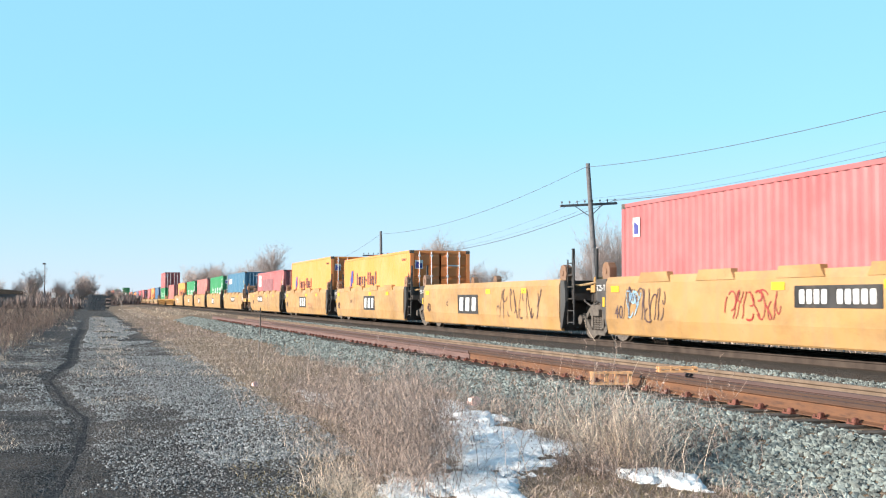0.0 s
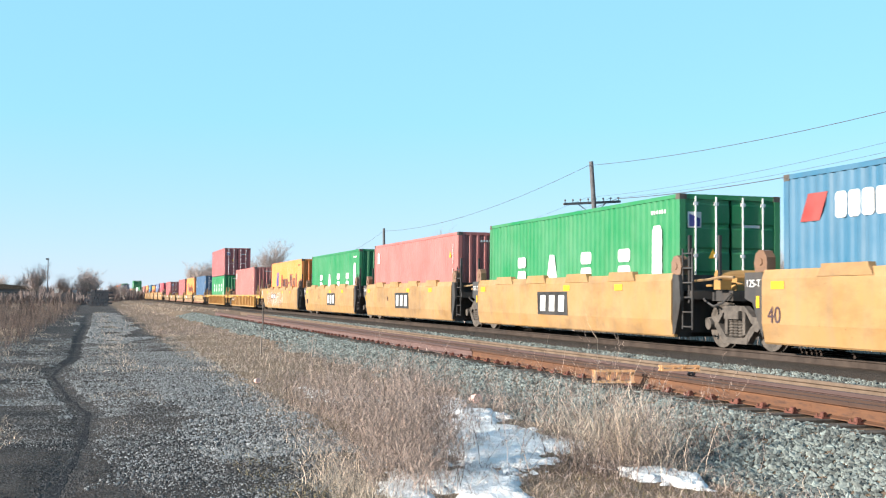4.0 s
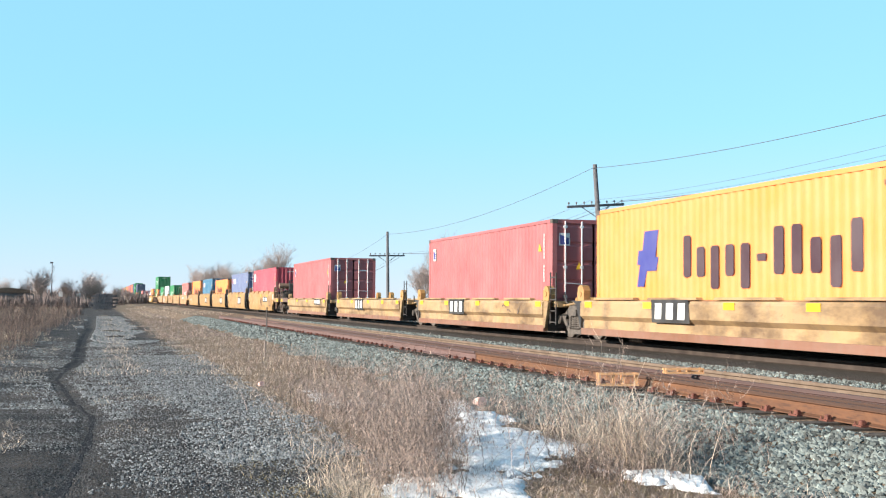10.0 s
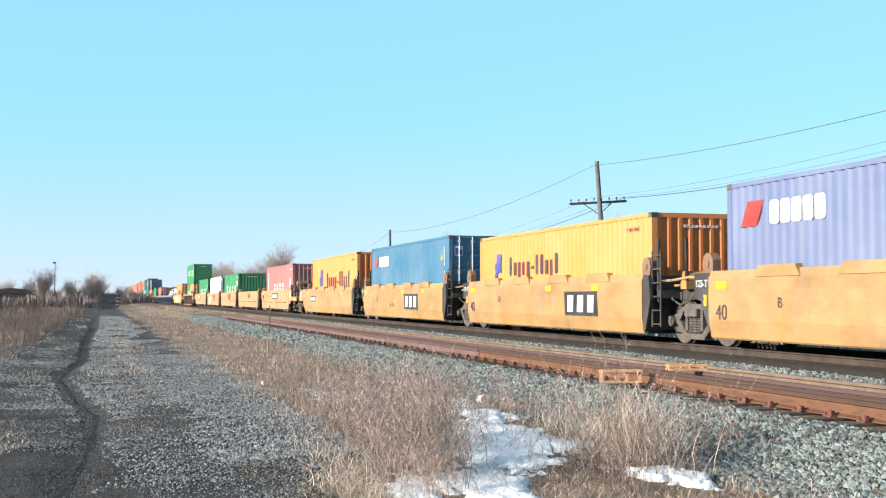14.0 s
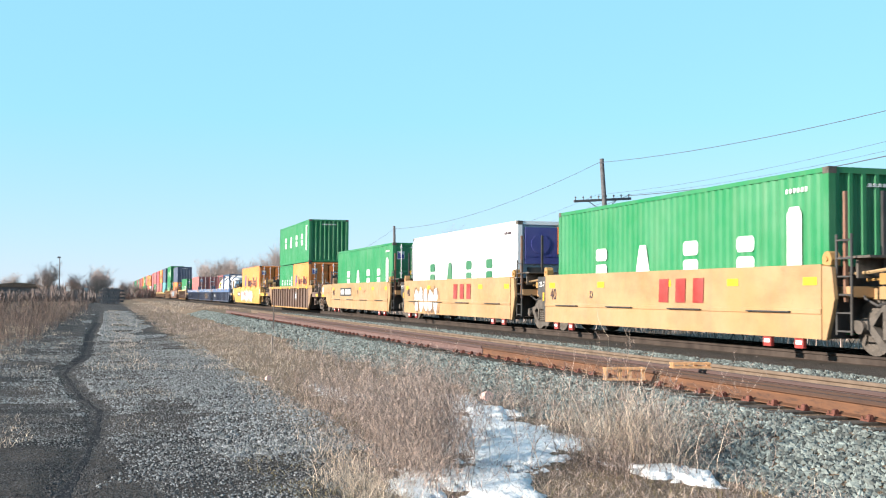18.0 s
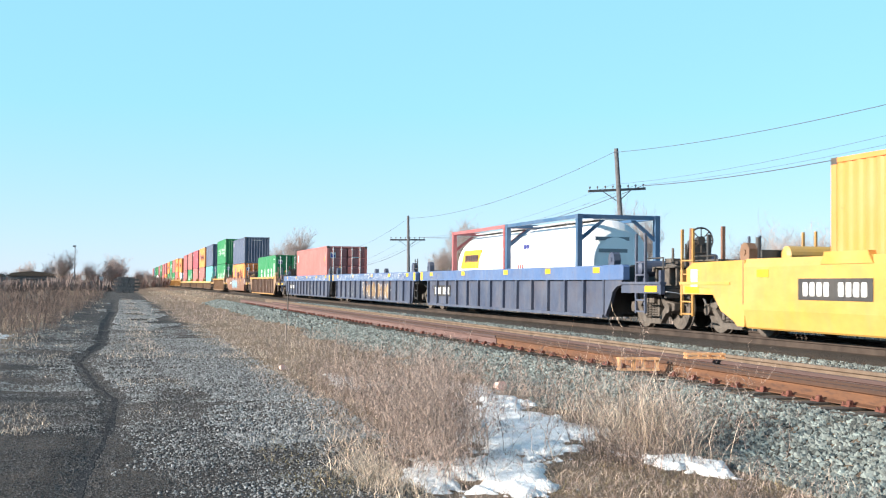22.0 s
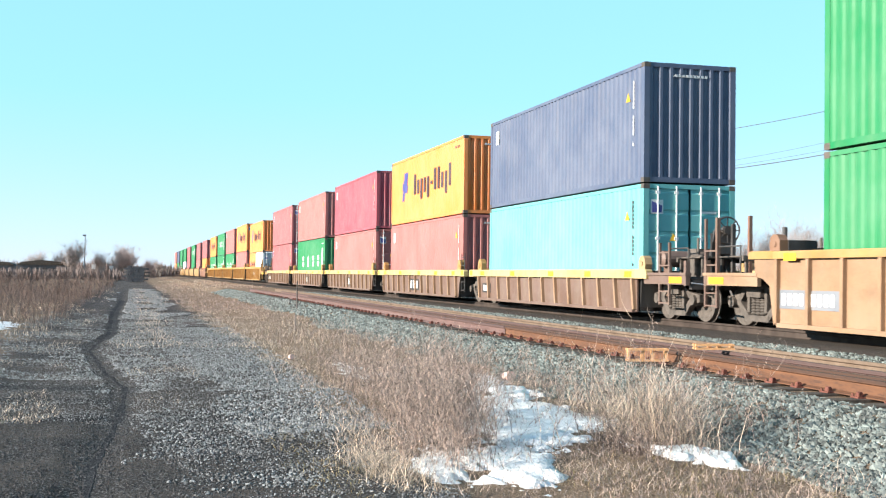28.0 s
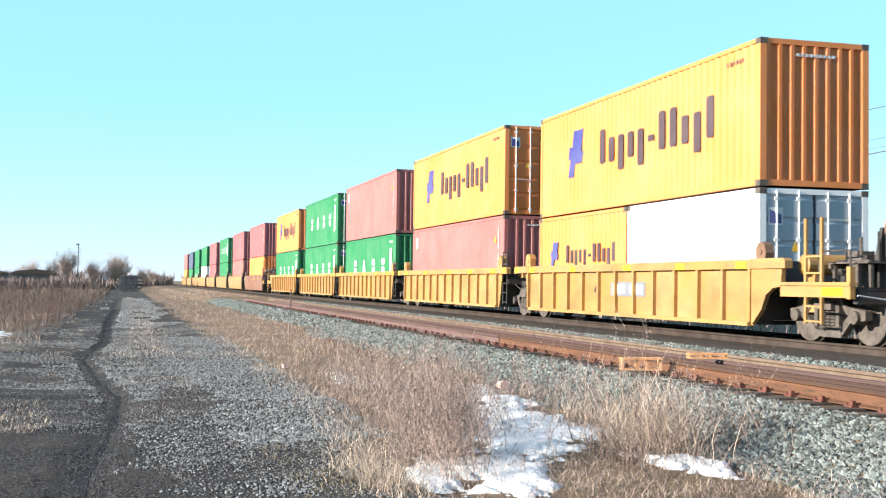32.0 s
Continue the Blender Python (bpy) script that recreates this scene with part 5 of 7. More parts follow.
def well_car(kind, hl, half, front, rear, label, empty=False):
    """One unit. hl: half the well; half: from its middle to the joint; front (+x) and rear: 'link' (shared truck) or 'coupler'."""
    k = KINDS[kind]
    top, bot, style = k["top"], k["bot"], k["style"]
    car = thing("well_car", label, "well car", group="well cars of the train")
    tag = (kind, hl)
    longer = LONGER.get(kind, 0) if half < 9.95 else 0
    for s in (0, 180):
        turn = pose(0, 0, 0, 0, 0, s)
        if style in ("smooth", "low", "lined"):
            stock(("side", tag), "side_sill", lambda bm: smooth_side(bm, hl, top, bot, style), k["panel"], car, turn)
            if style == "smooth" and not empty:
                for x in (-0.62, -0.22, 0.22, 0.62):
                    stock("lip", "top_lip", lambda bm: prism(bm, [(-0.62, 0), (-0.72, -0.14), (0.72, -0.14), (0.62, 0), (0.6, 0.07), (-0.6, 0.07)], "y", -1.545, -1.40), k["panel"], car, turn @ pose(x * hl, 0, top))
            elif style == "low":
                for x in (-0.7, -0.25, 0.2, 0.68):
                    stock("lip_low", "top_lip", lambda bm: prism(bm, [(-1.1, 0), (1.1, 0), (1.05, 0.05), (-1.05, 0.05)], "y", -1.53, -1.38), k["panel"], car, turn @ pose(x * hl, 0, top))
                stock(("rubbing", tag), "bottom_sill", lambda bm: box(bm, -hl, hl, -1.5, -1.38, bot, bot + 0.16), "car_rust", car, turn)
            elif style == "lined":
                for q in range(4):
                    stock("rail_bar", "grab_rail", lambda bm: (rod(bm, (-0.7, -1.57, 0.82), (0.7, -1.57, 0.82), 0.016, 6), rod(bm, (-0.7, -1.57, 0.82), (-0.7, -1.52, 0.82), 0.014, 6), rod(bm, (0.7, -1.57, 0.82), (0.7, -1.52, 0.82), 0.014, 6)), "car_black", car, turn @ pose(-0.75 * hl + q * 0.5 * hl, 0, -0.1))
        else:
            ch = k["chord_h"]
            stock(("chord", tag), "top_chord", lambda bm: prism(bm, [(-1.40, top), (-1.55, top - 0.01), (-1.56, top - 0.03), (-1.56, top - ch), (-1.40, top - ch)], "x", -hl, hl), k["chord"], car, turn)
            stock(("web", tag), "side_web", lambda bm: box(bm, -hl, hl, -1.46, -1.42, bot, top - ch), k["panel"], car, turn)
            stock(("sill", tag), "bottom_sill", lambda bm: box(bm, -hl + 0.1, hl - 0.1, -1.54, -1.40, bot - 0.02, bot + 0.06), k["panel"] if kind != "brown" else "car_gold", car, turn)
            n = round(2 * hl / (0.95 if kind != "blue" else 1.25))
            lean = 0.14 if style == "leaning" else 0.0
            for i in range(n):
                x = -hl + 0.06 + (2 * hl - 0.12) * i / (n - 1)
                sign = 1 if x > 0 else -1
                rib_mat = "car_dun" if style == "leaning" else k["panel"]
                stock(("rib", kind), "rib", lambda bm: prism(bm, [(-0.045, bot + 0.05), (0.045, bot + 0.05), (0.055 - lean, top - ch), (-0.035 - lean, top - ch)], "y", -1.545, -1.455), rib_mat, car, turn @ pose(x, 0, 0))
    # floor of the well: cross members and two longitudinal plates
    stock(("floor", hl, bot), "well_floor", lambda bm: ([box(bm, x - 0.15, x + 0.15, -1.37, 1.37, bot, bot + 0.09) for x in np.linspace(-hl + 0.4, hl - 0.4, 6)], box(bm, -hl, hl, -1.37, -1.05, bot + 0.02, bot + 0.11), box(bm, -hl, hl, 1.05, 1.37, bot + 0.02, bot + 0.11)), "car_black", car)
    for s, e in ((1, front), (-1, rear)):
        turn = pose(0, 0, 0, 0, 0, 0 if s > 0 else 180)
        stock(("bulkhead", tag), "bulkhead", lambda bm: prism(bm, [(hl - 0.12, bot + 0.1), (hl, bot + 0.1), (hl + 0.05, 0.9), (hl + 0.05, top - 0.03), (hl - 0.12, top - 0.03)], "y", -1.37, 1.37), "car_black", car, turn)
        if e == "link":
            link_end(car, k, tag, hl, half, s, turn)
        else:
            coupler_end(car, k, kind, tag, hl, half + longer, s, turn)
    if rear == "link":
        truck(car, -half)
    if style == "lined":   # red and white markers hung below the sill
        for x in (-hl + 0.7, -hl + 1.7, hl - 1.7, hl - 0.7):
            mark = stock("sill_marker", "marker_plate", lambda bm: box(bm, -0.13, 0.13, -0.03, 0.03, -0.1, 0.1), "mark_red", car, pose(x, -1.46, bot - 0.08), "red and white marker plate")
            stock("sill_marker_white", "marker_stripe", lambda bm: box(bm, -0.09, 0.09, -0.035, -0.03, -0.035, 0.035), "mark_white", mark)
    # yellow reflectors and stencils on the viewer's side
    face = -1.537 if style in ("smooth", "low") else -1.523 if style == "lined" else -1.563
    z = top - 0.28 if style in ("smooth", "lined") else top - 0.12
    for x in (-0.92, 0.12, 0.6) if style == "smooth" else (-0.92, -0.42, 0.12, 0.55, 0.95):
        stock("reflector", "reflector", lambda bm: [box(bm, -0.2, 0.2, -0.004, 0.004, -0.07, 0.07)], "reflector", car, pose(x * hl, face, z))
    return car


def part_plate(car, x, top):
    """The dark end plate with its stencilled rating, cut away over the truck."""
    p = stock(("rating", top), "rating_plate", lambda bm: prism(bm, [(0.0, 0.28), (0.0, top - 0.04), (-0.6, top - 0.04), (-0.6, 1.0), (-0.34, 0.92)][::-1], "y", -0.06, 0.0), "car_black", car, pose(x, -1.45, 0))
    if top > 1.3:
        lettering("125-T", 0.2, "mark_white", p, pose(-0.31, -0.064, top - 0.25))
        stock("tick", "stencil", lambda bm: [box(bm, -0.05, 0.05, -0.004, 0.004, -0.11, 0.11)], "reflector", p, pose(-0.16, -0.064, top - 0.58))
    return p


def number_board(car, x, z, y, n, h, dark=True):
    """The reporting mark, kept as bars on a board."""
    w = n * h * 0.86 + h
    b = stock(("board", n, h), "number_board", lambda bm: [box(bm, -w / 2, w / 2, -0.003, 0.003, -h * 0.78, h * 0.78)], "mark_black" if dark else "mark_grey", car, pose(x, y, z))
    for i in range(n):
        if i != 4:
            stock(("digit", h), "stencil", lambda bm: [prism(bm, [(-h * 0.24, -h / 2), (h * 0.24, -h / 2), (h * 0.3, -h * 0.35), (h * 0.3, h * 0.35), (h * 0.24, h / 2), (-h * 0.24, h / 2), (-h * 0.3, h * 0.3), (-h * 0.3, -h * 0.3)], "y", -0.004, 0.0)], "mark_white", b, pose(-w / 2 + h * 0.93 + i * h * 0.86, -0.004, 0))


def owner_board(car, x, z, y, h, board="mark_black", ink="mark_white"):
    """The owner's mark as three plain blocks, on a board or bare."""
    if board:
        stock(("owner", h), "owner_board", lambda bm: [prism(bm, [(-h * 2.35, -h * 0.72), (h * 2.5, -h * 0.72), (h * 2.35, h * 0.72), (-h * 2.5, h * 0.72)], "y", -0.003, 0.003)], board, car, pose(x, y, z))
    for i in range(3):
        stock(("owner_block", h), "stencil", lambda bm: [prism(bm, [(-h * 0.46, -h * 0.5), (h * 0.4, -h * 0.5), (h * 0.46, h * 0.5), (-h * 0.4, h * 0.5)], "y", -0.003, 0.003)], ink, car, pose(x + (i - 1) * h * 1.5, y - 0.006, z))

# ---- the train ----
TALL, LOW, L40, L20 = 2.896, 2.591, 12.192, 6.058
MOVERS = []   # each thing of the train with its place along the track at the start
WORDS = {
    "smooth": "smooth mustard-yellow well car", "smooth_brown": "rusty orange-brown well car with sprayed scrawls", "low": "low-sided dusty cream-yellow well car",
    "ribbed_low": "low ribbed yellow well car", "tan": "tan-yellow well car with red owner blocks", "brown": "ribbed brown well car with a yellow top rail",
    "dun": "ribbed dusty ochre well car with a yellow top rail", "bright": "smooth bright yellow well car with white sprayed shapes",
    "blue": "ribbed dark blue well car with a bright blue top rail", "two_tone": "brown well car with yellow ribs and rail", "gold": "tall ribbed yellow well car",
}


def ride(ob, x, z=0.0):
    ob.matrix_basis = pose(x, TRACK, RAIL + z)
    MOVERS.append((ob, x, RAIL + z))
    return ob


def unit(kind, x, half, front, rear, *loads, hl=6.3, marks=()):
    """A car whose middle is at x at the start. Loads: (look, length, height, end, middle, level)."""
    car = well_car(kind, hl, half, front, rear, WORDS[kind] + (", empty" if not loads else ", loaded"), not loads)
    ride(car, x)
    k = KINDS[kind]
    face = {"smooth": -1.536, "low": -1.536, "lined": -1.526}.get(k["style"], -1.466)
    for m in marks:
        m(car, hl, k["top"], face)
    tops = {}
    for look_key, length, h, end, mid, level in loads:
        z = 0.325 if level == 0 else tops[0] + 0.035
        if look_key in ("tank_red", "tank_blue"):
            c = tank_container("red" if look_key == "tank_red" else "blue", "reflector" if look_key == "tank_red" else "mark_white")
        else:
            c = freight_container(look_key, length, h, end)
        ride(c, mid, z)
        tops[level] = z + h
    return car


def forty(x, z=0.7):
    return lambda car, hl, top, face: lettering("40", 0.42, "mark_dark", car, pose(x, face - 0.004, z))


def word(text, x, z, size=0.26):
    return lambda car, hl, top, face: lettering(text, size, "mark_dark", car, pose(x, face - 0.004, z))


def board(x, z=0.95, n=10, h=0.24, dark=True):
    return lambda car, hl, top, face: number_board(car, x, z, face - 0.002, n, h, dark)


def owner(x, z=0.85, h=0.42, plate="mark_black", ink="mark_white"):
    return lambda car, hl, top, face: owner_board(car, x, z, face - 0.002, h, plate, ink)


def spray(x0, x1, z0, z1, material, seed, n=16, w=0.02, blobs=0):
    return lambda car, hl, top, face: graffiti(car, x0, x1, z0, z1, face - 0.008, material, seed, n, w, blobs)


def chord_spray(x0, x1, material, seed, n=24, w=0.022):
    return lambda car, hl, top, face: graffiti(car, x0, x1, top - 0.33, top - 0.03, -1.572, material, seed, n, w)


C, K = "coupler", "link"
# five smooth yellow units
unit("smooth", -18.29, 7.81, C, K, ("red", L40, TALL, "front", -18.29, 0), marks=(forty(-5.6), board(2.4, 1.05), spray(-5.3, -3.4, 0.5, 1.3, "mark_dark", 1), spray(-5.2, -4.6, 0.6, 1.2, "mark_sky", 2, 10, 0.05), spray(-0.9, 0.8, 0.6, 1.2, "mark_red", 3)))
unit("smooth", -33.7, 7.72, K, K, marks=(owner(-1.2), word("C", -3.4, 0.85, 0.2), spray(1.6, 5.0, 0.4, 1.35, "mark_dark", 4), forty(-5.6)))
unit("smooth", -49.15, 7.72, K, K, ("emblem_small", L40, LOW, "doors", -49.1, 0), marks=(owner(0.6), word("D", -3.0, 0.9, 0.24), forty(-5.7)))
unit("smooth", -64.55, 7.7, K, K, ("emblem_small", L40, TALL, "doors", -64.5, 0), marks=(owner(-0.4), spray(1.6, 2.6, 0.4, 0.8, "mark_red", 5, 6), forty(-5.7)))
unit("smooth", -79.85, 7.8, K, C, ("red_panel", L40, LOW, "front", -79.7, 0), marks=(board(-2.4, 1.02), forty(-5.8, 0.8), spray(-5.2, -0.4, 0.55, 1.4, "mark_dark", 6, 22, 0.014), spray(0.2, 3.4, 0.5, 1.2, "mark_dark", 44, 12, 0.012)))
# five smooth yellow units
unit("smooth", -99.4, 8.0, C, K, ("teal_blue", L40, TALL, "front", -99.38, 0), marks=(board(0.7, 1.0), forty(-5.9), word("A", -1.0, 0.95)))
unit("smooth", -115.4, 7.78, K, K, ("blocks_green", L40, TALL, "doors", -115.4, 0), marks=(owner(-0.2),))
unit("smooth", -130.85, 7.65, K, K, ("salmon", L40, TALL, "front", -130.85, 0), marks=(owner(-0.2), word("B", -2.4, 0.9)))
unit("smooth", -146.1, 7.6, K, K, ("blocks_green", L40, TALL, "front", -146.1, 0), marks=(owner(1.0), word("C", -2.2, 0.95), forty(-5.7)))
unit("smooth", -161.67, 7.78, K, C, ("emblem_large", L40, TALL, "front", -161.67, 0), marks=(board(-3.0, 0.98, 9, 0.22), spray(-5.6, 1.0, 0.3, 1.3, "mark_white", 7, 46, 0.045), spray(-5.4, 0.6, 0.35, 1.25, "mark_red", 8, 14)))
# two single ribbed cars
unit("ribbed_low", -181.7, 10.64, C, C, ("salmon", L40, TALL, "front", -182.95, 0), hl=7.4, marks=(board(-6.6, 0.7, 7, 0.2), spray(2.0, 3.2, 0.35, 0.8, "mark_red", 9, 8, 0.06)))
unit("ribbed_low", -202.9, 10.63, C, C, ("blocks_green", L40, LOW, "front", -204.3, 0), ("red", L40, LOW, "doors", -204.3, 1), hl=7.4, marks=(board(-7.0, 0.6, 8, 0.2), forty(-3.3, 0.65), owner(-0.6, 0.6, 0.22, None, "mark_red")))
# five low cream units
unit("low", -223.53, 7.93, C, K, ("blue", L40, TALL, "doors", -223.63, 0), marks=(board(-5.4, 0.86, 9, 0.2),))
unit("low", -239.05, 7.75, K, K, ("emblem_large", L40, TALL, "front", -238.95, 0), marks=(owner(-1.6, 0.78, 0.34),))
unit("low", -254.2, 7.65, K, K, ("red", L40, TALL, "doors", -254.05, 0), marks=(owner(-1.5, 0.78, 0.34), spray(3.0, 5, 0.6, 0.9, "mark_dark", 12, 4)))
unit("low", -269.65, 7.75, K, K, marks=(owner(-1.1, 0.78, 0.34),))
unit("low", -285.3, 7.85, K, C, ("red", L40, TALL, "doors", -285.2, 0), marks=(board(4.0, 0.86, 9, 0.2),))
# five smooth yellow units
unit("smooth", -304.83, 7.8, C, K, ("bright_red", L40, TALL, "front", -304.83, 0), marks=(board(2.9, 0.98), forty(-5.9), spray(0.3, 1.5, 0.4, 1.1, "mark_dark", 13, 12), spray(4.8, 6.0, 0.4, 1.2, "mark_dark", 14, 12)))
unit("smooth", -320.42, 7.75, K, K, ("grey_blue", L40, TALL, "doors", -320.42, 0), marks=(owner(2.7), forty(-5.8), word("B", -3.8, 0.9)))
unit("smooth", -335.95, 7.8, K, K, ("emblem_small", L40, LOW, "front", -335.85, 0), marks=(owner(2.9), word("D", -3.2, 0.95), forty(-5.8)))
unit("smooth", -351.52, 7.75, K, K, ("teal_blue", L40, TALL, "doors", -351.52, 0), marks=(owner(2.0), word("C", -3.6, 0.9), spray(-1.6, -0.6, 0.6, 0.8, "mark_dark", 15, 4)))
unit("smooth", -366.84, 7.75, K, C, ("emblem_large", L40, TALL, "front", -366.84, 0), marks=(board(-4.2, 0.95, 8, 0.2),))
# five tan units
unit("tan", -386.31, 7.7, C, K, ("blocks_salmon", L40, TALL, "front", -386.31, 0), marks=(forty(-5.6, 1.05), board(0.2, 1.12, 11, 0.26), word("A", -1.9, 1.12), spray(-3.3, -2.9, 1.0, 1.2, "mark_red", 16, 3)))
unit("tan", -401.65, 7.7, K, K, marks=(owner(1.0, 1.15, 0.36, None, "mark_red"), word("C", -2.0, 1.1)))
unit("tan", -417.0, 7.7, K, K, ("blocks_green", L40, TALL, "front", -417.0, 0), marks=(forty(-5.7, 1.0), word("D", -3.2, 1.0), owner(1.4, 1.1, 0.5, None, "mark_red")))
unit("tan", -432.45, 7.72, K, K, ("blocks_white", L40, TALL, "reefer", -432.43, 0), marks=(forty(-5.6, 1.05), spray(-4.7, -1.4, 0.25, 1.3, "mark_white", 17, 4, 0.03, 5), spray(-4.8, -1.3, 0.25, 1.3, "mark_dark", 18, 34), owner(1.5, 1.1, 0.5, None, "mark_red")))
unit("tan", -447.9, 7.75, K, C, ("blocks_green", L40, TALL, "doors", -448.05, 0), marks=(forty(-5.7, 1.05), board(-2.6, 1.1, 11, 0.26), word("B", 0.3, 1.1), spray(1.5, 2.0, 1.0, 1.2, "mark_red", 19, 3)))
# two single long cars
unit("brown", -469.4, 11.55, C, C, ("blocks_green", L20, LOW, "front", -472.4, 0), ("emblem_large", L20, LOW, "doors", -466.28, 0), ("blocks_green", L40, LOW, "front", -469.36, 1), hl=7.75, marks=(board(2.6, 0.85, 4, 0.3, False),))
unit("bright", -492.7, 11.6, C, C, ("emblem_large", L40, TALL, "doors", -492.75, 0), hl=8.5, marks=(board(-5.6, 0.95, 9, 0.24), spray(-3.8, 4.2, 0.25, 1.35, "mark_white", 20, 8, 0.04, 9), spray(-3.9, 4.4, 0.25, 1.35, "mark_dark", 21, 34), owner(-0.9, 0.95, 0.34, None, "mark_red"), word("53", 5.2, 0.75, 0.34)))
# three long blue units
unit("blue", -516.3, 9.88, C, K, ("tank_blue", L20, LOW, "", -513.33, 0), ("tank_red", L20, LOW, "", -519.45, 0), hl=8.5, marks=(chord_spray(-8.2, -6.0, "mark_grey", 61, 10), board(-6.6, 0.75, 9, 0.26, True), word("C", -7.9, 0.85)))
unit("blue", -536.05, 9.88, K, K, hl=8.5, marks=(chord_spray(-8.0, 8.0, "mark_white", 62, 60), chord_spray(-6.0, 7.0, "mark_sky", 63, 40), spray(-5.2, -2.6, 0.3, 1.0, "mark_grey", 22, 20, 0.03), spray(-1.4, 4.6, 0.3, 1.05, "car_cream", 23, 6, 0.05, 6), spray(-1.5, 4.7, 0.3, 1.05, "mark_white", 71, 26), spray(-1.5, 4.8, 0.3, 1.1, "car_rust", 24, 30, 0.04)))
unit("blue", -555.8, 9.88, K, C, ("salmon", L40, TALL, "doors", -555.45, 0), hl=8.5, marks=(chord_spray(-8.0, 8.0, "mark_white", 64, 50), chord_spray(-4.0, 6.0, "mark_grey", 65, 30), board(-6.0, 0.75, 9, 0.24, True), spray(0.0, 5.2, 0.3, 1.0, "mark_grey", 25, 30, 0.05), spray(-3.0, 4.2, 1.2, 1.4, "mark_white", 26, 22, 0.02)))
# three single cars
unit("brown", -579.4, 11.6, C, C, ("blocks_green", L40, TALL, "doors", -579.0, 0), hl=7.75, marks=(spray(-4.0, 5.0, 0.6, 0.95, "mark_grey", 27, 10, 0.018),))
unit("smooth_brown", -602.6, 11.6, C, C, ("emblem_large", L40, LOW, "doors", -602.9, 0), ("slate", L40, LOW, "front", -602.9, 1), hl=8.5, marks=(spray(-3.6, 1.8, 0.3, 1.4, "mark_sky", 28, 8, 0.04, 6), spray(-3.6, 3.2, 0.3, 1.4, "mark_white", 29, 24, 0.03), board(-5.2, 0.95, 9, 0.22)))
unit("dun", -624.6, 10.4, C, C, ("blocks_green", L40, TALL, "doors", -624.6, 0), ("blocks_green", L40, TALL, "front", -624.6, 1), hl=7.2, marks=(board(-6.2, 0.6, 9, 0.22, False), forty(-2.5, 0.75), owner(0.4, 0.75, 0.34, None, "car_rust")))
# five two-tone units
unit("two_tone", -644.2, 7.72, C, K, ("teal", L40, TALL, "doors", -644.2, 0), ("slate", L40, TALL, "front", -644.2, 1), marks=(board(-5.6, 0.55, 4, 0.2, True),))
unit("two_tone", -659.62, 7.76, K, K, ("salmon", L40, TALL, "front", -659.62, 0), ("emblem_large", L40, TALL, "front", -659.62, 1), marks=(owner(-0.4, 0.55, 0.32, "mark_black"),))
unit("two_tone", -675.24, 7.82, K, K, ("salmon", L40, TALL, "doors", -675.24, 0), ("maroon", L40, TALL, "front", -675.24, 1), marks=(owner(0.2, 0.55, 0.32, "mark_black"),))
unit("two_tone", -690.9, 7.78, K, K, ("blocks_green", L40, TALL, "front", -690.9, 0), ("salmon", L40, TALL, "front", -690.9, 1), marks=(owner(0.4, 0.55, 0.3, "mark_black"),))
unit("two_tone", -706.42, 7.75, K, C, ("red", L40, TALL, "doors", -706.42, 0), ("red", L40, TALL, "doors", -706.42, 1), marks=(board(-5.4, 0.55, 9, 0.22, True),))
# five tall ribbed units
unit("gold", -726.24, 7.74, C, K, ("emblem_large", L20, LOW, "front", -729.3, 0), ("white", L20, LOW, "doors", -723.18, 0), ("emblem_large", L40, TALL, "front", -726.24, 1), marks=(forty(-1.2, 0.85), board(0.6, 0.9, 9, 0.22, False)))
unit("gold", -741.73, 7.72, K, K, ("salmon", L40, TALL, "front", -741.73, 0), ("emblem_large", L40, TALL, "doors", -741.73, 1))
unit("gold", -757.1, 7.6, K, K, ("blocks_green", L40, TALL, "front", -757.1, 0), ("salmon", L40, TALL, "front", -757.1, 1))
unit("gold", -771.9, 7.6, K, K, ("blocks_green", L40, TALL, "doors", -771.9, 0), ("blocks_green", L40, TALL, "doors", -771.9, 1))
unit("gold", -787.3, 7.75, K, C, ("blocks_green", L40, TALL, "front", -787.3, 0), ("emblem_large", L40, TALL, "front", -787.3, 1))
# the tail
for i, (a, b) in enumerate((("yellow", "red"), ("salmon", "red"), ("green", "blocks_green"), ("red", "red"), ("white", "green"), ("blocks_green", "green"), ("green", "slate"), ("yellow", "salmon"))):
    x = -807.76 - 18.2 * i
    unit("smooth" if i else "smooth_brown", x, 9.1, C if i in (0, 5) else K, C if i in (4, 7) else K, (a, L40, TALL, "front", x, 0), (b, L40, TALL, "front", x, 1), hl=7.4)

# ---- poles and wires ----
POLE_Y = 23.6
POLES = (-11.5, -52.6, -95.0, -134.0)


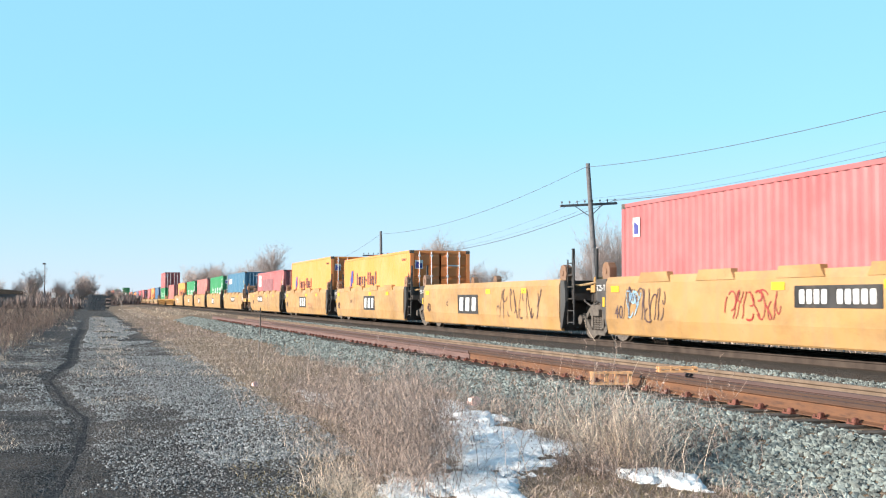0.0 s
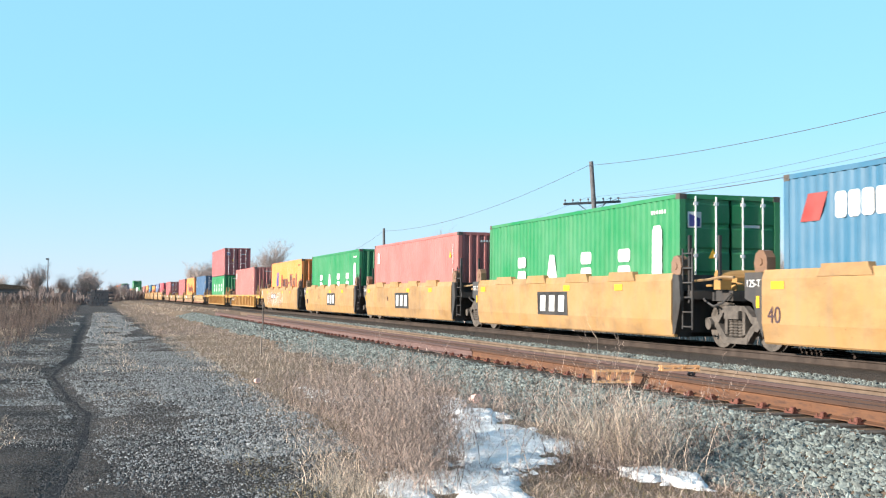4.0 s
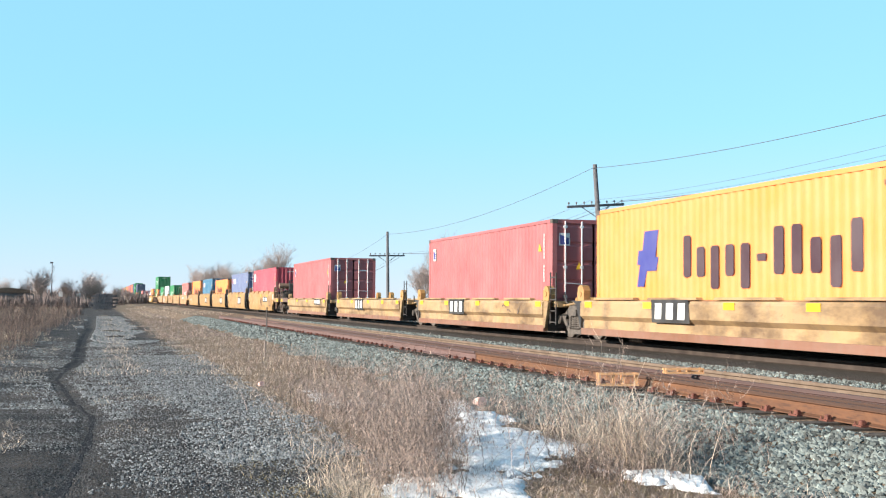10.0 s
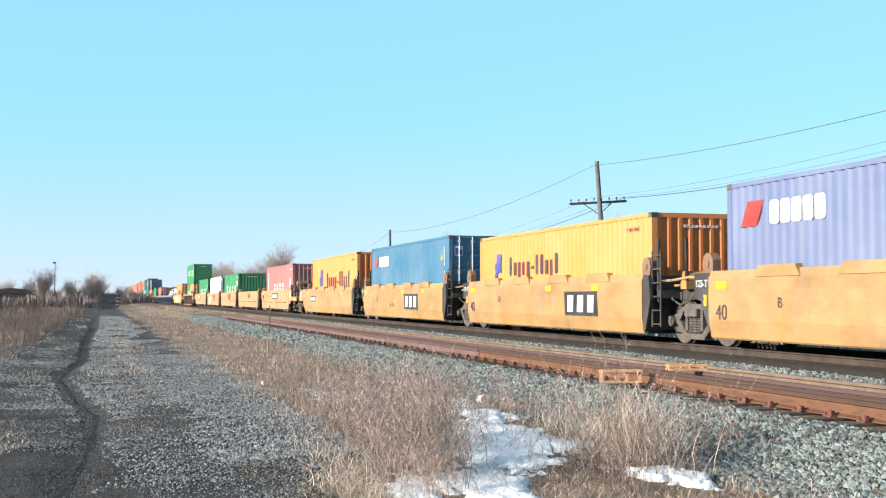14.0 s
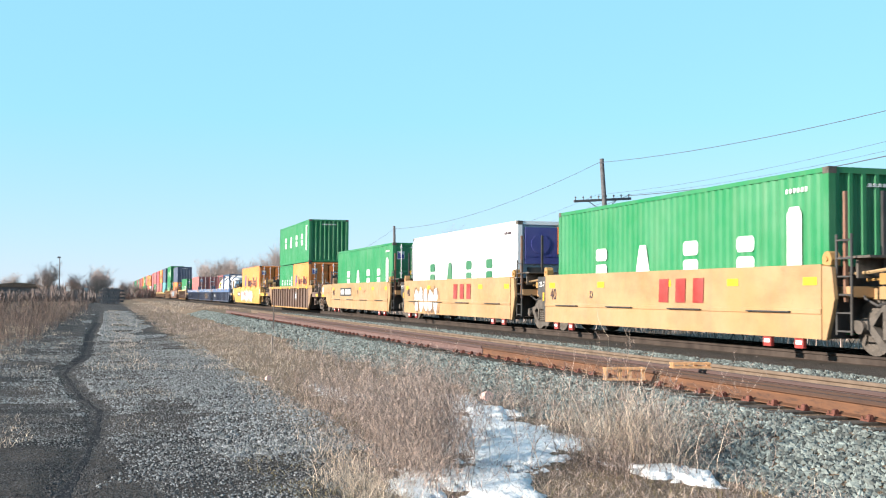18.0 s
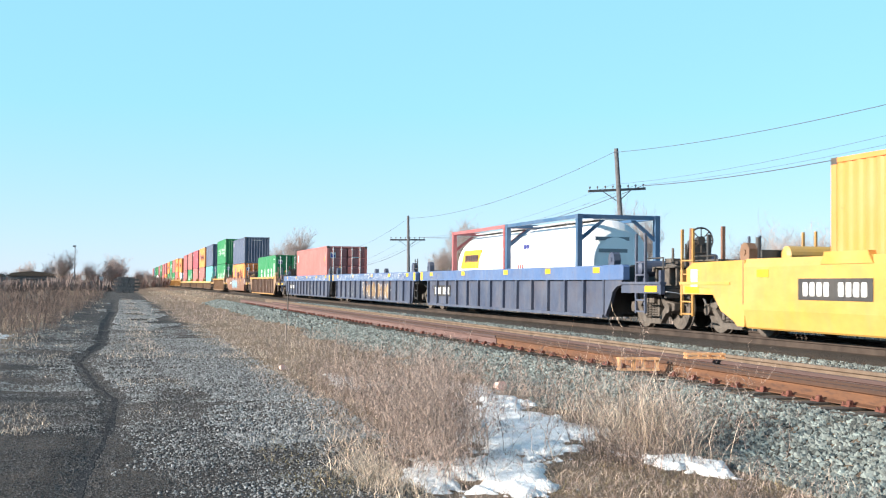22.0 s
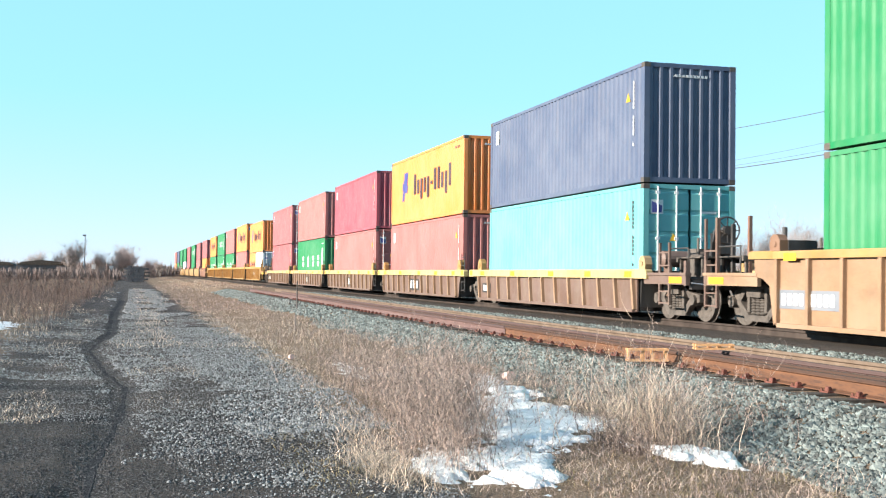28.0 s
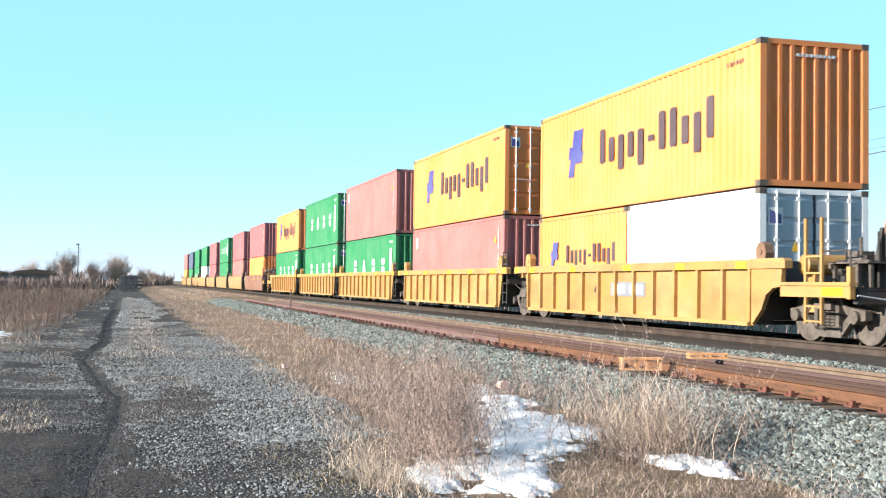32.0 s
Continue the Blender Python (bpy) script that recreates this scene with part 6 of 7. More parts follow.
def telegraph_pole(x, h, lean=0.0):
    z0 = lie(x, POLE_Y)
    t = thing("telegraph_pole", "grey weathered telegraph pole with one crossarm of pins", "utility pole", pose(x, POLE_Y + lean, z0, 4.2 if lean else 1), "poles along the line")
    bm = bmesh.new()
    rod(bm, (0, 0, -0.4), (0.06, 0, h), 0.16, 12, 0.105)
    part("pole", bm, "pole_wood", t)
    arm = h - (2.05 if x < -20 else 0.9)
    bm = bmesh.new()
    box(bm, -0.2, -0.1, -1.55, 1.55, arm - 0.06, arm + 0.06)
    part("crossarm", bm, "pole_wood", t)
    for s in (-1, 1):
        bm = bmesh.new()
        rod(bm, (-0.15, s * 0.75, arm - 0.05), (-0.1, 0, arm - 0.6), 0.022, 6)
        part("brace", bm, "pole_wood", t)
    for k in range(8):
        y = -1.45 + k * 0.414
        if abs(y) < 0.15:
            continue
        bm = bmesh.new()
        lathe(bm, [(arm + 0.06, 0.018), (arm + 0.13, 0.018), (arm + 0.14, 0.045), (arm + 0.2, 0.05), (arm + 0.23, 0.03)], "z", 8, (-0.15, y, 0))
        part("insulator", bm, "pole_wood", t)
    return z0 + h, z0 + arm + 0.22


tops = [telegraph_pole(x, h, lean) for x, h, lean in zip(POLES, (8.45, 8.45, 7.35, 5.6), (0, 0.62, 0, 0))]


def wire(x0, z0, x1, z1, y, sag, r, label):
    bm = bmesh.new()
    n = 18
    pts = [Vector((x0 + (x1 - x0) * i / n, y, z0 + (z1 - z0) * i / n - sag * 4 * (i / n) * (1 - i / n))) for i in range(n + 1)]
    rings = [[bm.verts.new(p + Vector((0, math.cos(k * 1.571) * r, math.sin(k * 1.571) * r))) for k in range(4)] for p in pts]
    for a, b in zip(rings, rings[1:]):
        for k in range(4):
            bm.faces.new((a[k], a[(k + 1) % 4], b[(k + 1) % 4], b[k]))
    tagged(part("wire", bm, "wire"), label, "wire", "wires along the poles")


for (x0, (t0, a0)), (x1, (t1, a1)) in zip(list(zip(POLES, tops)), list(zip(POLES, tops))[1:]):
    wire(x0, t0 - 0.22, x1, t1 - 0.22, POLE_Y - 0.12, 0.75, 0.012, "twisted dark cable strung between pole tops")
    for k in (3, 6, 7):
        wire(x0, a0, x1, a1, POLE_Y - 1.45 + k * 0.414, 0.75 + 0.08 * (k % 3), 0.006 if k < 7 else 0.017, "thin telegraph wire on the crossarm pins")

# ---- things beside the tracks ----
def skid(x, y, z, turn, label, gap=0.14):
    """A little open timber frame."""
    t = thing("timber_skid", label, "skid", pose(x, y, z, 0, 0, turn))
    for yy in (-0.06, 0.06):
        for z0 in (0.0, gap):
            bm = bmesh.new()
            box(bm, -0.27, 0.27, yy - 0.011, yy + 0.011, z0, z0 + 0.026)
            part("plank", bm, "orange_wood", t)
    for xx in (-0.25, -0.06, 0.07, 0.25):
        for yy in (-0.035, 0.035):
            bm = bmesh.new()
            box(bm, xx - 0.016, xx + 0.016, yy - 0.011, yy + 0.011, 0.004, gap + 0.03)
            part("slat", bm, "orange_wood", t)


skid(-13.75, 6.5, RAIL - 0.12, 80, "bright orange timber skid standing against the rusted rail")
skid(-14.05, 7.62, RAIL + 0.004, 80, "orange timber skid lying across the spare rails", 0.05)


def stake(x, y, h, r, material, label):
    bm = bmesh.new()
    rod(bm, (0, 0, -0.1), (0.01, 0, h), r, 6, r * 0.8)
    ob = part("stake", bm, material)
    ob.location = (x, y, lie(x, y))
    tagged(ob, label, "stake")


stake(-41.0, 5.75, 1.05, 0.025, "car_black", "thin dark iron stake beside the siding")
stake(-29.5, 4.1, 0.42, 0.02, "bark", "short broken stake in the dead grass")


def litter(x, y, label, r):
    bm = bmesh.new()
    rod(bm, (-r, 0, 0), (r, 0.02, 0.02), r * 0.55, 10, r * 0.7)
    ob = part("cup", bm, "litter")
    ob.location = (x, y, lie(x, y) + r * 0.6)
    tagged(ob, label, "cup")


litter(-14.9, 4.98, "crushed white and red paper cup on dead grass", 0.1)
litter(-20.3, 2.75, "pink scrap of a paper cup in the grass", 0.07)

# ---- weeds and grass ----
def blades(name, label, material, spots, seed, width=0.006, seg=3, droop=0.35, twig=0.0, wild=0.16, tilt=0.42):
    """Dry stems as thin tapered strips; spots: (x, y, height, lean direction)."""
    rng = random.Random(seed)
    verts, faces = [], []

    def strip(p, d, length, w, bend):
        a = rng.uniform(0, 6.28)
        side = Vector((math.cos(a), math.sin(a), 0)) * w
        d = d.normalized()
        base = len(verts)
        path = []
        for i in range(seg + 1):
            k = 1 - i / seg
            verts.extend(((p - side * (k + 0.15))[:], (p + side * (k + 0.15))[:]))
            path.append((p, d))
            p = p + d * (length / seg)
            d = (d + bend / seg + Vector((rng.gauss(0, wild), rng.gauss(0, wild), rng.gauss(0, wild * 0.5)))).normalized()
        for i in range(seg):
            b = base + 2 * i
            faces.append((b, b + 1, b + 3, b + 2))
        return path

    for x, y, h, lean in spots:
        p = Vector((x, y, lie(x, y) - 0.02))
        d = Vector((math.cos(lean), math.sin(lean), 0)) * abs(rng.gauss(0, tilt)) + Vector((0, 0, 1))
        bend = Vector((math.cos(lean), math.sin(lean), -0.4)) * rng.uniform(0, droop)
        path = strip(p, d, h, width * rng.uniform(0.7, 1.3), bend)
        if twig and rng.random() < twig:
            for _ in range(rng.randint(6, 13)):
                q, e = rng.choice(path[1:])
                a = rng.uniform(0, 6.28)
                strip(q - e * rng.uniform(0, h / seg), e * 0.7 + Vector((math.cos(a), math.sin(a), rng.uniform(-0.2, 0.9))), h * rng.uniform(0.08, 0.34), width * 0.75, Vector((rng.uniform(-0.6, 0.6), rng.uniform(-0.6, 0.6), 0.5)))
    return mesh_of(name, verts, faces, material, label, "dry grass")


def clump(rng, n, cx, cy, rx, ry, h0, h1, patchy=0.0, ps=0.9):
    out = []
    while len(out) < n:
        x, y = rng.gauss(cx, rx), rng.gauss(cy, ry)
        if patchy and ragged(x, y, ps, 2.0) < patchy - 0.5:
            continue
        out.append((x, y, rng.uniform(h0, h1) * (0.75 + 0.5 * (ragged(x, y, 0.7, 5.0) + 0.5)), rng.uniform(0, 6.28)))
    return out


def field(rng, n, xr, yr, h0, h1, keep=lambda x, y: True, near=0.0):
    out = []
    while len(out) < n:
        x, y = xr[1] - (xr[1] - xr[0]) * rng.random() ** (1 + near), rng.uniform(*yr)
        if keep(x, y):
            out.append((x, y, rng.uniform(h0, h1) * (0.7 + 0.6 * (ragged(x, y, 0.6, 5.0) + 0.5)), rng.uniform(0, 6.28)))
    return out


def bush(name, label, material, spots, seed, width=0.0028, limbs=16, fork=3, leaf=0.0):
    """Leafless weeds that branch twice; spots: (x, y, height, lean direction)."""
    rng = random.Random(seed)
    verts, faces = [], []

    def strip(p, d, length, w, seg, lift, wild):
        a = rng.uniform(0, 6.28)
        side = Vector((math.cos(a), math.sin(a), 0)) * w
        base, path, d = len(verts), [], d.normalized()
        for i in range(seg + 1):
            k = 1.1 - 0.8 * i / seg
            verts.extend(((p - side * k)[:], (p + side * k)[:]))
            path.append((p, d))
            p = p + d * (length / seg)
            d = (d + Vector((rng.gauss(0, wild), rng.gauss(0, wild), rng.gauss(lift, wild * 0.6)))).normalized()
        faces.extend((base + 2 * i, base + 2 * i + 1, base + 2 * i + 3, base + 2 * i + 2) for i in range(seg))
        return path

    for x, y, h, lean in spots:
        d = Vector((math.cos(lean), math.sin(lean), 0)) * abs(rng.gauss(0, 0.4)) + Vector((0, 0, 1))
        stem = strip(Vector((x, y, lie(x, y) - 0.02)), d, h, width, 6, 0.0, 0.14)
        for _ in range(int(limbs * rng.uniform(0.5, 1.3))):
            k = rng.randint(1, 5)
            q, e = stem[k]
            q = q + e * rng.uniform(0, h / 6)
            a = rng.uniform(0, 6.28)
            limb = strip(q, e * 0.6 + Vector((math.cos(a), math.sin(a), rng.uniform(-0.1, 0.9))), h * rng.uniform(0.1, 0.36) * (1.25 - 0.13 * k), width * 0.65, 3, 0.1, 0.3)
            for _ in range(rng.randint(0, fork)):
                q, e = rng.choice(limb[1:])
                a = rng.uniform(0, 6.28)
                strip(q, e * 0.5 + Vector((math.cos(a), math.sin(a), rng.uniform(-0.3, 0.8))), h * rng.uniform(0.03, 0.11), width * 0.55, 2, 0.1, 0.4)
            if rng.random() < leaf:
                q, e = rng.choice(limb)
                strip(q, Vector((rng.gauss(0, 1), rng.gauss(0, 1), rng.gauss(-0.2, 0.7))), rng.uniform(0.015, 0.045), width * rng.uniform(1.5, 3.2), 2, -0.2, 0.9)
    return mesh_of(name, verts, faces, material, label, "dry weeds")


rng = random.Random(5)
bush("dry_weeds", "tangle of tall leafless red-brown weeds", "weed",
     clump(rng, 40, -8.85, 2.42, 0.25, 0.15, 0.35, 0.85) + clump(rng, 150, -9.6, 2.6, 0.42, 0.2, 0.4, 0.92) + clump(rng, 200, -11.0, 2.95, 0.6, 0.28, 0.3, 0.85) + clump(rng, 200, -13.2, 3.3, 1.1, 0.42, 0.2, 0.7), 11, 0.0022, 24, 3, 0.8)
bush("dry_weeds", "thicket of brown weeds beside the siding", "weed",
     clump(rng, 170, -17.0, 3.9, 1.8, 0.6, 0.2, 0.52) + clump(rng, 150, -24, 4.4, 4.0, 0.5, 0.15, 0.42), 12, 0.0032, 12, 2, 0.5)
blades("matted_weeds", "brown leaf litter and fallen stems under the weeds", "weed",
       clump(rng, 1400, -9.4, 2.45, 0.5, 0.26, 0.06, 0.26) + clump(rng, 1900, -11.6, 2.95, 1.1, 0.42, 0.06, 0.26) + clump(rng, 1900, -15.0, 3.4, 1.6, 0.5, 0.08, 0.28), 27, 0.0024, 4, 2.6, 0.2, 0.6, 1.3)
blades("straw_tussock", "tussock of bleached straw grass by the ballast", "straw",
       clump(rng, 850, -9.25, 4.48, 0.34, 0.16, 0.15, 0.75) + clump(rng, 230, -10.2, 4.75, 0.45, 0.18, 0.15, 0.6) + clump(rng, 260, -11.8, 4.95, 0.8, 0.22, 0.12, 0.42), 13, 0.0022, 5, 1.3, 0.15, 0.3, 0.8)
bush("dry_weeds", "brown weeds through the straw tussock", "weed",
     clump(rng, 60, -9.15, 4.4, 0.4, 0.2, 0.3, 0.85) + clump(rng, 60, -9.9, 4.85, 0.6, 0.25, 0.25, 0.7) + clump(rng, 60, -13.5, 5.2, 1.8, 0.25, 0.2, 0.5) + clump(rng, 26, -9.6, 5.6, 0.5, 0.3, 0.2, 0.55), 23, 0.0022, 18, 3, 0.7)
blades("matted_weeds", "dark matted weeds straying over the ballast", "red_weed",
       clump(rng, 900, -8.9, 4.25, 0.35, 0.2, 0.08, 0.32) + clump(rng, 700, -9.4, 5.2, 0.22, 0.3, 0.06, 0.22) + clump(rng, 500, -9.8, 5.8, 0.2, 0.25, 0.05, 0.16) + clump(rng, 600, -10.1, 4.6, 0.6, 0.2, 0.06, 0.3), 34, 0.0026, 4, 2.4, 0.2, 0.6, 1.6)
blades("straw_grass", "matted pale dead grass", "straw",
       field(rng, 3600, (-17, -6.5), (1.9, 5.2), 0.04, 0.18, lambda x, y: ragged(x, y, 1.1, 3.0) > 0.0 and y > 2.1 + 0.4 * ragged(x, y, 0.8, 8), 0.6), 14, 0.0023, 4, 2.6, 0.0, 0.6, 1.4)
blades("straw_grass", "matted pale dead grass beside the drive", "straw",
       field(rng, 14000, (-50, -14), (2.0, 5.3), 0.05, 0.21, lambda x, y: y > 2.2 + 0.6 * ragged(x, y, 0.6, 8) and ragged(x, y, 0.8, 1.0) > -0.2, 0.9), 15, 0.0028, 3, 2.2, 0.0, 0.4, 1.1)
blades("matted_weeds", "low brown stems among the dead grass beside the drive", "weed",
       field(rng, 6500, (-48, -14), (2.1, 5.5), 0.05, 0.26, lambda x, y: y > 2.3 + 0.7 * ragged(x, y, 0.5, 4) and ragged(x, y, 0.7, 6.0) > -0.1, 0.8), 35, 0.0028, 3, 1.8, 0.2, 0.5, 0.9)
blades("straw_grass", "thin dead grass in patches over the drive", "straw",
       field(rng, 7000, (-34, -12), (-2.9, 1.0), 0.02, 0.1, lambda x, y: ragged(x * 0.6, y * 1.8, 0.7, 12.0) > 0.12 and abs(y - rut_line(x)) > 0.25, 0.5), 37, 0.003, 3, 2.2, 0.0, 0.4, 1.2)
blades("matted_weeds", "brown stems lying matted round the hump of snow", "weed",
       field(rng, 6500, (-9.6, -6.4), (3.0, 5.0), 0.03, 0.16, lambda x, y: y > 3.0 + 0.4 * (x + 9) * 0.3 and ragged(x, y, 2.4, 7.0) > -0.45 and math.hypot((x + 8.35) / 0.36, (y - 4.45) / 0.22) > 1, 0.0), 38, 0.0024, 4, 2.8, 0.1, 0.6, 1.8)
bush("dry_weeds", "low brown weeds in front of the strip of snow", "weed",
     clump(rng, 130, -16.0, 2.95, 1.1, 0.2, 0.2, 0.5) + clump(rng, 60, -8.9, 4.0, 0.4, 0.14, 0.15, 0.4), 39, 0.0024, 16, 3, 0.8)
blades("moss_grass", "greenish-brown turf at the edge of the bare drive", "moss_grass",
       field(rng, 6000, (-11.5, -6.4), (1.2, 4.9), 0.02, 0.11, lambda x, y: (y > 3.0 and x > -9.2 or y < 2.1 and ragged(x, y, 1.2, 4.0) > -0.05) and ragged(x, y, 2.2, 1.0) > -0.2, 0.2), 36, 0.0024, 3, 2.2, 0.0, 0.5, 1.2)
blades("straw_grass", "dead grass along the middle of the drive", "straw",
       field(rng, 5200, (-105, -20), (-2.2, 3.0), 0.05, 0.18, lambda x, y: (ragged(x, y * 2.5, 0.35, 6.0) > 0.2 or abs(y - 0.5) < 0.35 + 0.5 * ragged(x, y, 0.25, 8.0) and x < -24) and abs(y - rut_line(x)) > 0.5, 0.7), 16, 0.0045, 3, 1.8, 0.0, 0.25, 1.0)
blades("far_grass", "far brown grass along the line", "weed",
       field(rng, 3600, (-130, -45), (2.2, 5.0), 0.07, 0.24, lambda x, y: ragged(x, y, 0.4, 1.0) > -0.25, 0.6), 17, 0.008, 3, 1.4, 0.0, 0.2, 0.8)
bush("meadow_weeds", "tall dull brown weeds of the dry meadow", "red_weed",
     field(rng, 900, (-72, -30), (-14, -1.9), 0.45, 1.2, lambda x, y: y < -1.5 - (x + 75) * 0.014 + 0.9 * ragged(x, y, 0.4), 0.1), 18, 0.006, 12, 1)
blades("meadow_weeds", "dense dry stems of the brown meadow", "red_weed",
       field(rng, 9000, (-75, -30), (-14, -1.9), 0.25, 0.95, lambda x, y: y < -1.4 - (x + 75) * 0.014 + 0.9 * ragged(x, y, 0.4) and ragged(x, y, 0.3, 4.0) > -0.35, 0.2), 28, 0.004, 3, 0.6, 0.4, 0.22, 0.5)
blades("meadow_weeds", "distant dull brown weeds of the dry meadow", "red_weed",
       field(rng, 5200, (-150, -62), (-45, -1.2), 0.5, 1.35, lambda x, y: y < -1.4 + 0.6 * ragged(x, y, 0.3), 0.0), 19, 0.014, 3, 0.5, 0.6, 0.25, 0.5)
blades("straw_grass", "dead grass where the siding runs out", "straw",
       field(rng, 2200, (-175, -88), (3.6, 10.2), 0.08, 0.26, lambda x, y: ragged(x, y, 0.25, 2.0) > -0.3, 0.3), 31, 0.013, 3, 1.2, 0.0, 0.3, 0.8)
blades("meadow_grass", "short bleached grass at the edge of the meadow", "straw",
       field(rng, 4000, (-50, -26), (-7, -1.9), 0.06, 0.26, lambda x, y: ragged(x, y * 1.5, 0.5, 6.0) > 0.0, 0.2), 20, 0.004, 3, 1.6, 0.0, 0.25, 0.8)
blades("field_grass", "dead brown grass beyond the main track", "weed",
       field(rng, 6000, (-170, -25), (16, 34), 0.3, 0.8), 21, 0.025, 2, 0.6)
blades("matted_weeds", "low tangle of brown stems round the snow", "weed",
       field(rng, 5200, (-15, -6.3), (2.0, 5.2), 0.03, 0.14, lambda x, y: (y > 2.3 + 0.4 * ragged(x, y, 0.8, 8)) and ragged(x, y, 1.6, 9.0) > -0.1 - 0.3 * (x > -8.6), 0.3), 24, 0.0024, 3, 2.6, 0.25, 0.5, 1.2)
blades("matted_straw", "pale straw lying flat at the edge of the drive", "straw",
       clump(rng, 2200, -8.8, 1.95, 0.45, 0.13, 0.1, 0.36) + clump(rng, 800, -10.0, 2.1, 0.7, 0.15, 0.08, 0.26) + clump(rng, 700, -12.2, 2.3, 1.0, 0.2, 0.08, 0.24) + clump(rng, 160, -7.6, 4.1, 0.5, 0.5, 0.06, 0.22) + clump(rng, 1100, -8.25, 3.4, 0.4, 0.2, 0.04, 0.16) + clump(rng, 420, -10.6, 4.5, 0.6, 0.16, 0.1, 0.32), 25, 0.0024, 4, 3.0, 0.0, 0.5, 1.7)
blades("long_stalks", "a few long pale stalks leaning out of the tussock", "straw",
       [(-9.4, 4.3, 1.1, 1.9), (-9.6, 4.5, 1.05, 2.2), (-9.1, 4.3, 0.95, 5.2), (-10.4, 4.7, 1.1, 2.0), (-8.9, 4.4, 0.8, 5.6), (-12.2, 4.8, 1.1, 2.4), (-12.8, 4.9, 1.2, 1.8), (-9.3, 4.2, 1.2, 5.9), (-9.8, 4.4, 1.2, 0.2)], 22, 0.004, 5, 0.2, 0.3, 0.05, 0.9)
bush("tall_weeds", "sparse tall leafless stems standing over the grass", "weed",
     field(rng, 46, (-14, -8.6), (2.3, 3.5), 0.75, 1.05) + field(rng, 22, (-13, -8.8), (4.4, 5.6), 0.6, 1.05) + field(rng, 30, (-22, -14), (3.2, 5.4), 0.45, 0.85) + field(rng, 60, (-17, -11), (3.9, 5.6), 0.45, 0.9) + [(-9.2, 3.15, 1.0, 1.0), (-9.0, 2.75, 1.1, 4.0), (-12.0, 4.4, 0.9, 2.0)], 29, 0.0026, 16, 3, 0.4)
blades("long_stalks", "long pale stalks sprawling out of the tussock", "straw",
       clump(rng, 34, -9.3, 4.4, 0.3, 0.16, 0.5, 0.95) + clump(rng, 16, -11.4, 4.9, 0.8, 0.25, 0.45, 0.9) + clump(rng, 10, -9.6, 4.2, 0.5, 0.4, 0.3, 0.7), 33, 0.0032, 5, 0.5, 0.3, 0.07, 0.85)
blades("fallen_stems", "thin brown stems and scraps lying on the snow", "weed",
       clump(rng, 520, -10.0, 3.4, 1.2, 0.5, 0.04, 0.2) + clump(rng, 160, -9.0, 2.9, 0.6, 0.3, 0.05, 0.3) + clump(rng, 160, -8.4, 4.5, 0.3, 0.18, 0.05, 0.2), 30, 0.0035, 3, 0.6, 0.3, 0.3, 2.5)

# ---- bare trees ----
def bare_tree(x, y, h, label, spread_=0.55, seed=0, trunks=1, twig_n=7, fine=0.012):
    rng = random.Random(seed)
    t = thing("bare_tree", label, "tree", pose(x, y, lie(x, y)))
    wood, twigs = bmesh.new(), ([], [])

    def sprig(p, d, length, r):
        v, f = twigs
        side = d.orthogonal().normalized()
        other = d.cross(side).normalized()
        b = len(v)
        for k in range(3):
            a = k * 2.094
            v.append((p + (side * math.cos(a) + other * math.sin(a)) * r)[:])
        v.append((p + d * length)[:])
        f.extend(((b, b + 1, b + 3), (b + 1, b + 2, b + 3), (b + 2, b, b + 3)))

    def grow(p, d, length, r, depth):
        n = 3
        for i in range(n):
            q = p + d * (length / n)
            if depth < 3:
                rod(wood, p, q, r, 6 if depth < 2 else 4, r * 0.86)
            else:
                sprig(p, (q - p).normalized(), length / n * 1.15, r)
            p, r = q, r * 0.86
            d = (d + Vector((rng.gauss(0, 0.10), rng.gauss(0, 0.10), rng.gauss(0.04, 0.05)))).normalized()
            if depth < 4 and (i > 0 or depth > 0):
                for _ in range(rng.choice((1, 2, 2)) if depth < 3 else 1):
                    a = rng.uniform(0, 6.28)
                    out = Vector((math.cos(a), math.sin(a), rng.uniform(0.3, 1.2)))
                    grow(p, (d * (1 - spread_) + out * spread_).normalized(), length * rng.uniform(0.55, 0.85), max(r * 0.55, fine), depth + 1)
        for _ in range(twig_n if depth >= 3 else 3):
            a = rng.uniform(0, 6.28)
            sprig(p - d * rng.uniform(0, length * 0.8), (d + Vector((math.cos(a), math.sin(a), rng.uniform(-0.1, 1.1))) * 0.7).normalized(), length * rng.uniform(0.5, 1.2), fine * 0.6)

    for k in range(trunks):
        a = rng.uniform(0, 6.28)
        lean = Vector((math.cos(a) * 0.25, math.sin(a) * 0.25, 1)).normalized() if trunks > 1 else Vector((0, 0, 1))
        grow(Vector((0.3 * k * math.cos(a), 0.3 * k * math.sin(a), -0.1)), lean, h * 0.5, h * 0.022, 0)
    part("trunk", wood, "bark", t, "grey-brown trunk and limbs")
    mesh_of("crown", *twigs, "twig", parent=t, kind="")
    return t


def tree_copy(of, x, y, k, turn, label, name="bare_tree"):
    ob = copy_thing(of, pose(x, y, lie(x, y) - 0.05, 0, 0, turn))
    ob.scale = (k * 1.05, k * 1.05, k * 0.8)
    return tagged(ob, label)


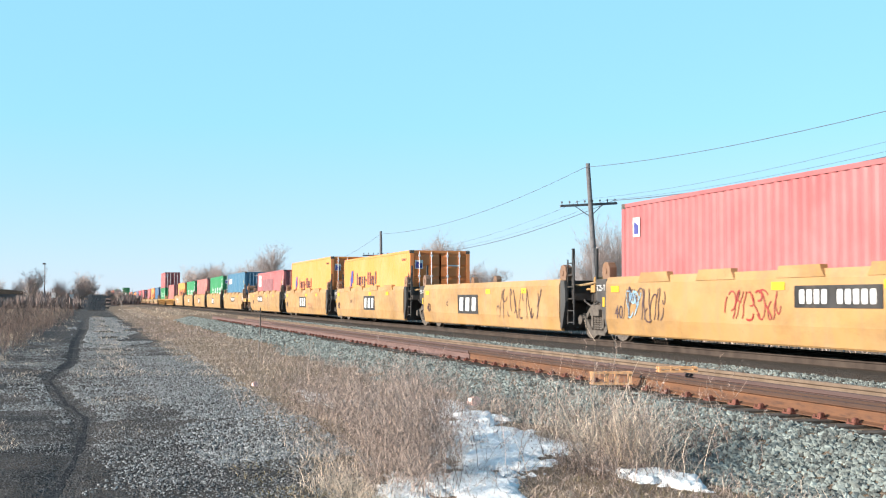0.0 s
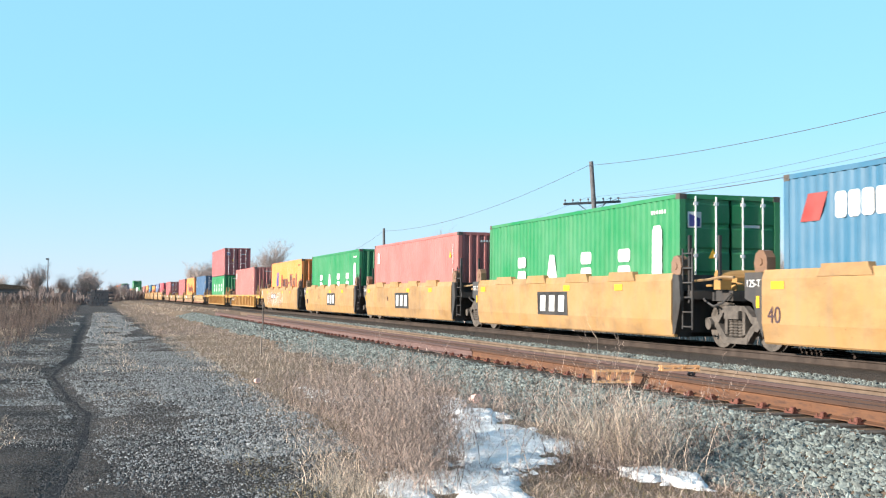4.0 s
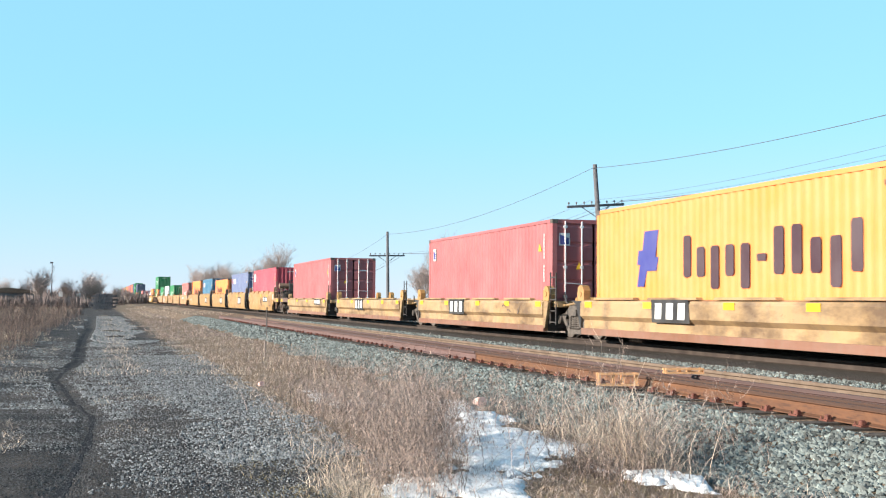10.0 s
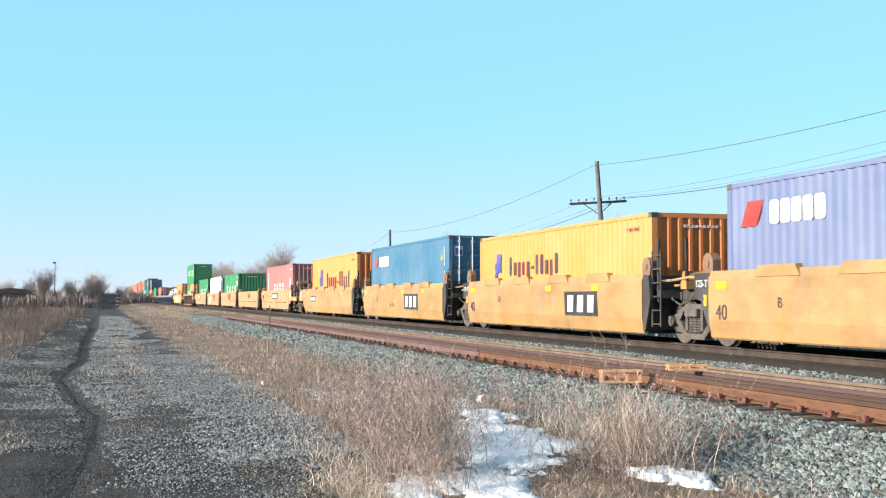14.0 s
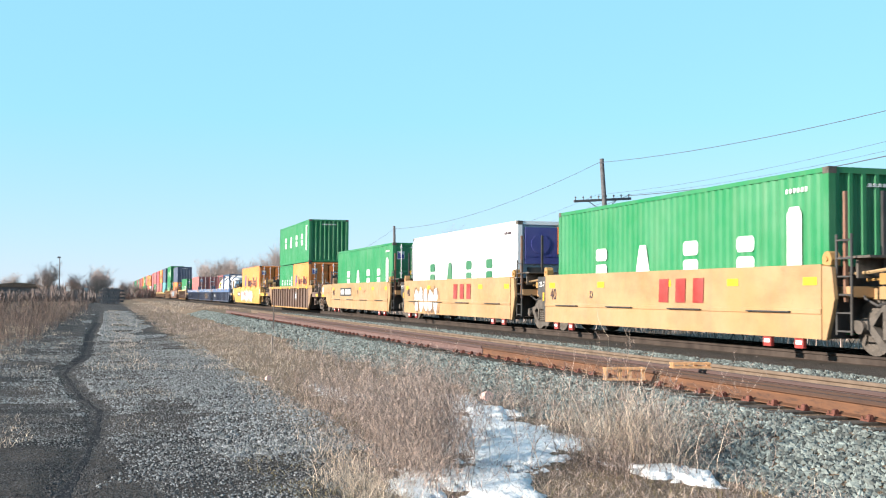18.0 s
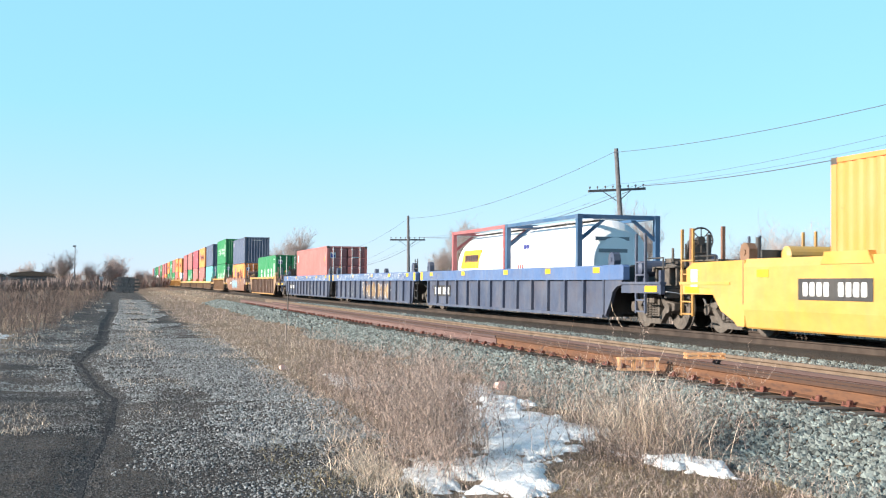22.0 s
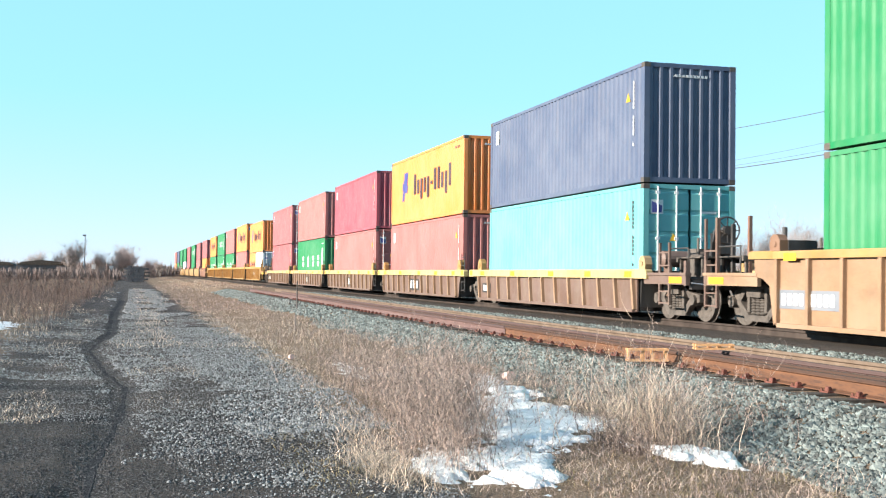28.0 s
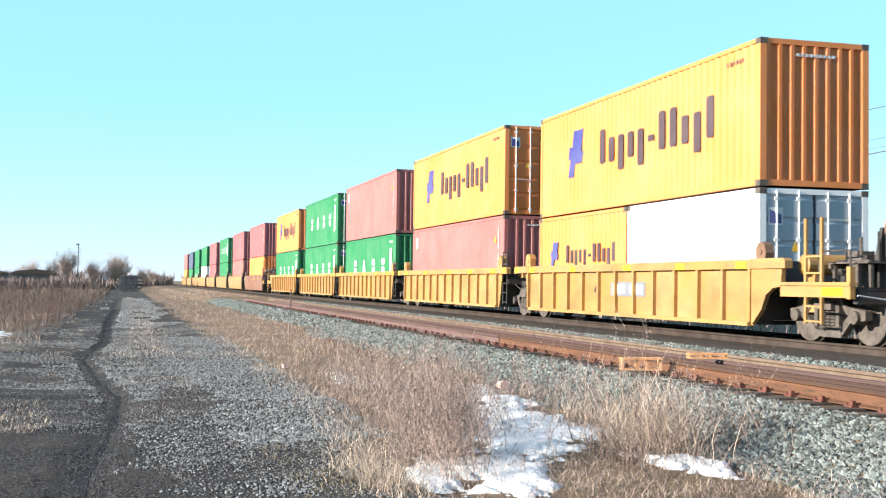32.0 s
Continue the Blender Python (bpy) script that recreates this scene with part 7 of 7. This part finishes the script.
THORN = bare_tree(-151, 45, 8.6, "wide bare thorn tree behind the telegraph line", 0.55, 1, 4, 4, 0.014)
SHRUB = bare_tree(-84.5, 40, 5.6, "slender bare shrub behind the telegraph line", 0.4, 2, 3, 4, 0.01)
POPLAR = bare_tree(-215, 30, 8.6, "tall bare tree at the end of a far row", 0.5, 3, 3, 5, 0.018)
rng = random.Random(31)
for x, y, k in ((-161, 45, 0.85), (-131.8, 45, 0.72), (-139, 47, 0.6)):
    tree_copy(THORN, x, y, k, rng.uniform(0, 360), "bare thorn tree behind the telegraph line")
for x, y, k in ((-80.6, 38, 0.95), (-93, 40, 0.7), (-96, 41, 0.66), (-99.5, 41, 0.6), (-88, 42, 0.62), (-51.1, 32, 0.72), (-53.8, 32.5, 0.66), (-48.2, 32, 0.62), (-49.6, 34, 0.66), (-56.5, 33, 0.5), (-45.6, 32, 0.5), (-104, 41, 0.5), (-66, 36, 0.45), (-60, 35, 0.4)):
    tree_copy(SHRUB, x, y, k, rng.uniform(0, 360), "slender bare shrub beyond the main track")
for i in range(13):
    tree_copy(POPLAR, -286 + 6.6 * i + rng.uniform(-2, 2), 22.5 + rng.uniform(-1, 3) + i * 0.35, rng.uniform(0.78, 1.02) * (1.0 if i < 9 else 0.72), rng.uniform(0, 360), "tall bare tree in a far row beside the line")
for x, y, k in ((-200, -1.0, 0.64), (-203, 0.2, 0.56), (-198, -1.9, 0.54), (-199, -0.2, 0.5), (-198, -9.6, 0.66), (-201, -8.6, 0.5), (-204, -5.8, 0.5), (-206, -12.6, 0.46), (-205, -16.4, 0.5), (-207, 2.6, 0.4), (-230, 3.0, 0.34), (-240, 6.0, 0.38)):
    tree_copy(POPLAR, x, y, k, rng.uniform(0, 360), "bushy bare tree at the far end of the drive")


def hedge(name, label, places, seed):
    """A far tangle of brush as one body of thin twigs."""
    rng = random.Random(seed)
    verts, faces = [], []
    for x, y, h in places:
        for _ in range(26):
            a = rng.uniform(0, 6.28)
            p = Vector((x + rng.uniform(-0.9, 0.9), y + rng.uniform(-0.9, 0.9), lie(x, y)))
            q = p + Vector((math.cos(a) * h * 0.3, math.sin(a) * h * 0.3, h * rng.uniform(0.5, 1.05)))
            side = Vector((math.sin(a), -math.cos(a), 0)) * 0.03
            b = len(verts)
            verts += [(p - side)[:], (p + side)[:], q[:], ((p + q) / 2 + side * 3)[:], (q + Vector((0.3 * math.cos(a + 2), 0.3 * math.sin(a + 2), 0.2)))[:]]
            faces += [(b, b + 1, b + 2), (b + 1, b + 3, b + 4)]
    mesh_of(name, verts, faces, "brush", label, "hedge")


rng = random.Random(41)
hedge("far_hedge", "dull brown brush along the horizon", [(-260 + rng.uniform(-25, 25), rng.uniform(-75, 1), rng.uniform(1.6, 3.8)) for _ in range(620)], 5)
hedge("far_hedge", "low brush in front of the far stores", [(-186 + rng.uniform(-8, 8), rng.uniform(-34, -1.5), rng.uniform(0.9, 2.0)) for _ in range(230)], 8)
hedge("far_hedge", "dull brown brush beside the far track", [(-330 + rng.uniform(-70, 70), rng.uniform(2, 10), rng.uniform(1.6, 3.4)) for _ in range(120)], 6)
hedge("far_hedge", "grey brush beyond the field", [(rng.uniform(-230, -25), rng.uniform(60, 90), rng.uniform(1.4, 3.2)) for _ in range(420)], 7)


def yard_lamp(x, y, h):
    t = thing("yard_lamp", "tall thin grey lamp mast", "lamp post", pose(x, y, lie(x, y)))
    bm = bmesh.new()
    rod(bm, (0, 0, 0), (0, 0, h), 0.1, 8, 0.06)
    part("mast", bm, "shed", t)
    bm = bmesh.new()
    box(bm, -0.3, 0.3, -0.35, 0.15, h - 0.1, h + 0.15)
    part("lamp_head", bm, "shed", t)


yard_lamp(-200, -7.4, 7.2)


def shed(x, y, w, d, h, label):
    """A low store with a shallow roof and a row of bays."""
    t = thing("storage_shed", label, "shed", pose(x, y, lie(x, y)))
    bm = bmesh.new()
    box(bm, -d / 2, d / 2, -w / 2, w / 2, -0.2, h)
    part("wall", bm, "shed", t)
    bm = bmesh.new()
    prism(bm, [(-w / 2 - 0.3, h), (w / 2 + 0.3, h), (w / 2 - 0.6, h + 0.5), (0, h + 0.8), (-w / 2 + 0.6, h + 0.5)], "x", -d / 2 - 0.3, d / 2 + 0.3)
    part("roof", bm, "tie", t)
    for k in range(int(w / 2.4)):
        bm = bmesh.new()
        box(bm, d / 2, d / 2 + 0.06, -w / 2 + 0.3 + k * 2.4, -w / 2 + 2.1 + k * 2.4, 0, h - 0.5)
        part("door", bm, "car_black", t)


shed(-205, -14.2, 7.5, 6, 2.3, "low dark store behind the dry meadow")
shed(-210, -23.5, 8.5, 6, 2.2, "low grey store behind the dry meadow")


def sign_board(x, y, z):
    t = thing("sign_board", "small white board on a post", "sign", pose(x, y, lie(x, y)))
    bm = bmesh.new()
    rod(bm, (0, 0, 0), (0, 0, z), 0.05, 6)
    part("post", bm, "shed", t)
    bm = bmesh.new()
    box(bm, 0.05, 0.1, -0.35, 0.35, z - 0.4, z + 0.5)
    part("board", bm, "white", t)


sign_board(-205, -6.1, 2.0)
sign_board(-205, -3.2, 1.75)


def tie_stack(x, y):
    """Old ties and timber heaped in layers at the end of the drive."""
    rng = random.Random(9)
    t = thing("tie_stack", "dark stack of old timber ties", "timber stack", pose(x, y, lie(x, y)))
    for layer in range(9):
        across = layer % 2
        for k in range(8 if not across else 9):
            at = pose(0, -1.0 + k * 0.29 + layer * 0.02, 0.14 + layer * 0.235, 0, 0, 90 + rng.uniform(-3, 3)) if not across else pose(-1.05 + k * 0.27, 0.1 + rng.uniform(-0.25, 0.6), 0.14 + layer * 0.235, 0, 0, rng.uniform(-4, 4))
            stock("stack_tie", "tie", lambda bm: box(bm, -0.12, 0.12, -1.3, 1.3, -0.115, 0.115), "pole_wood", t, at)


tie_stack(-160, 0.55)


# ---- the rolling train ----
def motions():
    """The whole train rolls past at one speed; wheels turn while they are near."""
    for ob, x, z in MOVERS:
        walk(ob, [(t, pose(x + SPEED * t, TRACK, z)) for t in (0.0, 16.0, SECONDS)])
    starts = {ob: x for ob, x, z in MOVERS}
    for w, dx, car, at in WHEELS:
        x0 = starts[car] + at
        t0, t1 = max(0.0, (-50 - x0) / SPEED), min(SECONDS, (-12 - x0) / SPEED)
        if t1 <= 0 or t0 >= SECONDS:
            continue
        f0, f1 = math.floor(t0 * FPS), math.floor(t1 * FPS)
        spin = math.degrees(SPEED / R_WHEEL) / FPS
        rows = [(f / FPS, pose(dx, 0, R_WHEEL, 0, spin * (f - f0), 0)) for f in range(f0, f1 + 1)]
        if f0 > 0:
            rows.insert(0, (0.0, pose(dx, 0, R_WHEEL)))
        if f1 < SECONDS * FPS:
            rows.append((SECONDS, rows[-1][1]))
        walk(w, rows)


motions()
